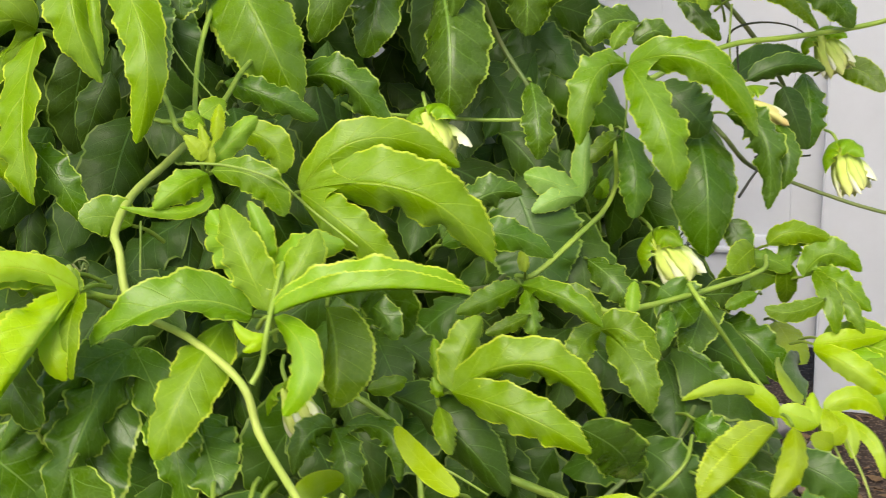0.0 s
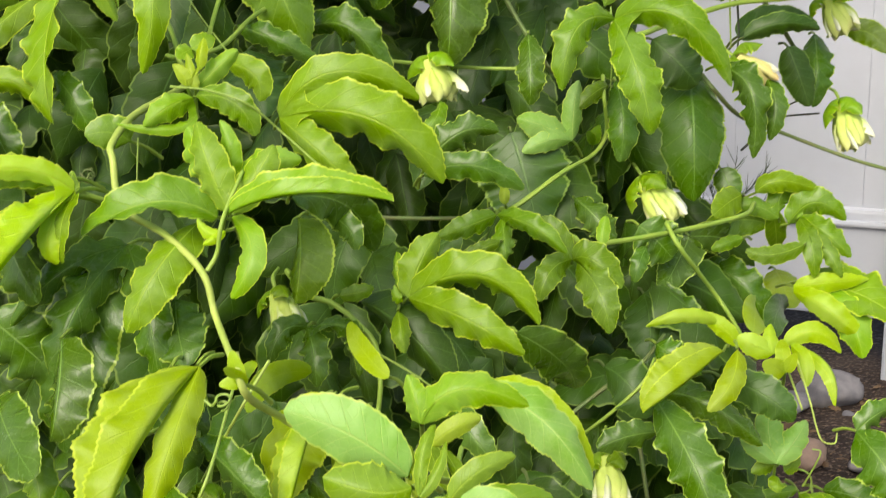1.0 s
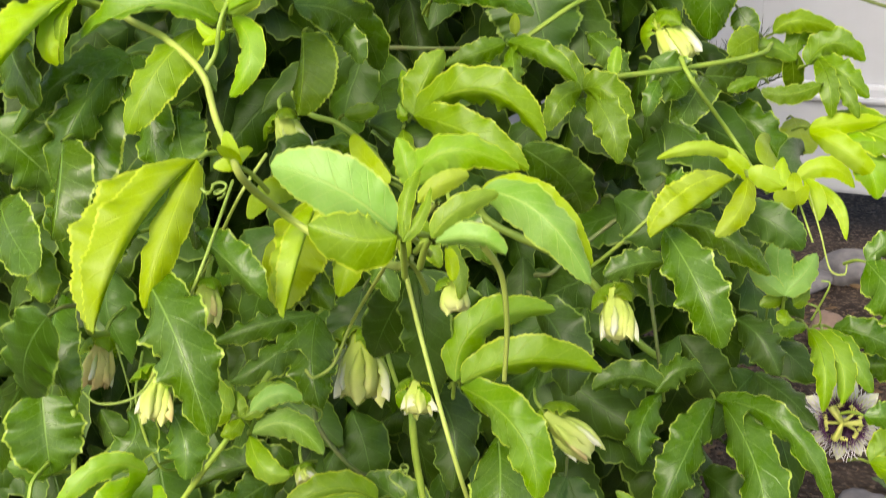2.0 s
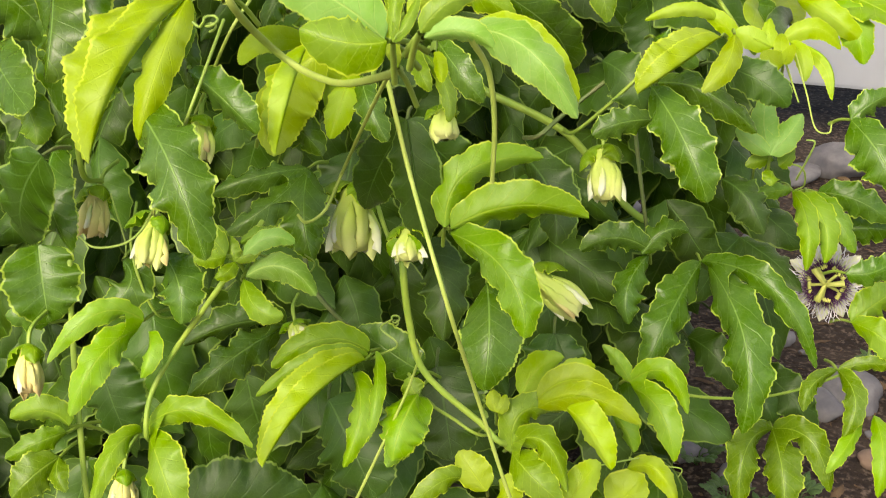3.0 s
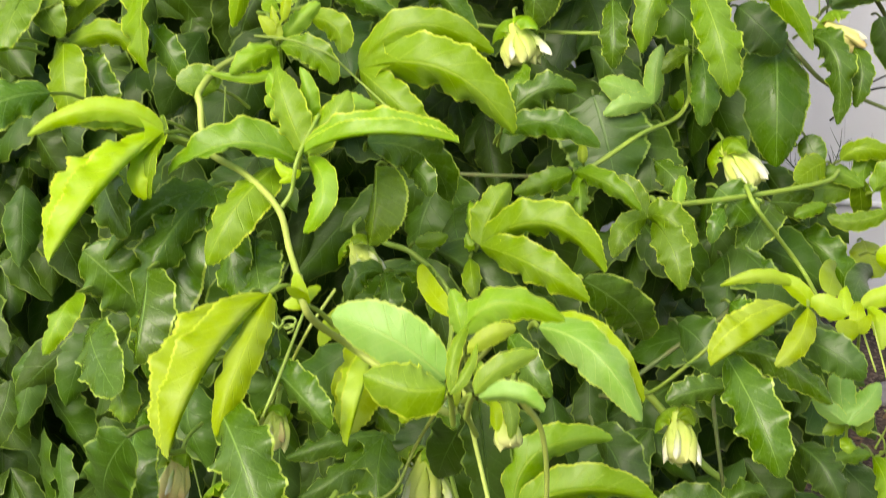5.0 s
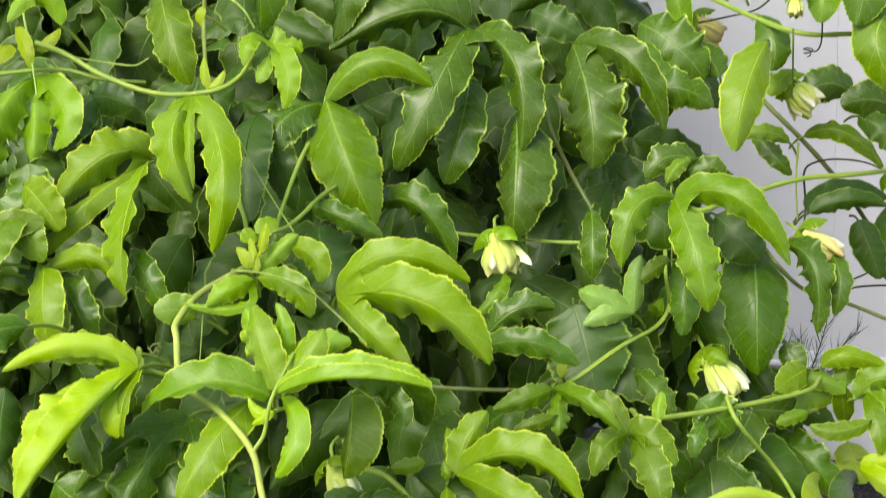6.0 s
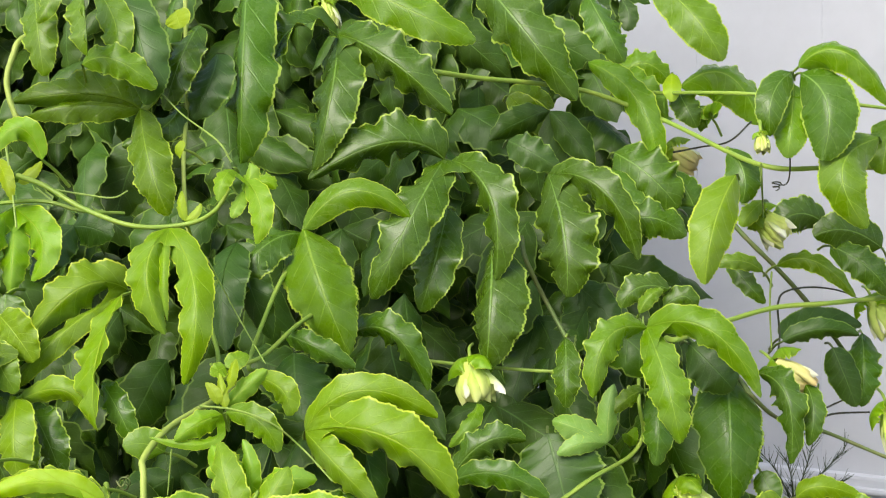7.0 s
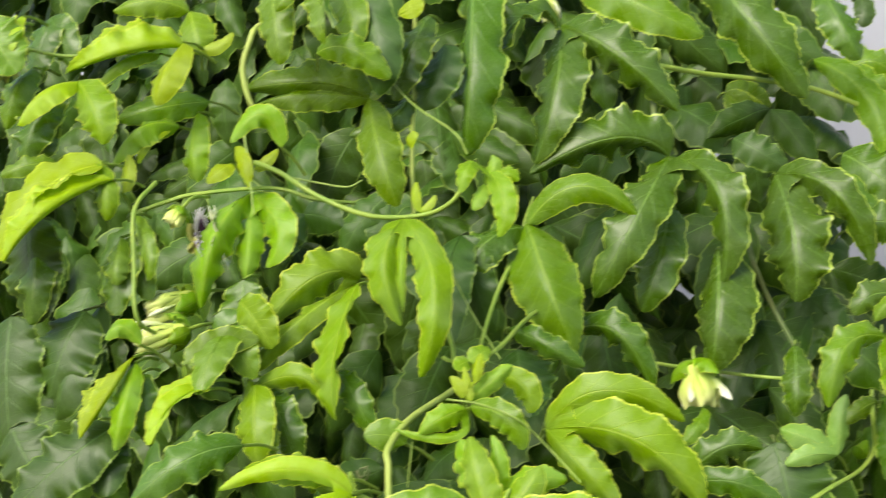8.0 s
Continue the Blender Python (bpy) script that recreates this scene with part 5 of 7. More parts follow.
leaf(pale_shoot, (-0.090, 0.514, 0.668), [((-0.105, 0.453, 0.648), (-0.122, 0.430, 0.605), 0.0342, 18, -129), ((-0.092, 0.463, 0.646), (-0.101, 0.445, 0.612), 0.0112, 18, 41)], "yellow", wave=0.55)
leaf(pale_shoot, (-0.097, 0.530, 0.662), [((-0.094, 0.509, 0.652), (-0.094, 0.502, 0.637), 0.0075, 29, 18)], "mid", wave=1.10)
leaf(pale_shoot, (-0.035, 0.545, 0.633), [((-0.036, 0.506, 0.619), (-0.044, 0.491, 0.588), 0.0194, 18, -126)], "yellow", wave=0.55)
leaf(pale_shoot, (-0.118, 0.550, 0.653), [((-0.101, 0.525, 0.643), (-0.096, 0.514, 0.617), 0.0097, 34, 18)], "mature", wave=1.40)
leaf(pale_shoot, (-0.080, 0.587, 0.563), [((-0.058, 0.583, 0.571), (-0.040, 0.580, 0.554), 0.0143, 31, 18)], "mature", wave=1.40)
leaf(pale_shoot, (-0.192, 0.575, 0.660), [((-0.182, 0.541, 0.642), (-0.185, 0.529, 0.616), 0.0200, 62, 18)], "mature", wave=1.40)
leaf(pale_shoot, (-0.213, 0.590, 0.557), [((-0.205, 0.550, 0.539), (-0.190, 0.537, 0.507), 0.0165, 49, 18)], "mature", wave=1.40)
leaf(pale_shoot, (-0.218, 0.550, 0.610), [((-0.196, 0.527, 0.597), (-0.192, 0.519, 0.582), 0.0125, 18, 29)], "mid", wave=1.10)
leaf(pale_shoot, (-0.265, 0.616, 0.764), [((-0.288, 0.583, 0.762), (-0.323, 0.571, 0.734), 0.0157, 18, 18)], "mature", wave=1.40)
leaf(pale_shoot, (-0.181, 0.639, 0.683), [((-0.203, 0.613, 0.635), (-0.212, 0.606, 0.571), 0.0275, 10, -6)], "mature", wave=1.15)
leaf(pale_shoot, (-0.236, 0.616, 0.719), [((-0.224, 0.596, 0.703), (-0.206, 0.583, 0.679), 0.0195, 14, -38)], "mature", wave=1.38)
leaf(pale_shoot, (-0.254, 0.612, 0.660), [((-0.232, 0.612, 0.639), (-0.215, 0.620, 0.611), 0.0220, 4, 9)], "mature", wave=1.21)
leaf(pale_shoot, (-0.070, 0.662, 0.722), [((-0.042, 0.699, 0.706), (-0.032, 0.732, 0.665), 0.0160, 1, 20)], "mature", wave=1.40)
leaf(pale_shoot, (-0.137, 0.622, 0.668), [((-0.130, 0.600, 0.658), (-0.121, 0.582, 0.640), 0.0175, 3, 20)], "mature", wave=1.43)
leaf(pale_shoot, (-0.035, 0.587, 0.618), [((-0.061, 0.575, 0.596), (-0.067, 0.568, 0.558), 0.0235, 50, 14)], "yellow", wave=0.62)
leaf(pale_shoot, (-0.230, 0.565, 0.626), [((-0.210, 0.529, 0.623), (-0.181, 0.496, 0.610), 0.0170, -2, 13)], "mature", wave=1.18)
leaf(pale_shoot, (-0.002, 0.591, 0.631), [((-0.022, 0.617, 0.638), (-0.036, 0.652, 0.643), 0.0065, 11, -5)], "yellow", wave=0.37)
leaf(pale_shoot, (-0.069, 0.680, 0.597), [((-0.085, 0.638, 0.610), (-0.087, 0.587, 0.609), 0.0090, -10, 10)], "yellow", wave=0.34)
leaf(pale_shoot, (-0.176, 0.678, 0.755), [((-0.187, 0.673, 0.762), (-0.202, 0.669, 0.761), 0.0120, 1, 13)], "mid", wave=0.60)
leaf(pale_shoot, (-0.137, 0.699, 0.810), [((-0.131, 0.705, 0.814), (-0.126, 0.714, 0.816), 0.0070, 3, 5), ((-0.140, 0.694, 0.809), (-0.144, 0.689, 0.806), 0.0065, 10, -1)], "young", wave=0.76)
leaf(middle_shoot, (0.100, 0.967, 0.691), [((0.075, 0.958, 0.706), (0.054, 0.960, 0.712), 0.0142, 35, 18), ((0.102, 0.971, 0.720), (0.106, 0.985, 0.739), 0.0112, 46, 18), ((0.080, 0.953, 0.694), (0.059, 0.948, 0.685), 0.0101, 18, 31)], "pale", wave=0.60)
leaf(middle_shoot, (-0.009, 0.834, 0.698), [((0.018, 0.837, 0.725), (0.047, 0.850, 0.723), 0.0146, 39, 18)], "mature", wave=1.40)
leaf(middle_shoot, (-0.009, 0.833, 0.694), [((0.029, 0.826, 0.703), (0.066, 0.835, 0.682), 0.0118, 18, 18)], "mature", wave=1.40)
leaf(middle_shoot, (-0.008, 0.943, 0.730), [((-0.010, 0.921, 0.719), (-0.028, 0.914, 0.699), 0.0080, 34, 18)], "mid", wave=1.10)
leaf(middle_shoot, (-0.056, 0.721, 0.637), [((-0.042, 0.719, 0.640), (-0.032, 0.723, 0.643), 0.0064, 18, 18)], "mid", wave=1.10)
leaf(middle_shoot, (-0.005, 0.701, 0.642), [((0.003, 0.708, 0.665), (0.014, 0.722, 0.681), 0.0146, 51, 18), ((0.044, 0.688, 0.662), (0.082, 0.683, 0.630), 0.0176, 64, 18), ((0.036, 0.674, 0.637), (0.073, 0.669, 0.615), 0.0148, 39, 18)], "young", wave=0.90)
leaf(middle_shoot, (-0.010, 0.707, 0.641), [((-0.014, 0.712, 0.657), (-0.015, 0.722, 0.668), 0.0077, 18, 59), ((-0.014, 0.707, 0.641), (-0.016, 0.711, 0.648), 0.0049, 18, 35)], "young", wave=0.90)
leaf(middle_shoot, (-0.013, 0.704, 0.632), [((-0.009, 0.688, 0.624), (-0.006, 0.683, 0.610), 0.0082, 18, 51)], "young", wave=0.90)
leaf(middle_shoot, (-0.076, 0.706, 0.619), [((-0.090, 0.692, 0.621), (-0.099, 0.686, 0.599), 0.0104, 18, 27), ((-0.068, 0.685, 0.609), (-0.066, 0.678, 0.587), 0.0117, 18, 18), ((-0.042, 0.689, 0.622), (-0.037, 0.681, 0.594), 0.0090, 18, 43, (-0.069, 0.706, 0.620))], "mature", wave=1.40)
leaf(middle_shoot, (0.044, 0.848, 0.659), [((0.024, 0.832, 0.655), (-0.001, 0.830, 0.646), 0.0105, 18, 43), ((0.073, 0.827, 0.655), (0.098, 0.822, 0.635), 0.0104, 43, 18), ((0.051, 0.827, 0.643), (0.052, 0.822, 0.630), 0.0105, 18, 49, (0.048, 0.848, 0.657))], "mid", wave=1.10)
leaf(middle_shoot, (0.048, 0.824, 0.645), [((0.034, 0.814, 0.642), (0.018, 0.812, 0.637), 0.0060, 18, 18)], "mid", wave=1.10)
leaf(middle_shoot, (0.049, 0.875, 0.660), [((0.048, 0.877, 0.668), (0.048, 0.883, 0.675), 0.0046, 18, 18)], "yellow", wave=0.55)
leaf(middle_shoot, (0.101, 0.858, 0.620), [((0.118, 0.845, 0.623), (0.139, 0.839, 0.603), 0.0157, 18, 26), ((0.122, 0.824, 0.604), (0.129, 0.814, 0.575), 0.0146, 18, 18, (0.105, 0.858, 0.618)), ((0.085, 0.838, 0.617), (0.076, 0.830, 0.595), 0.0115, 28, 18), ((0.088, 0.863, 0.642), (0.076, 0.871, 0.649), 0.0092, 18, 18)], "mid", wave=1.10)
leaf(middle_shoot, (0.124, 0.865, 0.629), [((0.125, 0.869, 0.640), (0.127, 0.877, 0.650), 0.0059, 18, 28)], "young", wave=0.90)
leaf(middle_shoot, (-0.045, 0.622, 0.599), [((-0.034, 0.593, 0.585), (-0.035, 0.581, 0.565), 0.0107, 43, 18)], "yellow", wave=0.55)
leaf(middle_shoot, (-0.012, 0.576, 0.606), [((-0.004, 0.554, 0.595), (0.007, 0.546, 0.576), 0.0101, 18, 34)], "mature", wave=1.40)
leaf(middle_shoot, (-0.020, 0.587, 0.607), [((-0.021, 0.560, 0.597), (-0.027, 0.547, 0.577), 0.0102, 23, 18)], "yellow", wave=0.55)
leaf(middle_shoot, (0.036, 0.562, 0.630), [((0.050, 0.541, 0.619), (0.064, 0.536, 0.603), 0.0097, 34, 18)], "mature", wave=1.40)
leaf(middle_shoot, (0.068, 0.677, 0.627), [((0.096, 0.707, 0.595), (0.104, 0.749, 0.558), 0.0165, 5, 8)], "mature", wave=1.18)
leaf(side_shoot, (0.262, 1.039, 0.626), [((0.284, 1.035, 0.638), (0.321, 1.045, 0.624), 0.0116, 18, 30)], "young", wave=0.90)
leaf(side_shoot, (0.102, 0.955, 0.644), [((0.121, 0.932, 0.632), (0.134, 0.927, 0.612), 0.0144, 18, 27)], "mature", wave=1.40)
leaf(side_shoot, (0.161, 0.916, 0.613), [((0.155, 0.900, 0.606), (0.150, 0.895, 0.589), 0.0079, 18, 18)], "mature", wave=1.40)
leaf(side_shoot, (0.219, 1.063, 0.551), [((0.249, 1.030, 0.545), (0.278, 1.021, 0.507), 0.0192, 37, 18)], "mature", wave=1.40)
leaf(side_shoot, (0.251, 1.022, 0.589), [((0.235, 1.013, 0.587), (0.222, 1.011, 0.581), 0.0069, 35, 18)], "mid", wave=1.10)
leaf(side_shoot, (0.300, 0.999, 0.590), [((0.271, 0.988, 0.584), (0.249, 0.990, 0.588), 0.0096, 40, 18)], "mid", wave=1.10)
leaf(side_shoot, (0.292, 1.036, 0.598), [((0.314, 1.035, 0.618), (0.341, 1.035, 0.601), 0.0149, 40, 18), ((0.319, 1.015, 0.597), (0.342, 1.008, 0.575), 0.0123, 33, 18, (0.301, 1.038, 0.602))], "mid", wave=1.10)
leaf(side_shoot, (0.300, 1.033, 0.604), [((0.306, 1.002, 0.591), (0.309, 0.992, 0.562), 0.0097, 18, 18), ((0.320, 1.001, 0.584), (0.332, 0.993, 0.561), 0.0088, 18, 18, (0.304, 1.032, 0.599))], "mid", wave=1.10)
leaf(side_shoot, (0.284, 1.043, 0.601), [((0.260, 1.041, 0.614), (0.239, 1.042, 0.608), 0.0100, 31, 18), ((0.287, 1.049, 0.623), (0.307, 1.059, 0.634), 0.0121, 37, 18, (0.284, 1.045, 0.606))], "mid", wave=1.10)
leaf(side_shoot, (0.292, 0.998, 0.552), [((0.318, 0.991, 0.557), (0.356, 0.997, 0.559), 0.0097, 18, 18), ((0.316, 0.967, 0.542), (0.348, 0.960, 0.514), 0.0124, 36, 18, (0.292, 0.996, 0.547))], "yellow", wave=0.55)
leaf(side_shoot, (0.166, 0.846, 0.555), [((0.175, 0.832, 0.553), (0.199, 0.828, 0.537), 0.0125, 18, 18)], "mature", wave=1.40)
leaf(side_shoot, (0.212, 0.799, 0.568), [((0.181, 0.761, 0.557), (0.152, 0.749, 0.540), 0.0252, 18, -126)], "yellow", wave=0.55)
leaf(side_shoot, (0.221, 0.792, 0.572), [((0.214, 0.761, 0.559), (0.197, 0.749, 0.542), 0.0104, 37, 18)], "yellow", wave=0.55)
leaf(side_shoot, (0.214, 0.867, 0.564), [((0.191, 0.859, 0.574), (0.158, 0.855, 0.566), 0.0064, 18, 18), ((0.217, 0.865, 0.563), (0.201, 0.873, 0.571), 0.0078, 18, 18, (0.231, 0.862, 0.547))], "yellow", wave=0.55)
leaf(side_shoot, (0.256, 0.850, 0.546), [((0.239, 0.849, 0.554), (0.228, 0.854, 0.559), 0.0095, 18, 18), ((0.253, 0.855, 0.556), (0.255, 0.866, 0.565), 0.0073, 18, 27)], "yellow", wave=0.55)
leaf(side_shoot, (0.268, 0.882, 0.542), [((0.293, 0.881, 0.553), (0.312, 0.878, 0.536), 0.0097, 18, 40), ((0.300, 0.856, 0.533), (0.303, 0.842, 0.506), 0.0105, 18, -120, (0.277, 0.883, 0.541)), ((0.282, 0.863, 0.533), (0.282, 0.854, 0.517), 0.0074, 34, 18, (0.273, 0.883, 0.542))], "yellow", wave=0.55)
leaf(side_shoot, (0.314, 1.006, 0.548), [((0.335, 0.968, 0.533), (0.345, 0.953, 0.502), 0.0170, 33, 18)], "young", wave=0.90)
leaf(side_shoot, (0.163, 0.783, 0.535), [((0.186, 0.731, 0.510), (0.202, 0.716, 0.471), 0.0200, 29, 18)], "mature", wave=1.40)
leaf(side_shoot, (0.168, 0.812, 0.529), [((0.203, 0.790, 0.529), (0.241, 0.785, 0.499), 0.0148, 18, 43)], "mature", wave=1.40)
leaf(side_shoot, (0.166, 0.785, 0.509), [((0.141, 0.771, 0.511), (0.120, 0.766, 0.503), 0.0122, 18, 28)], "mature", wave=1.40)
leaf(side_shoot, (0.263, 0.837, 0.536), [((0.262, 0.846, 0.548), (0.264, 0.861, 0.554), 0.0060, -12, 6), ((0.266, 0.835, 0.544), (0.270, 0.834, 0.553), 0.0050, -12, 6), ((0.255, 0.833, 0.541), (0.245, 0.831, 0.547), 0.0080, -4, -2)], "yellow", wave=0.36)
leaf(side_shoot, (0.306, 1.022, 0.547), [((0.344, 0.992, 0.548), (0.381, 0.958, 0.531), 0.0270, -50, 30)], "young", wave=1.28)
leaf(side_shoot, (0.296, 1.134, 0.524), [((0.298, 1.098, 0.521), (0.302, 1.059, 0.510), 0.0170, 2, 10)], "yellow", wave=0.39)
leaf(side_shoot, (0.241, 0.859, 0.560), [((0.249, 0.913, 0.559), (0.256, 0.972, 0.545), 0.0120, 16, -1)], "yellow", wave=0.37)
leaf(side_shoot, (0.279, 1.046, 0.608), [((0.283, 1.052, 0.587), (0.286, 1.064, 0.566), 0.0100, 2, -1)], "mid", wave=0.62)
leaf(side_shoot, (0.277, 1.055, 0.592), [((0.245, 1.040, 0.600), (0.214, 1.018, 0.589), 0.0155, 13, -3)], "mid", wave=0.75)
leaf(side_shoot, (0.249, 1.032, 0.626), [((0.236, 1.014, 0.624), (0.221, 0.996, 0.617), 0.0135, 2, 4)], "young", wave=0.68)
leaf(side_shoot, (0.231, 1.043, 0.648), [((0.237, 1.036, 0.637), (0.244, 1.031, 0.623), 0.0125, 6, -2)], "mature", wave=0.62)
leaf(side_shoot, (0.201, 0.997, 0.598), [((0.233, 1.025, 0.588), (0.248, 1.064, 0.567), 0.0150, 11, -5), ((0.191, 0.963, 0.589), (0.174, 0.934, 0.567), 0.0185, 12, -6)], "mature", wave=1.22)
leaf(side_shoot, (0.098, 1.029, 0.652), [((0.124, 1.054, 0.649), (0.144, 1.087, 0.638), 0.0150, -2, 13), ((0.088, 1.001, 0.650), (0.074, 0.972, 0.640), 0.0145, 9, 2)], "mature", wave=1.27)
leaf(side_shoot, (0.155, 0.934, 0.626), [((0.170, 0.932, 0.613), (0.183, 0.937, 0.596), 0.0210, 4, 15)], "mature", wave=1.34)
leaf(side_shoot, (0.117, 1.010, 0.677), [((0.119, 1.004, 0.686), (0.123, 1.002, 0.697), 0.0060, 12, 1), ((0.116, 0.997, 0.687), (0.112, 0.981, 0.695), 0.0040, 9, 4)], "young", wave=0.75)
leaf(near_shoot, (0.044, 0.351, 0.689), [((0.022, 0.350, 0.707), (-0.005, 0.356, 0.714), 0.0137, 18, 27)], "pale", wave=0.30)
leaf(near_shoot, (0.048, 0.334, 0.693), [((0.034, 0.328, 0.694), (0.015, 0.330, 0.699), 0.0132, 43, 18)], "young", wave=0.60)
leaf(near_shoot, (0.046, 0.382, 0.697), [((0.062, 0.384, 0.712), (0.090, 0.388, 0.703), 0.0091, 18, 41), ((0.043, 0.385, 0.707), (0.039, 0.392, 0.715), 0.0063, 18, 36)], "young", wave=0.90)
leaf(near_shoot, (0.052, 0.359, 0.698), [((0.063, 0.361, 0.706), (0.072, 0.366, 0.707), 0.0046, 31, 18)], "yellow", wave=0.55)
leaf(near_shoot, (0.056, 0.547, 0.641), [((0.090, 0.520, 0.637), (0.116, 0.509, 0.603), 0.0154, 18, 47)], "pale", wave=0.60)
leaf(near_shoot, (0.055, 0.555, 0.638), [((0.089, 0.535, 0.641), (0.116, 0.525, 0.607), 0.0088, 42, 18)], "yellow", wave=0.55)
leaf(near_shoot, (0.066, 0.301, 0.705), [((0.076, 0.304, 0.715), (0.089, 0.311, 0.718), 0.0051, 33, 18)], "young", wave=0.90)
leaf(near_shoot, (0.067, 0.302, 0.703), [((0.082, 0.299, 0.706), (0.092, 0.299, 0.700), 0.0057, 52, 18)], "pale", wave=0.60)
leaf(near_shoot, (0.066, 0.333, 0.689), [((0.069, 0.326, 0.686), (0.070, 0.323, 0.680), 0.0031, 35, 18)], "yellow", wave=0.55)
leaf(near_shoot, (0.053, 0.318, 0.697), [((0.054, 0.324, 0.712), (0.058, 0.334, 0.719), 0.0032, 18, 34), ((0.059, 0.322, 0.705), (0.062, 0.331, 0.714), 0.0026, 18, 37)], "young", wave=0.90)
leaf(near_shoot, (0.049, 0.349, 0.678), [((0.046, 0.352, 0.688), (0.043, 0.361, 0.698), 0.0035, 18, 27)], "yellow", wave=0.55)
leaf(near_shoot, (-0.106, 0.461, 0.623), [((-0.077, 0.420, 0.609), (-0.059, 0.403, 0.566), 0.0187, 18, 41)], "mature", wave=1.40)
leaf(near_shoot, (-0.092, 0.506, 0.630), [((-0.068, 0.485, 0.621), (-0.050, 0.480, 0.603), 0.0129, 47, 18)], "mature", wave=1.40)
leaf(near_shoot, (-0.125, 0.511, 0.628), [((-0.135, 0.495, 0.627), (-0.140, 0.487, 0.610), 0.0094, 18, 18)], "mature", wave=1.40)
leaf(near_shoot, (0.046, 0.448, 0.655), [((0.058, 0.427, 0.644), (0.059, 0.420, 0.631), 0.0046, 18, 33), ((0.045, 0.433, 0.651), (0.050, 0.429, 0.643), 0.0047, 26, 18, (0.038, 0.449, 0.660))], "young", wave=0.90)
leaf(near_shoot, (-0.051, 0.459, 0.682), [((-0.051, 0.451, 0.689), (-0.055, 0.444, 0.696), 0.0040, -11, 8), ((-0.053, 0.457, 0.690), (-0.055, 0.459, 0.699), 0.0040, 2, -4), ((-0.051, 0.469, 0.685), (-0.050, 0.480, 0.685), 0.0040, -11, 8), ((-0.056, 0.457, 0.683), (-0.062, 0.456, 0.682), 0.0035, 4, -6)], "yellow", wave=0.32)
leaf(flower_shoot, (0.311, 0.802, 0.504), [((0.327, 0.768, 0.489), (0.341, 0.758, 0.462), 0.0214, 29, 18), ((0.326, 0.806, 0.516), (0.346, 0.817, 0.521), 0.0114, 36, 18)], "mature", wave=1.40)
leaf(flower_shoot, (0.255, 0.811, 0.472), [((0.250, 0.823, 0.496), (0.256, 0.844, 0.513), 0.0127, 18, 42), ((0.270, 0.819, 0.488), (0.280, 0.834, 0.498), 0.0113, 18, 33), ((0.240, 0.812, 0.483), (0.229, 0.819, 0.491), 0.0081, 18, 37)], "pale", wave=0.60)
leaf(flower_shoot, (0.260, 0.830, 0.461), [((0.251, 0.824, 0.463), (0.238, 0.821, 0.459), 0.0074, 18, 34), ((0.271, 0.831, 0.462), (0.276, 0.839, 0.469), 0.0069, 27, 18, (0.264, 0.828, 0.457)), ((0.258, 0.819, 0.451), (0.259, 0.816, 0.445), 0.0074, 18, 18, (0.260, 0.826, 0.453))], "young", wave=0.90)
leaf(flower_shoot, (0.281, 0.859, 0.424), [((0.289, 0.820, 0.411), (0.288, 0.802, 0.379), 0.0107, 42, 18), ((0.303, 0.825, 0.409), (0.303, 0.810, 0.382), 0.0131, 52, 18, (0.288, 0.859, 0.422))], "young", wave=0.90)
leaf(flower_shoot, (0.293, 0.863, 0.420), [((0.312, 0.833, 0.412), (0.328, 0.822, 0.386), 0.0117, 18, 29), ((0.264, 0.854, 0.425), (0.246, 0.851, 0.421), 0.0077, 34, 18, (0.281, 0.863, 0.423))], "mid", wave=1.10)
leaf(flower_shoot, (0.166, 0.818, 0.387), [((0.139, 0.812, 0.400), (0.111, 0.807, 0.390), 0.0142, 18, 46), ((0.179, 0.823, 0.402), (0.198, 0.830, 0.398), 0.0133, 18, 42, (0.160, 0.816, 0.384))], "mature", wave=1.40)
leaf(flower_shoot, (0.209, 0.835, 0.370), [((0.182, 0.774, 0.350), (0.162, 0.751, 0.307), 0.0195, 18, 30), ((0.240, 0.756, 0.336), (0.238, 0.727, 0.274), 0.0228, 47, 18, (0.215, 0.835, 0.368)), ((0.262, 0.791, 0.368), (0.297, 0.770, 0.309), 0.0130, 28, 18)], "mature", wave=1.40)
leaf(flower_shoot, (0.166, 0.830, 0.377), [((0.149, 0.794, 0.364), (0.151, 0.782, 0.338), 0.0165, 47, 18)], "mature", wave=1.40)
leaf(flower_shoot, (0.272, 0.801, 0.233), [((0.247, 0.762, 0.237), (0.242, 0.739, 0.195), 0.0162, 33, 18), ((0.276, 0.759, 0.222), (0.278, 0.741, 0.190), 0.0191, 44, 18), ((0.300, 0.776, 0.238), (0.315, 0.759, 0.201), 0.0139, 18, 23)], "mid", wave=1.10)
leaf(flower_shoot, (0.340, 0.785, 0.259), [((0.323, 0.752, 0.250), (0.307, 0.740, 0.232), 0.0075, 34, 18), ((0.350, 0.747, 0.249), (0.346, 0.730, 0.218), 0.0097, 40, 18, (0.349, 0.787, 0.258))], "young", wave=0.90)
leaf(flower_shoot, (0.321, 0.808, 0.287), [((0.331, 0.776, 0.277), (0.321, 0.760, 0.251), 0.0108, 45, 18), ((0.298, 0.784, 0.286), (0.291, 0.773, 0.268), 0.0081, 38, 18), ((0.349, 0.806, 0.295), (0.371, 0.808, 0.286), 0.0067, 18, 18)], "mid", wave=1.10)
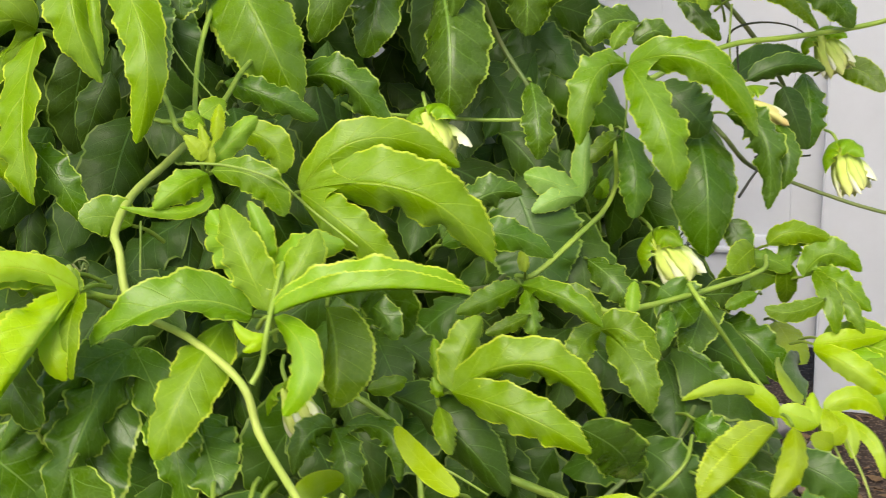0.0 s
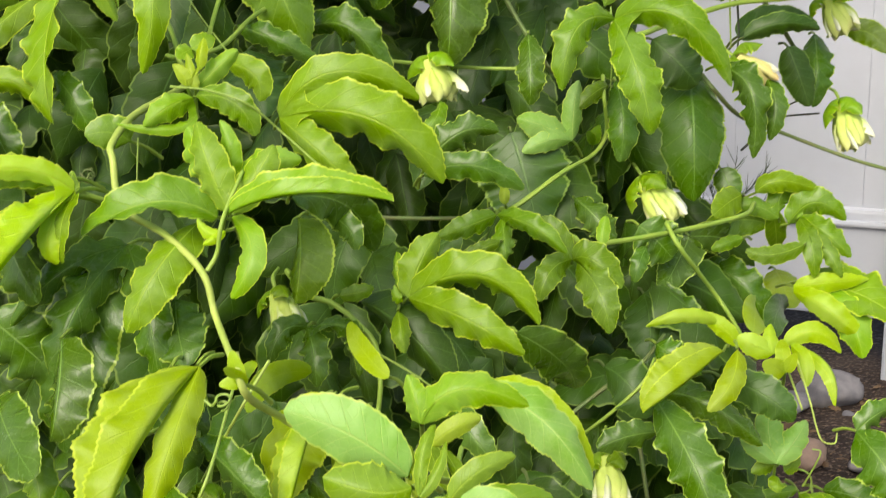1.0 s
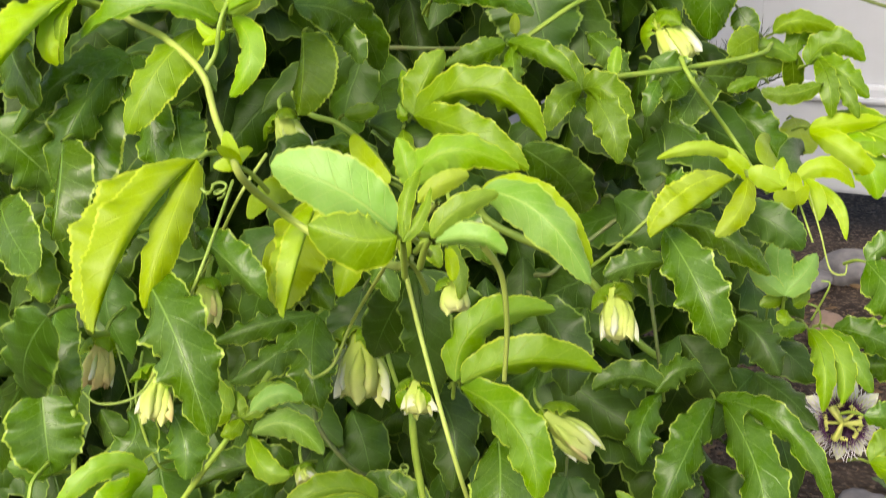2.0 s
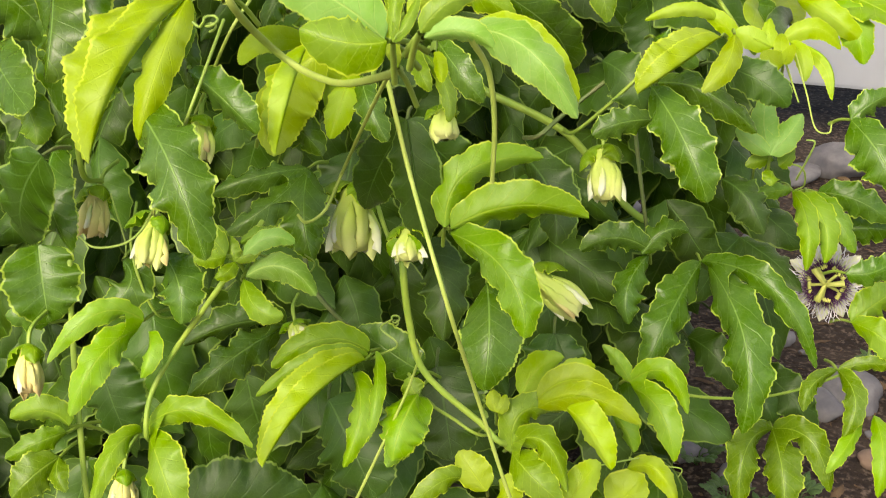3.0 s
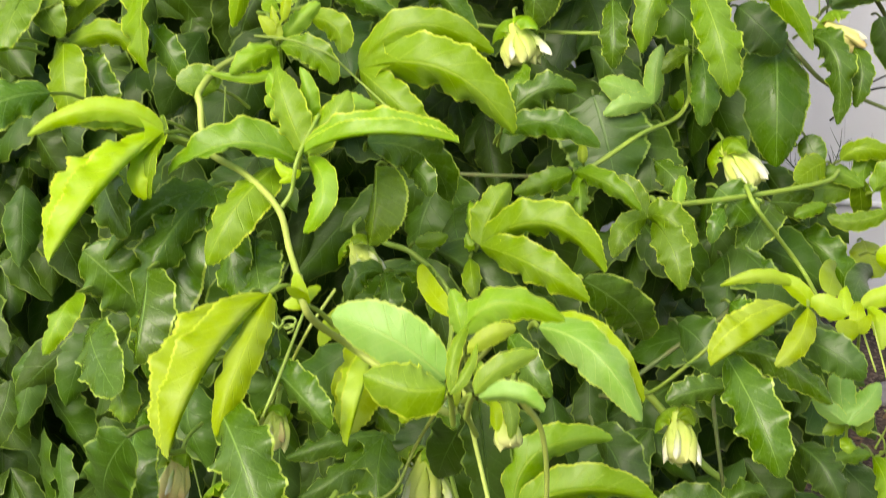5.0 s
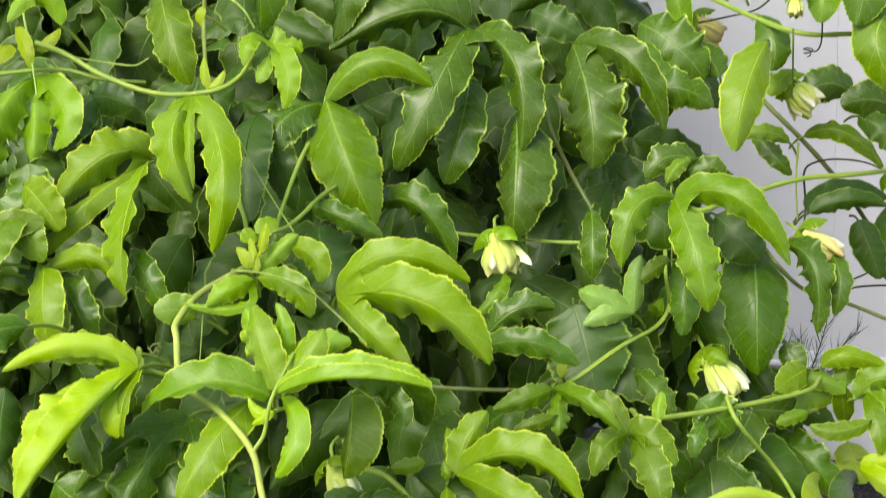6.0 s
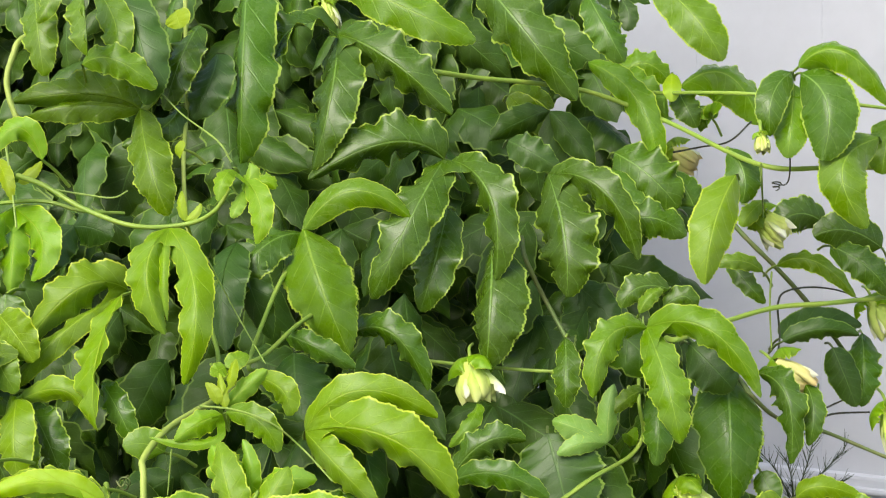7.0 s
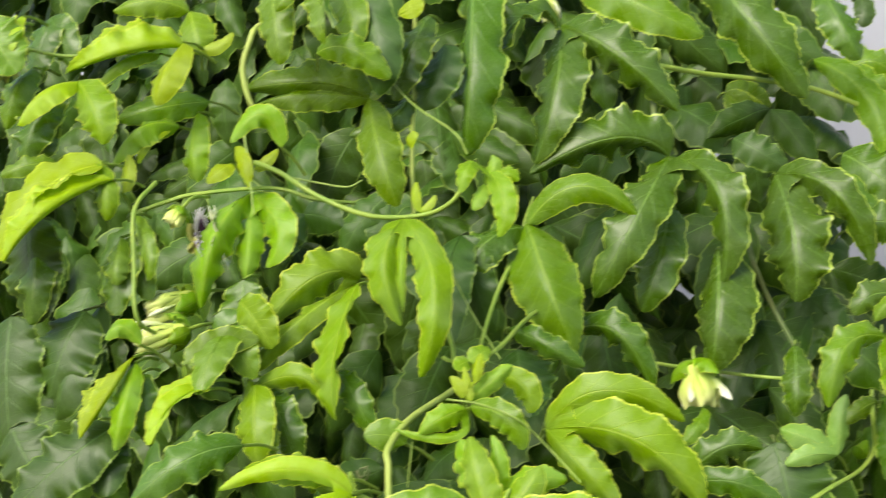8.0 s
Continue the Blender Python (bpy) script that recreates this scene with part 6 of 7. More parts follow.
leaf(flower_shoot, (0.333, 0.834, 0.318), [((0.355, 0.841, 0.334), (0.374, 0.855, 0.340), 0.0165, 33, 18), ((0.357, 0.812, 0.313), (0.371, 0.804, 0.292), 0.0143, 23, 18)], "young", wave=0.90)
leaf(flower_shoot, (0.306, 0.890, 0.410), [((0.335, 0.875, 0.410), (0.365, 0.873, 0.391), 0.0146, 18, 18)], "mature", wave=1.40)
leaf(flower_shoot, (0.318, 0.888, 0.374), [((0.349, 0.886, 0.380), (0.376, 0.891, 0.373), 0.0149, 18, 34)], "mature", wave=1.40)
leaf(flower_shoot, (0.318, 0.799, 0.379), [((0.339, 0.798, 0.381), (0.361, 0.811, 0.390), 0.0120, 18, 18)], "mature", wave=1.40)
leaf(low_shoot, (0.005, 0.617, 0.366), [((-0.002, 0.588, 0.360), (-0.008, 0.576, 0.338), 0.0190, 36, 18)], "young", wave=0.90)
leaf(low_shoot, (0.032, 0.589, 0.504), [((0.047, 0.602, 0.537), (0.092, 0.621, 0.539), 0.0143, 39, 18)], "young", wave=0.90)
leaf(low_shoot, (0.036, 0.588, 0.504), [((0.078, 0.588, 0.520), (0.121, 0.596, 0.509), 0.0166, 64, 18)], "young", wave=0.90)
leaf(low_shoot, (0.035, 0.592, 0.499), [((0.073, 0.555, 0.490), (0.085, 0.538, 0.455), 0.0163, 32, 18)], "mid", wave=1.10)
leaf(low_shoot, (0.151, 0.696, 0.335), [((0.177, 0.689, 0.348), (0.193, 0.678, 0.320), 0.0099, 18, 18), ((0.173, 0.665, 0.328), (0.183, 0.650, 0.297), 0.0136, 30, 18, (0.153, 0.695, 0.331)), ((0.142, 0.701, 0.349), (0.130, 0.709, 0.358), 0.0070, 18, 39)], "young", wave=0.90)
leaf(low_shoot, (-0.032, 0.626, 0.387), [((-0.061, 0.574, 0.383), (-0.090, 0.551, 0.346), 0.0234, 18, -128)], "yellow", wave=0.55)
leaf(low_shoot, (-0.031, 0.637, 0.388), [((-0.061, 0.624, 0.403), (-0.096, 0.614, 0.385), 0.0122, 27, 18)], "young", wave=0.90)
leaf(low_shoot, (-0.031, 0.634, 0.383), [((-0.061, 0.612, 0.396), (-0.104, 0.597, 0.372), 0.0073, 18, 18)], "young", wave=0.90)
leaf(low_shoot, (-0.042, 0.628, 0.375), [((-0.031, 0.591, 0.366), (-0.041, 0.572, 0.334), 0.0119, 37, 18), ((-0.020, 0.599, 0.379), (-0.026, 0.582, 0.348), 0.0064, 39, 18, (-0.027, 0.637, 0.388))], "young", wave=0.90)
leaf(low_shoot, (0.004, 0.621, 0.362), [((0.001, 0.591, 0.357), (-0.012, 0.576, 0.333), 0.0147, 39, 18)], "mid", wave=1.10)
leaf(low_shoot, (0.004, 0.621, 0.362), [((0.000, 0.623, 0.367), (-0.003, 0.628, 0.373), 0.0094, 18, 18)], "young", wave=0.90)
leaf(low_shoot, (0.054, 0.622, 0.450), [((0.059, 0.581, 0.434), (0.056, 0.566, 0.401), 0.0233, 27, 18)], "mature", wave=0.40)
leaf(low_shoot, (0.075, 0.637, 0.355), [((0.086, 0.645, 0.373), (0.104, 0.656, 0.377), 0.0140, 18, 36), ((0.110, 0.647, 0.373), (0.126, 0.653, 0.371), 0.0082, 18, 40, (0.090, 0.641, 0.358))], "yellow", wave=0.55)
leaf(low_shoot, (0.087, 0.630, 0.358), [((0.114, 0.632, 0.373), (0.140, 0.631, 0.356), 0.0118, 49, 18), ((0.122, 0.622, 0.365), (0.158, 0.621, 0.345), 0.0117, 18, 31, (0.087, 0.628, 0.352))], "yellow", wave=0.55)
leaf(low_shoot, (0.098, 0.636, 0.352), [((0.120, 0.610, 0.351), (0.138, 0.598, 0.323), 0.0156, 56, 18)], "yellow", wave=0.55)
leaf(low_shoot, (0.070, 0.613, 0.324), [((0.076, 0.623, 0.350), (0.105, 0.634, 0.347), 0.0139, 36, 18), ((0.093, 0.603, 0.340), (0.109, 0.590, 0.309), 0.0128, 18, 51, (0.068, 0.615, 0.328)), ((0.084, 0.592, 0.320), (0.106, 0.586, 0.302), 0.0156, 18, 34)], "young", wave=0.90)
leaf(low_shoot, (0.053, 0.600, 0.300), [((0.042, 0.604, 0.314), (0.032, 0.614, 0.323), 0.0131, 18, 18), ((0.067, 0.593, 0.305), (0.070, 0.588, 0.294), 0.0130, 23, 18, (0.061, 0.604, 0.307))], "yellow", wave=0.55)
leaf(low_shoot, (0.037, 0.608, 0.303), [((0.023, 0.594, 0.311), (-0.000, 0.584, 0.294), 0.0094, 18, 18)], "young", wave=0.90)
leaf(low_shoot, (0.059, 0.618, 0.353), [((0.057, 0.621, 0.360), (0.056, 0.627, 0.366), 0.0069, 18, 26), ((0.063, 0.620, 0.358), (0.065, 0.626, 0.363), 0.0053, 18, 18)], "yellow", wave=0.55)
leaf(low_shoot, (0.117, 0.676, 0.334), [((0.142, 0.653, 0.330), (0.154, 0.643, 0.308), 0.0135, 62, 18)], "young", wave=0.90)
leaf(low_shoot, (0.108, 0.605, 0.285), [((0.119, 0.613, 0.303), (0.131, 0.626, 0.310), 0.0119, 18, 18)], "yellow", wave=0.55)
leaf(low_shoot, (0.147, 0.638, 0.263), [((0.151, 0.641, 0.273), (0.160, 0.638, 0.263), 0.0196, 36, 18), ((0.170, 0.640, 0.296), (0.185, 0.631, 0.274), 0.0097, 18, 45, (0.150, 0.651, 0.289))], "yellow", wave=0.55)
leaf(low_shoot, (0.003, 0.646, 0.367), [((-0.019, 0.649, 0.381), (-0.044, 0.659, 0.393), 0.0190, 5, 18)], "mature", wave=1.33)
leaf(low_shoot, (0.003, 0.608, 0.484), [((-0.003, 0.607, 0.480), (-0.008, 0.609, 0.475), 0.0075, -8, 0), ((0.008, 0.604, 0.485), (0.015, 0.601, 0.487), 0.0075, -2, -6)], "young", wave=0.62)
leaf(left_shoot, (-0.094, 0.539, 0.505), [((-0.106, 0.542, 0.518), (-0.120, 0.546, 0.522), 0.0088, 29, 18), ((-0.103, 0.534, 0.505), (-0.113, 0.534, 0.505), 0.0063, 32, 18)], "young", wave=0.90)
leaf(left_shoot, (-0.085, 0.544, 0.489), [((-0.060, 0.540, 0.498), (-0.040, 0.536, 0.481), 0.0120, 18, 52)], "pale", wave=0.60)
leaf(left_shoot, (-0.086, 0.543, 0.488), [((-0.074, 0.525, 0.477), (-0.058, 0.525, 0.473), 0.0088, 18, 29)], "young", wave=0.90)
leaf(left_shoot, (-0.085, 0.544, 0.503), [((-0.069, 0.547, 0.514), (-0.054, 0.550, 0.509), 0.0071, 18, 40)], "pale", wave=0.60)
leaf(left_shoot, (-0.090, 0.542, 0.500), [((-0.093, 0.533, 0.497), (-0.100, 0.531, 0.494), 0.0056, 18, 18), ((-0.092, 0.544, 0.507), (-0.095, 0.551, 0.513), 0.0057, 18, 18), ((-0.080, 0.545, 0.505), (-0.078, 0.550, 0.510), 0.0050, 18, 35)], "young", wave=0.90)
leaf(left_shoot, (-0.072, 0.668, 0.512), [((-0.102, 0.647, 0.514), (-0.136, 0.640, 0.503), 0.0119, 62, 18), ((-0.092, 0.633, 0.499), (-0.123, 0.622, 0.482), 0.0142, 51, 18), ((-0.068, 0.630, 0.493), (-0.061, 0.618, 0.465), 0.0180, 18, 42)], "mature", wave=1.40)
leaf(left_shoot, (-0.097, 0.549, 0.504), [((-0.109, 0.549, 0.512), (-0.123, 0.555, 0.519), 0.0089, 18, 29), ((-0.100, 0.552, 0.510), (-0.103, 0.558, 0.517), 0.0050, 18, 18)], "young", wave=0.90)
leaf(left_shoot, (-0.090, 0.555, 0.506), [((-0.073, 0.554, 0.513), (-0.056, 0.555, 0.504), 0.0064, 18, 42)], "mid", wave=1.10)
leaf(left_shoot, (-0.160, 0.559, 0.449), [((-0.183, 0.541, 0.462), (-0.213, 0.525, 0.435), 0.0085, 18, 18), ((-0.177, 0.522, 0.442), (-0.193, 0.503, 0.411), 0.0124, 18, 26, (-0.164, 0.556, 0.443)), ((-0.151, 0.539, 0.437), (-0.156, 0.531, 0.423), 0.0085, 42, 18, (-0.157, 0.557, 0.442))], "young", wave=0.90)
leaf(left_shoot, (-0.158, 0.537, 0.383), [((-0.126, 0.533, 0.399), (-0.088, 0.530, 0.375), 0.0105, 18, 32), ((-0.141, 0.506, 0.373), (-0.128, 0.493, 0.346), 0.0162, 18, 27, (-0.158, 0.535, 0.378)), ((-0.172, 0.506, 0.383), (-0.183, 0.488, 0.352), 0.0092, 37, 18, (-0.162, 0.535, 0.380))], "young", wave=0.90)
leaf(left_shoot, (-0.214, 0.541, 0.379), [((-0.228, 0.539, 0.391), (-0.252, 0.537, 0.386), 0.0111, 18, 35)], "young", wave=0.90)
leaf(left_shoot, (-0.214, 0.536, 0.377), [((-0.226, 0.521, 0.379), (-0.248, 0.514, 0.370), 0.0095, 29, 18)], "mid", wave=1.10)
leaf(left_shoot, (-0.216, 0.524, 0.366), [((-0.226, 0.505, 0.364), (-0.239, 0.497, 0.352), 0.0150, 18, 36), ((-0.213, 0.511, 0.362), (-0.206, 0.506, 0.352), 0.0079, 18, 40)], "mid", wave=1.10)
leaf(left_shoot, (-0.229, 0.569, 0.440), [((-0.242, 0.565, 0.445), (-0.257, 0.566, 0.446), 0.0096, 18, 18)], "mature", wave=1.40)
leaf(left_shoot, (-0.176, 0.578, 0.482), [((-0.166, 0.559, 0.474), (-0.183, 0.549, 0.458), 0.0156, 18, 25)], "mature", wave=1.40)
leaf(left_shoot, (-0.148, 0.577, 0.486), [((-0.132, 0.554, 0.478), (-0.130, 0.544, 0.455), 0.0169, 18, 34)], "mature", wave=1.40)
leaf(left_shoot, (-0.108, 0.704, 0.370), [((-0.139, 0.686, 0.381), (-0.182, 0.677, 0.365), 0.0177, 18, 62), ((-0.139, 0.664, 0.364), (-0.173, 0.649, 0.338), 0.0174, 44, 18, (-0.112, 0.703, 0.368))], "mature", wave=1.40)
leaf(left_shoot, (-0.237, 0.589, 0.487), [((-0.232, 0.575, 0.466), (-0.229, 0.569, 0.440), 0.0250, -40, 16)], "mature", wave=1.18)
stem(crown_shoot, [(-0.057, 1.058, 1.015), (-0.025, 1.098, 1.009), (0.024, 1.139, 1.003), (0.077, 1.161, 0.992), (0.148, 1.162, 0.962), (0.229, 1.036, 0.925), (0.286, 1.037, 0.920), (0.355, 1.066, 0.918), (0.434, 1.113, 0.912)], 0.0052, material=STEM)
stem(fence_shoot, [(0.148, 1.168, 0.990), (0.236, 1.084, 0.985), (0.359, 1.094, 0.967)], 0.0037, material=STEM)
stem(fence_shoot, [(0.160, 1.028, 0.771), (0.194, 1.078, 0.776), (0.247, 1.113, 0.786), (0.299, 1.129, 0.788), (0.369, 1.157, 0.792), (0.417, 1.146, 0.806), (0.450, 1.139, 0.826)], 0.0053, material=STEM)
stem(fence_shoot, [(0.223, 1.033, 0.720), (0.249, 1.065, 0.691), (0.296, 1.147, 0.659), (0.366, 1.130, 0.634), (0.426, 1.127, 0.618), (0.483, 1.117, 0.609)], 0.0042, material=STEM_OLD)
stem(fence_shoot, [(0.223, 1.184, 0.845), (0.261, 1.186, 0.805), (0.294, 1.195, 0.764), (0.324, 1.224, 0.719)], 0.0051, material=STEM_OLD)
stem(yellow_shoot, [(-0.339, 0.794, 0.940), (-0.317, 0.797, 0.931), (-0.284, 0.794, 0.913), (-0.243, 0.795, 0.899), (-0.206, 0.807, 0.899), (-0.181, 0.802, 0.909), (-0.168, 0.802, 0.926)], 0.0043, material=STEM, loose=0)
stem(high_shoot, [(-0.256, 0.951, 1.097), (-0.254, 0.934, 0.994), (-0.242, 0.891, 0.937), (-0.236, 0.882, 0.877)], 0.0043, material=STEM_PALE)
stem(high_shoot, [(-0.168, 0.917, 0.843), (-0.171, 0.877, 0.816), (-0.163, 0.812, 0.789)], 0.0042, material=STEM)
stem(pale_shoot, [(-0.140, 0.858, 0.810), (-0.146, 0.791, 0.798), (-0.168, 0.766, 0.796)], 0.0039, material=STEM)
stem(middle_shoot, [(-0.065, 0.972, 0.762), (0.002, 0.992, 0.751), (0.058, 0.989, 0.749)], 0.0035, material=STEM)
stem(crown_shoot, [(0.026, 1.021, 0.844), (0.043, 1.035, 0.801), (0.076, 1.011, 0.751)], 0.0046, material=STEM_OLD)
stem(yellow_shoot, [(-0.369, 0.868, 1.049), (-0.370, 0.856, 1.037), (-0.373, 0.847, 1.012), (-0.362, 0.844, 0.980)], 0.0056, material=STEM_PALE)
stem(pale_shoot, [(-0.192, 0.803, 0.837), (-0.170, 0.767, 0.808), (-0.162, 0.750, 0.795)], 0.0038, material=STEM)
stem(crown_shoot, [(-0.064, 1.045, 0.970), (-0.058, 1.061, 0.949), (-0.053, 1.063, 0.933)], 0.0053, material=STEM_OLD)
tendril(fence_shoot, [(0.132, 0.971, 0.801), (0.133, 0.965, 0.763), (0.132, 0.976, 0.731)], 0.0017, 0, 0.003, TENDRIL)
stem(middle_shoot, [(0.057, 0.881, 0.657), (0.092, 0.917, 0.675), (0.118, 0.985, 0.675), (0.129, 1.000, 0.691), (0.127, 0.983, 0.722)], 0.0043, material=STEM)
stem(high_shoot, [(-0.168, 0.970, 0.841), (-0.170, 0.984, 0.865), (-0.170, 0.986, 0.879)], 0.0030, material=STEM)
stem(yellow_shoot, [(-0.420, 0.748, 0.902), (-0.398, 0.764, 0.911), (-0.379, 0.776, 0.916), (-0.329, 0.805, 0.919), (-0.295, 0.812, 0.910)], 0.0039, material=STEM)
stem(yellow_shoot, [(-0.400, 0.717, 0.908), (-0.393, 0.702, 0.872), (-0.384, 0.688, 0.833)], 0.0037, material=STEM)
stem(yellow_shoot, [(-0.526, 0.752, 1.034), (-0.491, 0.768, 1.025), (-0.464, 0.782, 1.027)], 0.0031, material=STEM)
stem(pale_shoot, [(-0.172, 0.760, 0.772), (-0.177, 0.690, 0.769), (-0.178, 0.651, 0.759), (-0.174, 0.640, 0.751), (-0.167, 0.628, 0.725), (-0.134, 0.606, 0.714), (-0.106, 0.583, 0.698), (-0.097, 0.572, 0.675), (-0.073, 0.523, 0.663)], 0.0050, material=STEM_PALE, loose=1)
stem(pale_shoot, [(-0.190, 0.626, 0.735), (-0.174, 0.645, 0.724)], 0.0035, material=STEM)
stem(pale_shoot, [(-0.099, 0.570, 0.703), (-0.094, 0.575, 0.712), (-0.090, 0.579, 0.731)], 0.0029, material=STEM, loose=2)
stem(middle_shoot, [(-0.081, 0.725, 0.637), (-0.061, 0.724, 0.630), (-0.039, 0.708, 0.619), (-0.028, 0.700, 0.606), (-0.025, 0.689, 0.582), (-0.024, 0.659, 0.566)], 0.0042, material=STEM)
stem(middle_shoot, [(-0.059, 0.863, 0.654), (0.016, 0.873, 0.650)], 0.0036, material=STEM_OLD)
stem(side_shoot, [(0.117, 0.893, 0.622), (0.188, 0.945, 0.618), (0.246, 0.996, 0.617)], 0.0047, material=STEM)
stem(side_shoot, [(0.188, 0.917, 0.611), (0.226, 0.945, 0.553), (0.241, 0.857, 0.542)], 0.0041, material=STEM)
stem(side_shoot, [(0.078, 0.822, 0.483), (0.099, 0.840, 0.497), (0.144, 0.853, 0.530), (0.157, 0.856, 0.537)], 0.0040, material=STEM_OLD)
stem(low_shoot, [(0.006, 0.562, 0.607), (0.018, 0.553, 0.552), (0.042, 0.510, 0.494), (0.056, 0.538, 0.410), (0.076, 0.540, 0.333)], 0.0030, material=STEM_PALE, loose=2)
stem(low_shoot, [(-0.002, 0.625, 0.464), (0.001, 0.621, 0.420), (0.011, 0.617, 0.383), (0.049, 0.615, 0.345), (0.063, 0.614, 0.331)], 0.0054, material=STEM)
stem(low_shoot, [(-0.026, 0.670, 0.489), (-0.008, 0.629, 0.470)], 0.0034, material=STEM)
stem(pale_shoot, [(-0.169, 0.535, 0.614), (-0.177, 0.541, 0.558)], 0.0042, material=STEM)
stem(left_shoot, [(-0.217, 0.593, 0.482), (-0.217, 0.576, 0.437), (-0.213, 0.557, 0.388), (-0.207, 0.535, 0.324)], 0.0048, material=STEM)
stem(left_shoot, [(-0.098, 0.561, 0.487), (-0.106, 0.555, 0.476), (-0.139, 0.551, 0.432), (-0.154, 0.538, 0.406), (-0.157, 0.529, 0.382)], 0.0039, material=STEM)
stem(left_shoot, [(-0.165, 0.568, 0.494), (-0.153, 0.561, 0.455)], 0.0021, material=STEM)
stem(low_shoot, [(0.028, 0.880, 0.502), (0.098, 0.873, 0.466), (0.152, 0.863, 0.402), (0.199, 0.870, 0.379)], 0.0070, material=STEM)
stem(side_shoot, [(0.109, 0.829, 0.486), (0.151, 0.819, 0.529)], 0.0035, material=STEM)
stem(flower_shoot, [(0.155, 0.863, 0.458), (0.160, 0.848, 0.424), (0.165, 0.847, 0.390)], 0.0037, material=STEM_OLD)
stem(left_shoot, [(-0.084, 0.701, 0.404), (-0.056, 0.695, 0.374)], 0.0038, material=STEM_OLD)
stem(low_shoot, [(-0.036, 0.565, 0.305), (-0.003, 0.601, 0.370)], 0.0023, material=STEM_PALE)
stem(low_shoot, [(0.004, 0.630, 0.358), (0.028, 0.628, 0.340), (0.047, 0.629, 0.327)], 0.0028, material=STEM)
stem(flower_shoot, [(0.199, 0.762, 0.286), (0.270, 0.803, 0.264), (0.343, 0.839, 0.273)], 0.0028, material=STEM)
stem(near_shoot, [(-0.055, 0.463, 0.696), (-0.049, 0.457, 0.677), (-0.045, 0.507, 0.642), (-0.027, 0.506, 0.629), (0.003, 0.454, 0.639), (0.043, 0.355, 0.673), (0.048, 0.361, 0.674)], 0.0042, material=STEM_PALE, loose=0)
stem(pale_shoot, [(-0.063, 0.494, 0.654), (-0.089, 0.511, 0.611), (-0.118, 0.500, 0.554)], 0.0018, material=STEM_PALE)
tendril(high_shoot, [(-0.174, 0.825, 0.945), (-0.186, 0.828, 0.962), (-0.236, 0.878, 0.984), (-0.268, 0.886, 1.014), (-0.279, 0.875, 1.020), (-0.284, 0.870, 1.018)], 0.0018, 0, 0.0036, TENDRIL)
tendril(pale_shoot, [(-0.190, 0.804, 0.874), (-0.166, 0.802, 0.828), (-0.134, 0.770, 0.798)], 0.0013, 0, 0.0034, TENDRIL)
tendril(yellow_shoot, [(-0.318, 0.807, 0.928), (-0.291, 0.810, 0.923), (-0.268, 0.811, 0.920), (-0.257, 0.815, 0.925)], 0.0018, 0, 0.0035, TENDRIL)
tendril(fence_shoot, [(0.255, 1.008, 0.939), (0.255, 1.014, 0.916), (0.252, 1.027, 0.907), (0.242, 1.014, 0.909)], 0.0014, 2, 0.0043, TENDRIL_DRY)
tendril(fence_shoot, [(0.252, 1.173, 0.776), (0.258, 1.173, 0.791), (0.282, 1.178, 0.796), (0.315, 1.192, 0.790), (0.345, 1.217, 0.772)], 0.0022, 0, 0.0045, TENDRIL_DRY)
tendril(fence_shoot, [(0.261, 1.145, 0.642), (0.290, 1.208, 0.649), (0.308, 1.224, 0.658), (0.345, 1.216, 0.663)], 0.0028, 0, 0.0045, TENDRIL_DRY)
tendril(fence_shoot, [(0.298, 1.246, 0.656), (0.327, 1.250, 0.669), (0.350, 1.252, 0.675)], 0.0023, 0, 0.0047, TENDRIL_DRY)
tendril(fence_shoot, [(0.231, 1.000, 0.927), (0.232, 1.011, 0.907), (0.236, 1.083, 0.874)], 0.0020, 0, 0.0039, TENDRIL)
tendril(fence_shoot, [(0.245, 1.123, 0.819), (0.243, 1.119, 0.788), (0.244, 1.109, 0.746)], 0.0021, 0, 0.0043, TENDRIL)
tendril(fence_shoot, [(0.250, 1.121, 0.785), (0.252, 1.121, 0.755), (0.247, 1.095, 0.738)], 0.0021, 0, 0.0043, TENDRIL_DRY)
tendril(fence_shoot, [(0.152, 1.209, 0.930), (0.180, 1.203, 0.935), (0.206, 1.101, 0.943), (0.226, 1.091, 0.961)], 0.0022, 0, 0.0044, TENDRIL_DRY)
tendril(fence_shoot, [(0.266, 1.088, 0.713), (0.277, 1.113, 0.703), (0.286, 1.127, 0.701), (0.287, 1.115, 0.713)], 0.0027, 0, 0.0042, TENDRIL)
tendril(pale_shoot, [(-0.208, 0.669, 0.737), (-0.204, 0.668, 0.733), (-0.203, 0.673, 0.736)], 0.0015, 2, 0.0048, STEM_OLD, (0.1, 1.0, 0.1))
tendril(yellow_shoot, [(-0.352, 0.802, 0.972), (-0.341, 0.789, 0.935), (-0.330, 0.773, 0.901)], 0.0022, 0, 0.0035, TENDRIL)
tendril(pale_shoot, [(-0.138, 0.652, 0.794), (-0.116, 0.659, 0.790), (-0.093, 0.664, 0.780), (-0.076, 0.675, 0.760), (-0.052, 0.659, 0.744)], 0.0017, 0, 0.0028, TENDRIL)
tendril(pale_shoot, [(-0.171, 0.679, 0.757), (-0.173, 0.673, 0.727)], 0.0014, 0, 0.0029, TENDRIL)
tendril(middle_shoot, [(-0.027, 0.691, 0.607), (-0.006, 0.688, 0.596), (0.014, 0.673, 0.589)], 0.0019, 0, 0.0030, TENDRIL)
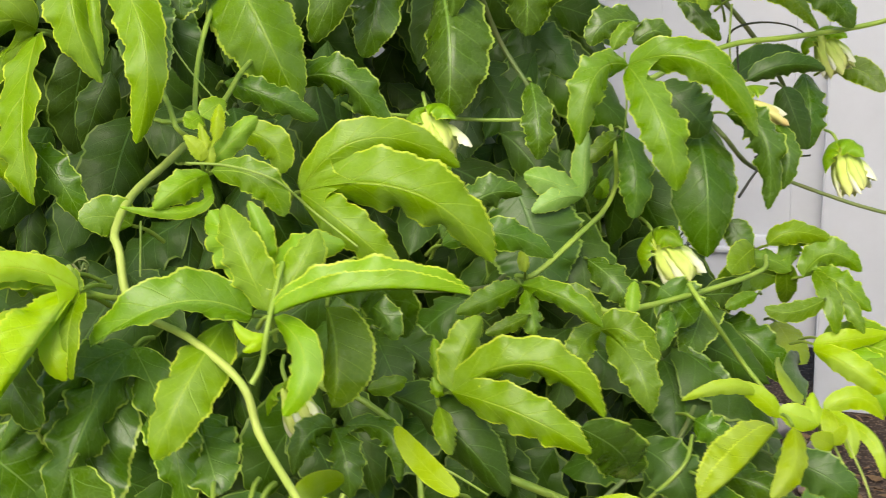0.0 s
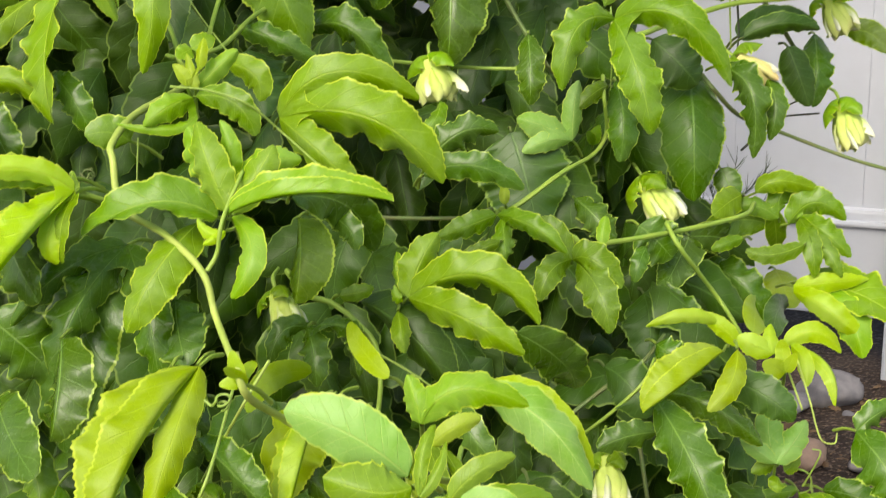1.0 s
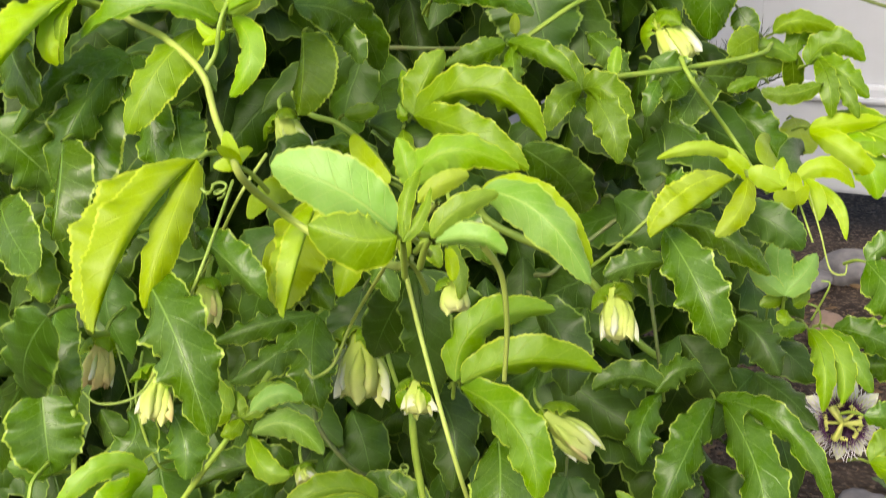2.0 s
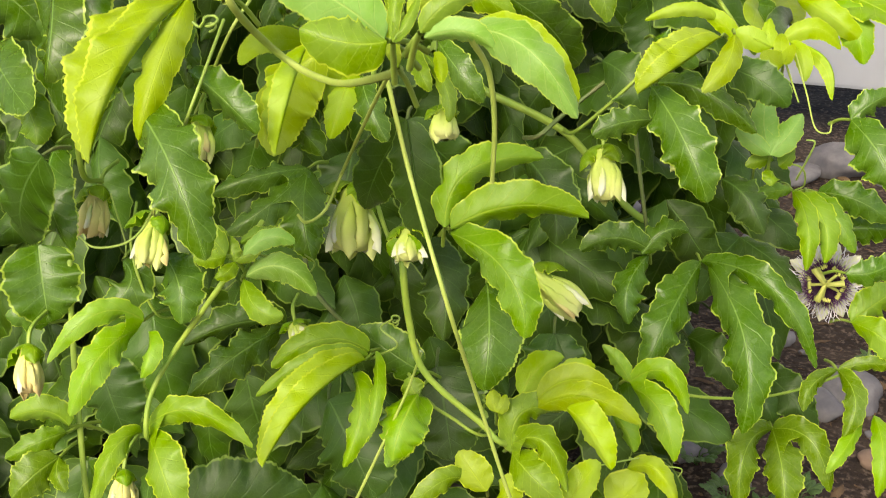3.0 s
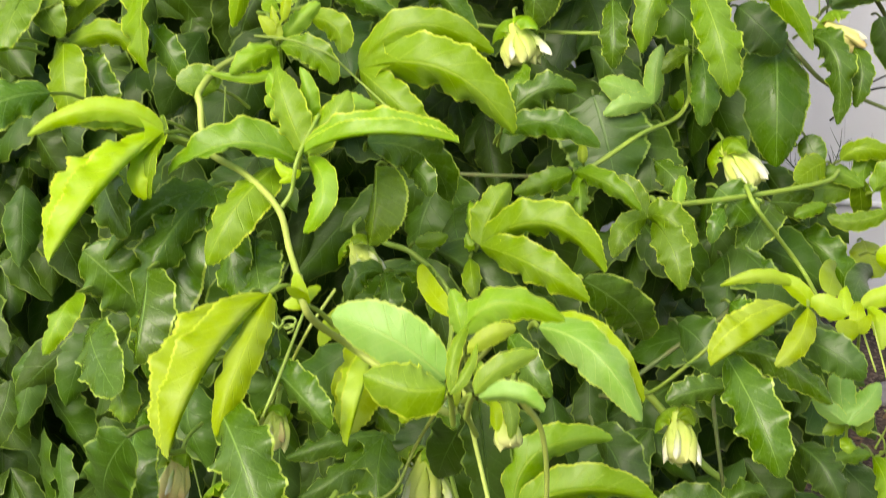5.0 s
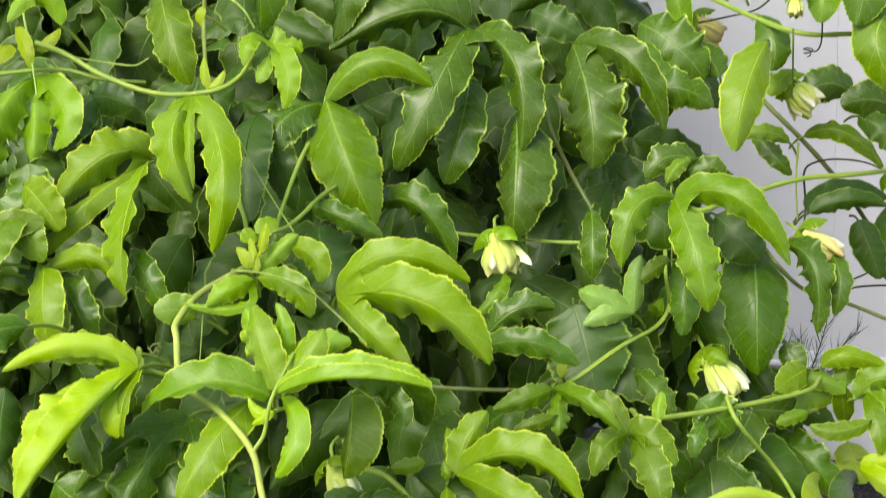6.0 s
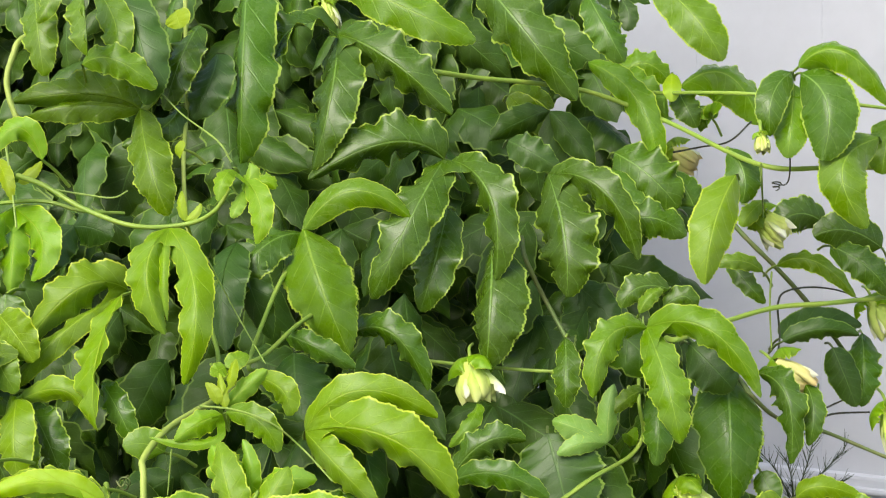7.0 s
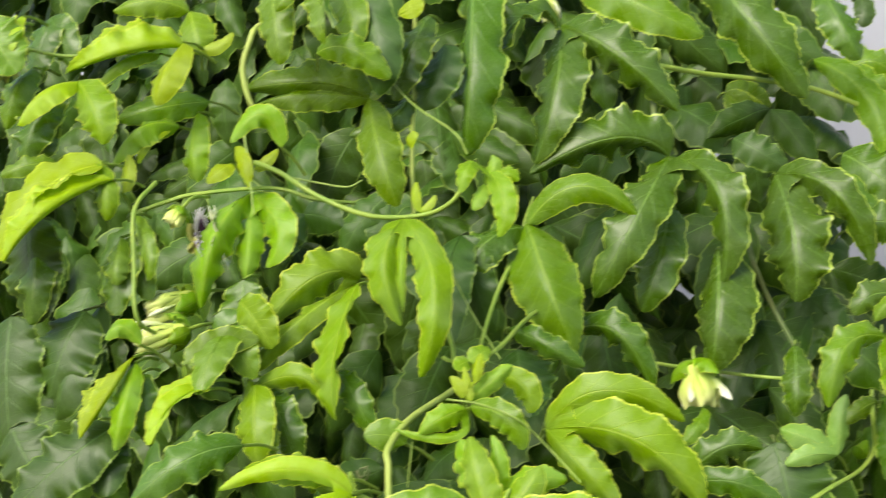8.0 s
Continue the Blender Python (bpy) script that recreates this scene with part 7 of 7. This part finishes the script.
tendril(left_shoot, [(-0.076, 0.527, 0.652), (-0.076, 0.455, 0.624), (-0.134, 0.535, 0.536), (-0.150, 0.532, 0.517), (-0.171, 0.530, 0.513), (-0.182, 0.533, 0.519)], 0.0019, 0, 0.0026, TENDRIL)
tendril(near_shoot, [(-0.079, 0.484, 0.662), (-0.075, 0.482, 0.660), (-0.071, 0.479, 0.664)], 0.0017, 2, 0.0040, TENDRIL)
tendril(low_shoot, [(-0.000, 0.620, 0.564), (-0.002, 0.652, 0.534), (-0.007, 0.659, 0.523), (-0.018, 0.665, 0.518)], 0.0015, 3, 0.0037, TENDRIL)
tendril(left_shoot, [(-0.086, 0.580, 0.487), (-0.073, 0.594, 0.477), (-0.065, 0.617, 0.458), (-0.060, 0.617, 0.465), (-0.065, 0.612, 0.473)], 0.0015, 0, 0.0037, TENDRIL)
tendril(flower_shoot, [(0.266, 0.844, 0.454), (0.283, 0.835, 0.453), (0.287, 0.840, 0.437), (0.280, 0.848, 0.428)], 0.0018, 0, 0.0036, TENDRIL)
tendril(flower_shoot, [(0.278, 0.824, 0.447), (0.284, 0.810, 0.472), (0.287, 0.808, 0.484), (0.281, 0.810, 0.485)], 0.0017, 0, 0.0035, TENDRIL)
tendril(flower_shoot, [(0.255, 0.908, 0.425), (0.254, 0.922, 0.396), (0.243, 0.925, 0.382)], 0.0024, 0, 0.0039, TENDRIL)
tendril(side_shoot, [(0.275, 0.860, 0.538), (0.280, 0.821, 0.518), (0.286, 0.806, 0.496), (0.296, 0.804, 0.493), (0.298, 0.807, 0.500)], 0.0017, 0, 0.0035, STEM_PALE)
tendril(side_shoot, [(0.264, 0.878, 0.542), (0.271, 0.850, 0.522), (0.276, 0.831, 0.508)], 0.0022, 0, 0.0035, STEM_PALE)
tendril(low_shoot, [(0.083, 0.618, 0.303), (0.115, 0.630, 0.301), (0.158, 0.643, 0.304)], 0.0016, 0, 0.0032, TENDRIL)
tendril(left_shoot, [(-0.183, 0.591, 0.523), (-0.171, 0.574, 0.499), (-0.169, 0.568, 0.490)], 0.0014, 0, 0.0029, TENDRIL)
tendril(low_shoot, [(0.151, 0.662, 0.291), (0.174, 0.661, 0.286), (0.189, 0.661, 0.284), (0.187, 0.660, 0.277)], 0.0012, 0, 0.0033, TENDRIL)
tendril(low_shoot, [(-0.028, 0.638, 0.383), (-0.010, 0.632, 0.396), (-0.022, 0.637, 0.406), (-0.013, 0.634, 0.415)], 0.0016, 2, 0.0031, TENDRIL)
tendril(near_shoot, [(0.051, 0.418, 0.678), (0.022, 0.466, 0.636), (-0.032, 0.602, 0.538), (-0.040, 0.579, 0.520), (-0.049, 0.564, 0.517), (-0.054, 0.562, 0.523)], 0.0025, 0, 0.0025, STEM_PALE)
tendril(near_shoot, [(0.084, 0.300, 0.703), (0.089, 0.311, 0.688), (0.090, 0.319, 0.665), (0.088, 0.325, 0.639)], 0.0026, 0, 0.0022, STEM_PALE)
bud(middle_shoot, (-0.018, 0.971, 0.761), (-0.009, 0.964, 0.724), 0.0396, 0, label="closed pale green passion flower with cream petal tips")
bud(crown_shoot, (0.145, 1.235, 0.932), (0.177, 1.235, 0.911), 0.0304, 0.6, label="fading yellow-green closed passion flower with brown tips")
bud(fence_shoot, (0.229, 1.107, 0.877), (0.259, 1.107, 0.850), 0.0326, 0, label="closed pale green passion flower with cream petal tips")
bud(fence_shoot, (0.245, 1.079, 0.741), (0.277, 1.079, 0.716), 0.0321, 1, label="withered tan and yellow closed passion flower")
bud(fence_shoot, (0.230, 0.976, 0.953), (0.231, 0.970, 0.937), 0.0149, 0, label="closed pale green passion flower with cream petal tips")
bud(high_shoot, (-0.184, 1.128, 1.095), (-0.175, 1.123, 1.063), 0.0191, 0, label="closed pale green passion flower with cream petal tips")
bud(yellow_shoot, (-0.371, 0.750, 0.839), (-0.405, 0.733, 0.825), 0.0252, 0, label="closed pale green passion flower with cream petal tips")
bud(yellow_shoot, (-0.364, 0.723, 0.818), (-0.396, 0.707, 0.808), 0.0244, 0, label="closed pale green passion flower with cream petal tips")
bud(yellow_shoot, (-0.379, 0.749, 0.906), (-0.385, 0.742, 0.894), 0.0170, 0, label="closed pale green passion flower with cream petal tips")
bud(yellow_shoot, (-0.518, 0.739, 1.041), (-0.518, 0.730, 1.006), 0.0217, 0.2, label="fading yellow-green closed passion flower with brown tips")
bud(side_shoot, (0.161, 0.995, 0.650), (0.188, 0.983, 0.612), 0.0367, 0, label="closed pale green passion flower with cream petal tips")
bud(fence_shoot, (0.354, 1.158, 0.684), (0.370, 1.143, 0.640), 0.0358, 0, label="closed pale green passion flower with cream petal tips")
bud(fence_shoot, (0.346, 1.208, 0.780), (0.364, 1.195, 0.743), 0.0342, 0, label="closed pale green passion flower with cream petal tips")
bud(middle_shoot, (-0.108, 0.753, 0.628), (-0.095, 0.742, 0.601), 0.0275, 0, label="closed pale green passion flower with cream petal tips")
bud(left_shoot, (-0.045, 0.688, 0.489), (-0.045, 0.664, 0.448), 0.0388, 0, label="closed pale green passion flower with cream petal tips")
bud(flower_shoot, (0.128, 0.820, 0.472), (0.131, 0.799, 0.434), 0.0294, 0.2, label="fading yellow-green closed passion flower with brown tips")
bud(low_shoot, (0.075, 0.785, 0.380), (0.114, 0.772, 0.350), 0.0269, 0.35, label="fading yellow-green closed passion flower with brown tips")
bud(left_shoot, (-0.194, 0.598, 0.522), (-0.197, 0.580, 0.496), 0.0225, 1, label="withered tan and yellow closed passion flower")
bud(left_shoot, (-0.144, 0.563, 0.519), (-0.148, 0.546, 0.493), 0.0236, 0.35, label="fading yellow-green closed passion flower with brown tips")
bud(near_shoot, (0.051, 0.461, 0.624), (0.053, 0.451, 0.610), 0.0172, 0.3, label="fading yellow-green closed passion flower with brown tips")
bud(pale_shoot, (-0.088, 0.504, 0.603), (-0.087, 0.491, 0.583), 0.0189, 0.35, label="fading yellow-green closed passion flower with brown tips")
bud(left_shoot, (-0.228, 0.533, 0.441), (-0.225, 0.517, 0.415), 0.0198, 0.6, label="fading yellow-green closed passion flower with brown tips")
bud(left_shoot, (-0.183, 0.543, 0.343), (-0.182, 0.529, 0.322), 0.0202, 0.6, label="fading yellow-green closed passion flower with brown tips")
bud(flower_shoot, (0.193, 0.824, 0.473), (0.188, 0.811, 0.455), 0.0204, 0.3, label="fading yellow-green closed passion flower with brown tips")
bud(low_shoot, (0.005, 0.614, 0.491), (0.005, 0.601, 0.473), 0.0218, 0, label="closed pale green passion flower with cream petal tips")
bud(left_shoot, (-0.099, 0.696, 0.377), (-0.094, 0.689, 0.367), 0.0203, 0, label="closed pale green passion flower with cream petal tips")
open_flower(yellow_shoot, (-0.364, 0.768, 0.882), (-0.900, -0.250, -0.200), 0.0264)
open_flower(flower_shoot, (0.316, 0.863, 0.340), (-0.250, -0.900, 0.280), 0.0340)


# ---- small growth by the fence and on the soil ----
NEEDLE = plain_material("needle_dark", (0.030, 0.050, 0.020), (0.055, 0.075, 0.030), 0.55, 120, 0.2, 0.0003)
SPRIG_AT = (0.314, 1.939, 0.339)
sprig = thing("juniper_sprig", SPRIG_AT, "dark needled juniper twig at the foot of the fence", "shrub")
rng = random.Random(77)
for lean in (-28, -8, 14, 36, 58):
    base = Vector(SPRIG_AT)
    way = Vector((math.sin(radians(lean)), -0.15, math.cos(radians(lean)) * 0.9))
    reach = rng.uniform(0.08, 0.13)
    path = smooth_path([base, base + way * reach * 0.5 + Vector((0.004, 0, 0.006)), base + way * reach], 5)
    twig = hang("twig", mesh_from("twig", [tube([p - base for p in path], 0.0013, 0.0007, 5)], NEEDLE), sprig, base)
    sheets = []
    for p in path[1:]:
        for k in range(3):
            turn = rng.uniform(-1.1, 1.1)
            out = (way + Vector((math.sin(turn), rng.uniform(-0.6, 0.6), math.cos(turn) * 0.3)) * 0.9).normalized() * rng.uniform(0.018, 0.034)
            sheets.append(tube([p - base, p - base + out * 0.5, p - base + out + Vector((0, 0, 0.002))], 0.0007, 0.0003, 4))
    tagged(hang("needles", mesh_from("needles", sheets, NEEDLE), twig, base), kind="stuff")
stem(sprig, [(SPRIG_AT[0] - 0.01, SPRIG_AT[1], -0.06), (SPRIG_AT[0] - 0.012, SPRIG_AT[1], SPRIG_AT[2] * 0.5), SPRIG_AT], 0.004, material=STEM_OLD, name="woody_stem")

WEED = leaf_material("weed_leaf", (0.09, 0.16, 0.045), (0.16, 0.25, 0.08), (0.14, 0.22, 0.06), 0.55, 0.2)


def weed(x, y, size, seed):
    """A low rosette of soft lobed leaves."""
    rng = random.Random(seed)
    low = ground_height(x, y)
    plant = thing("weed", (x, y, low), "low grey-green weed with soft lobed leaves on the soil", "weed", "weeds on the soil")
    for k in range(6):
        g = 6.2832 * (k + rng.uniform(-0.2, 0.2)) / 6
        base = Vector((x, y, low + 0.012))
        sheets = []
        for turn in (-0.7, 0.0, 0.7):
            way = Vector((math.cos(g + turn), math.sin(g + turn), 0.35)) * size * (1.0 if turn == 0 else 0.7)
            start = Vector((math.cos(g), math.sin(g), 0.4)) * size * 0.5
            sheets.append(lobe(start, start + way, size * 0.5, 0, 0.1, 0, 15, teeth=5, toward=Vector((0, -0.2, 1)), seed=seed + k))
        sheets.append(tube([Vector((0, 0, -0.015)), Vector((math.cos(g), math.sin(g), 0.4)) * size * 0.25, Vector((math.cos(g), math.sin(g), 0.4)) * size * 0.52], 0.0009, 0.0007, 5))
        hang("leaf", mesh_from("leaf", sheets, WEED), plant, base)


for k, (x, y, size) in enumerate(((0.235, 1.085, 0.024), (0.262, 1.015, 0.020), (0.335, 1.02, 0.022), (0.30, 0.985, 0.02), (0.47, 1.33, 0.018), (0.56, 1.18, 0.016), (0.10, 1.2, 0.02))):
    weed(x, y, size, 300 + k)
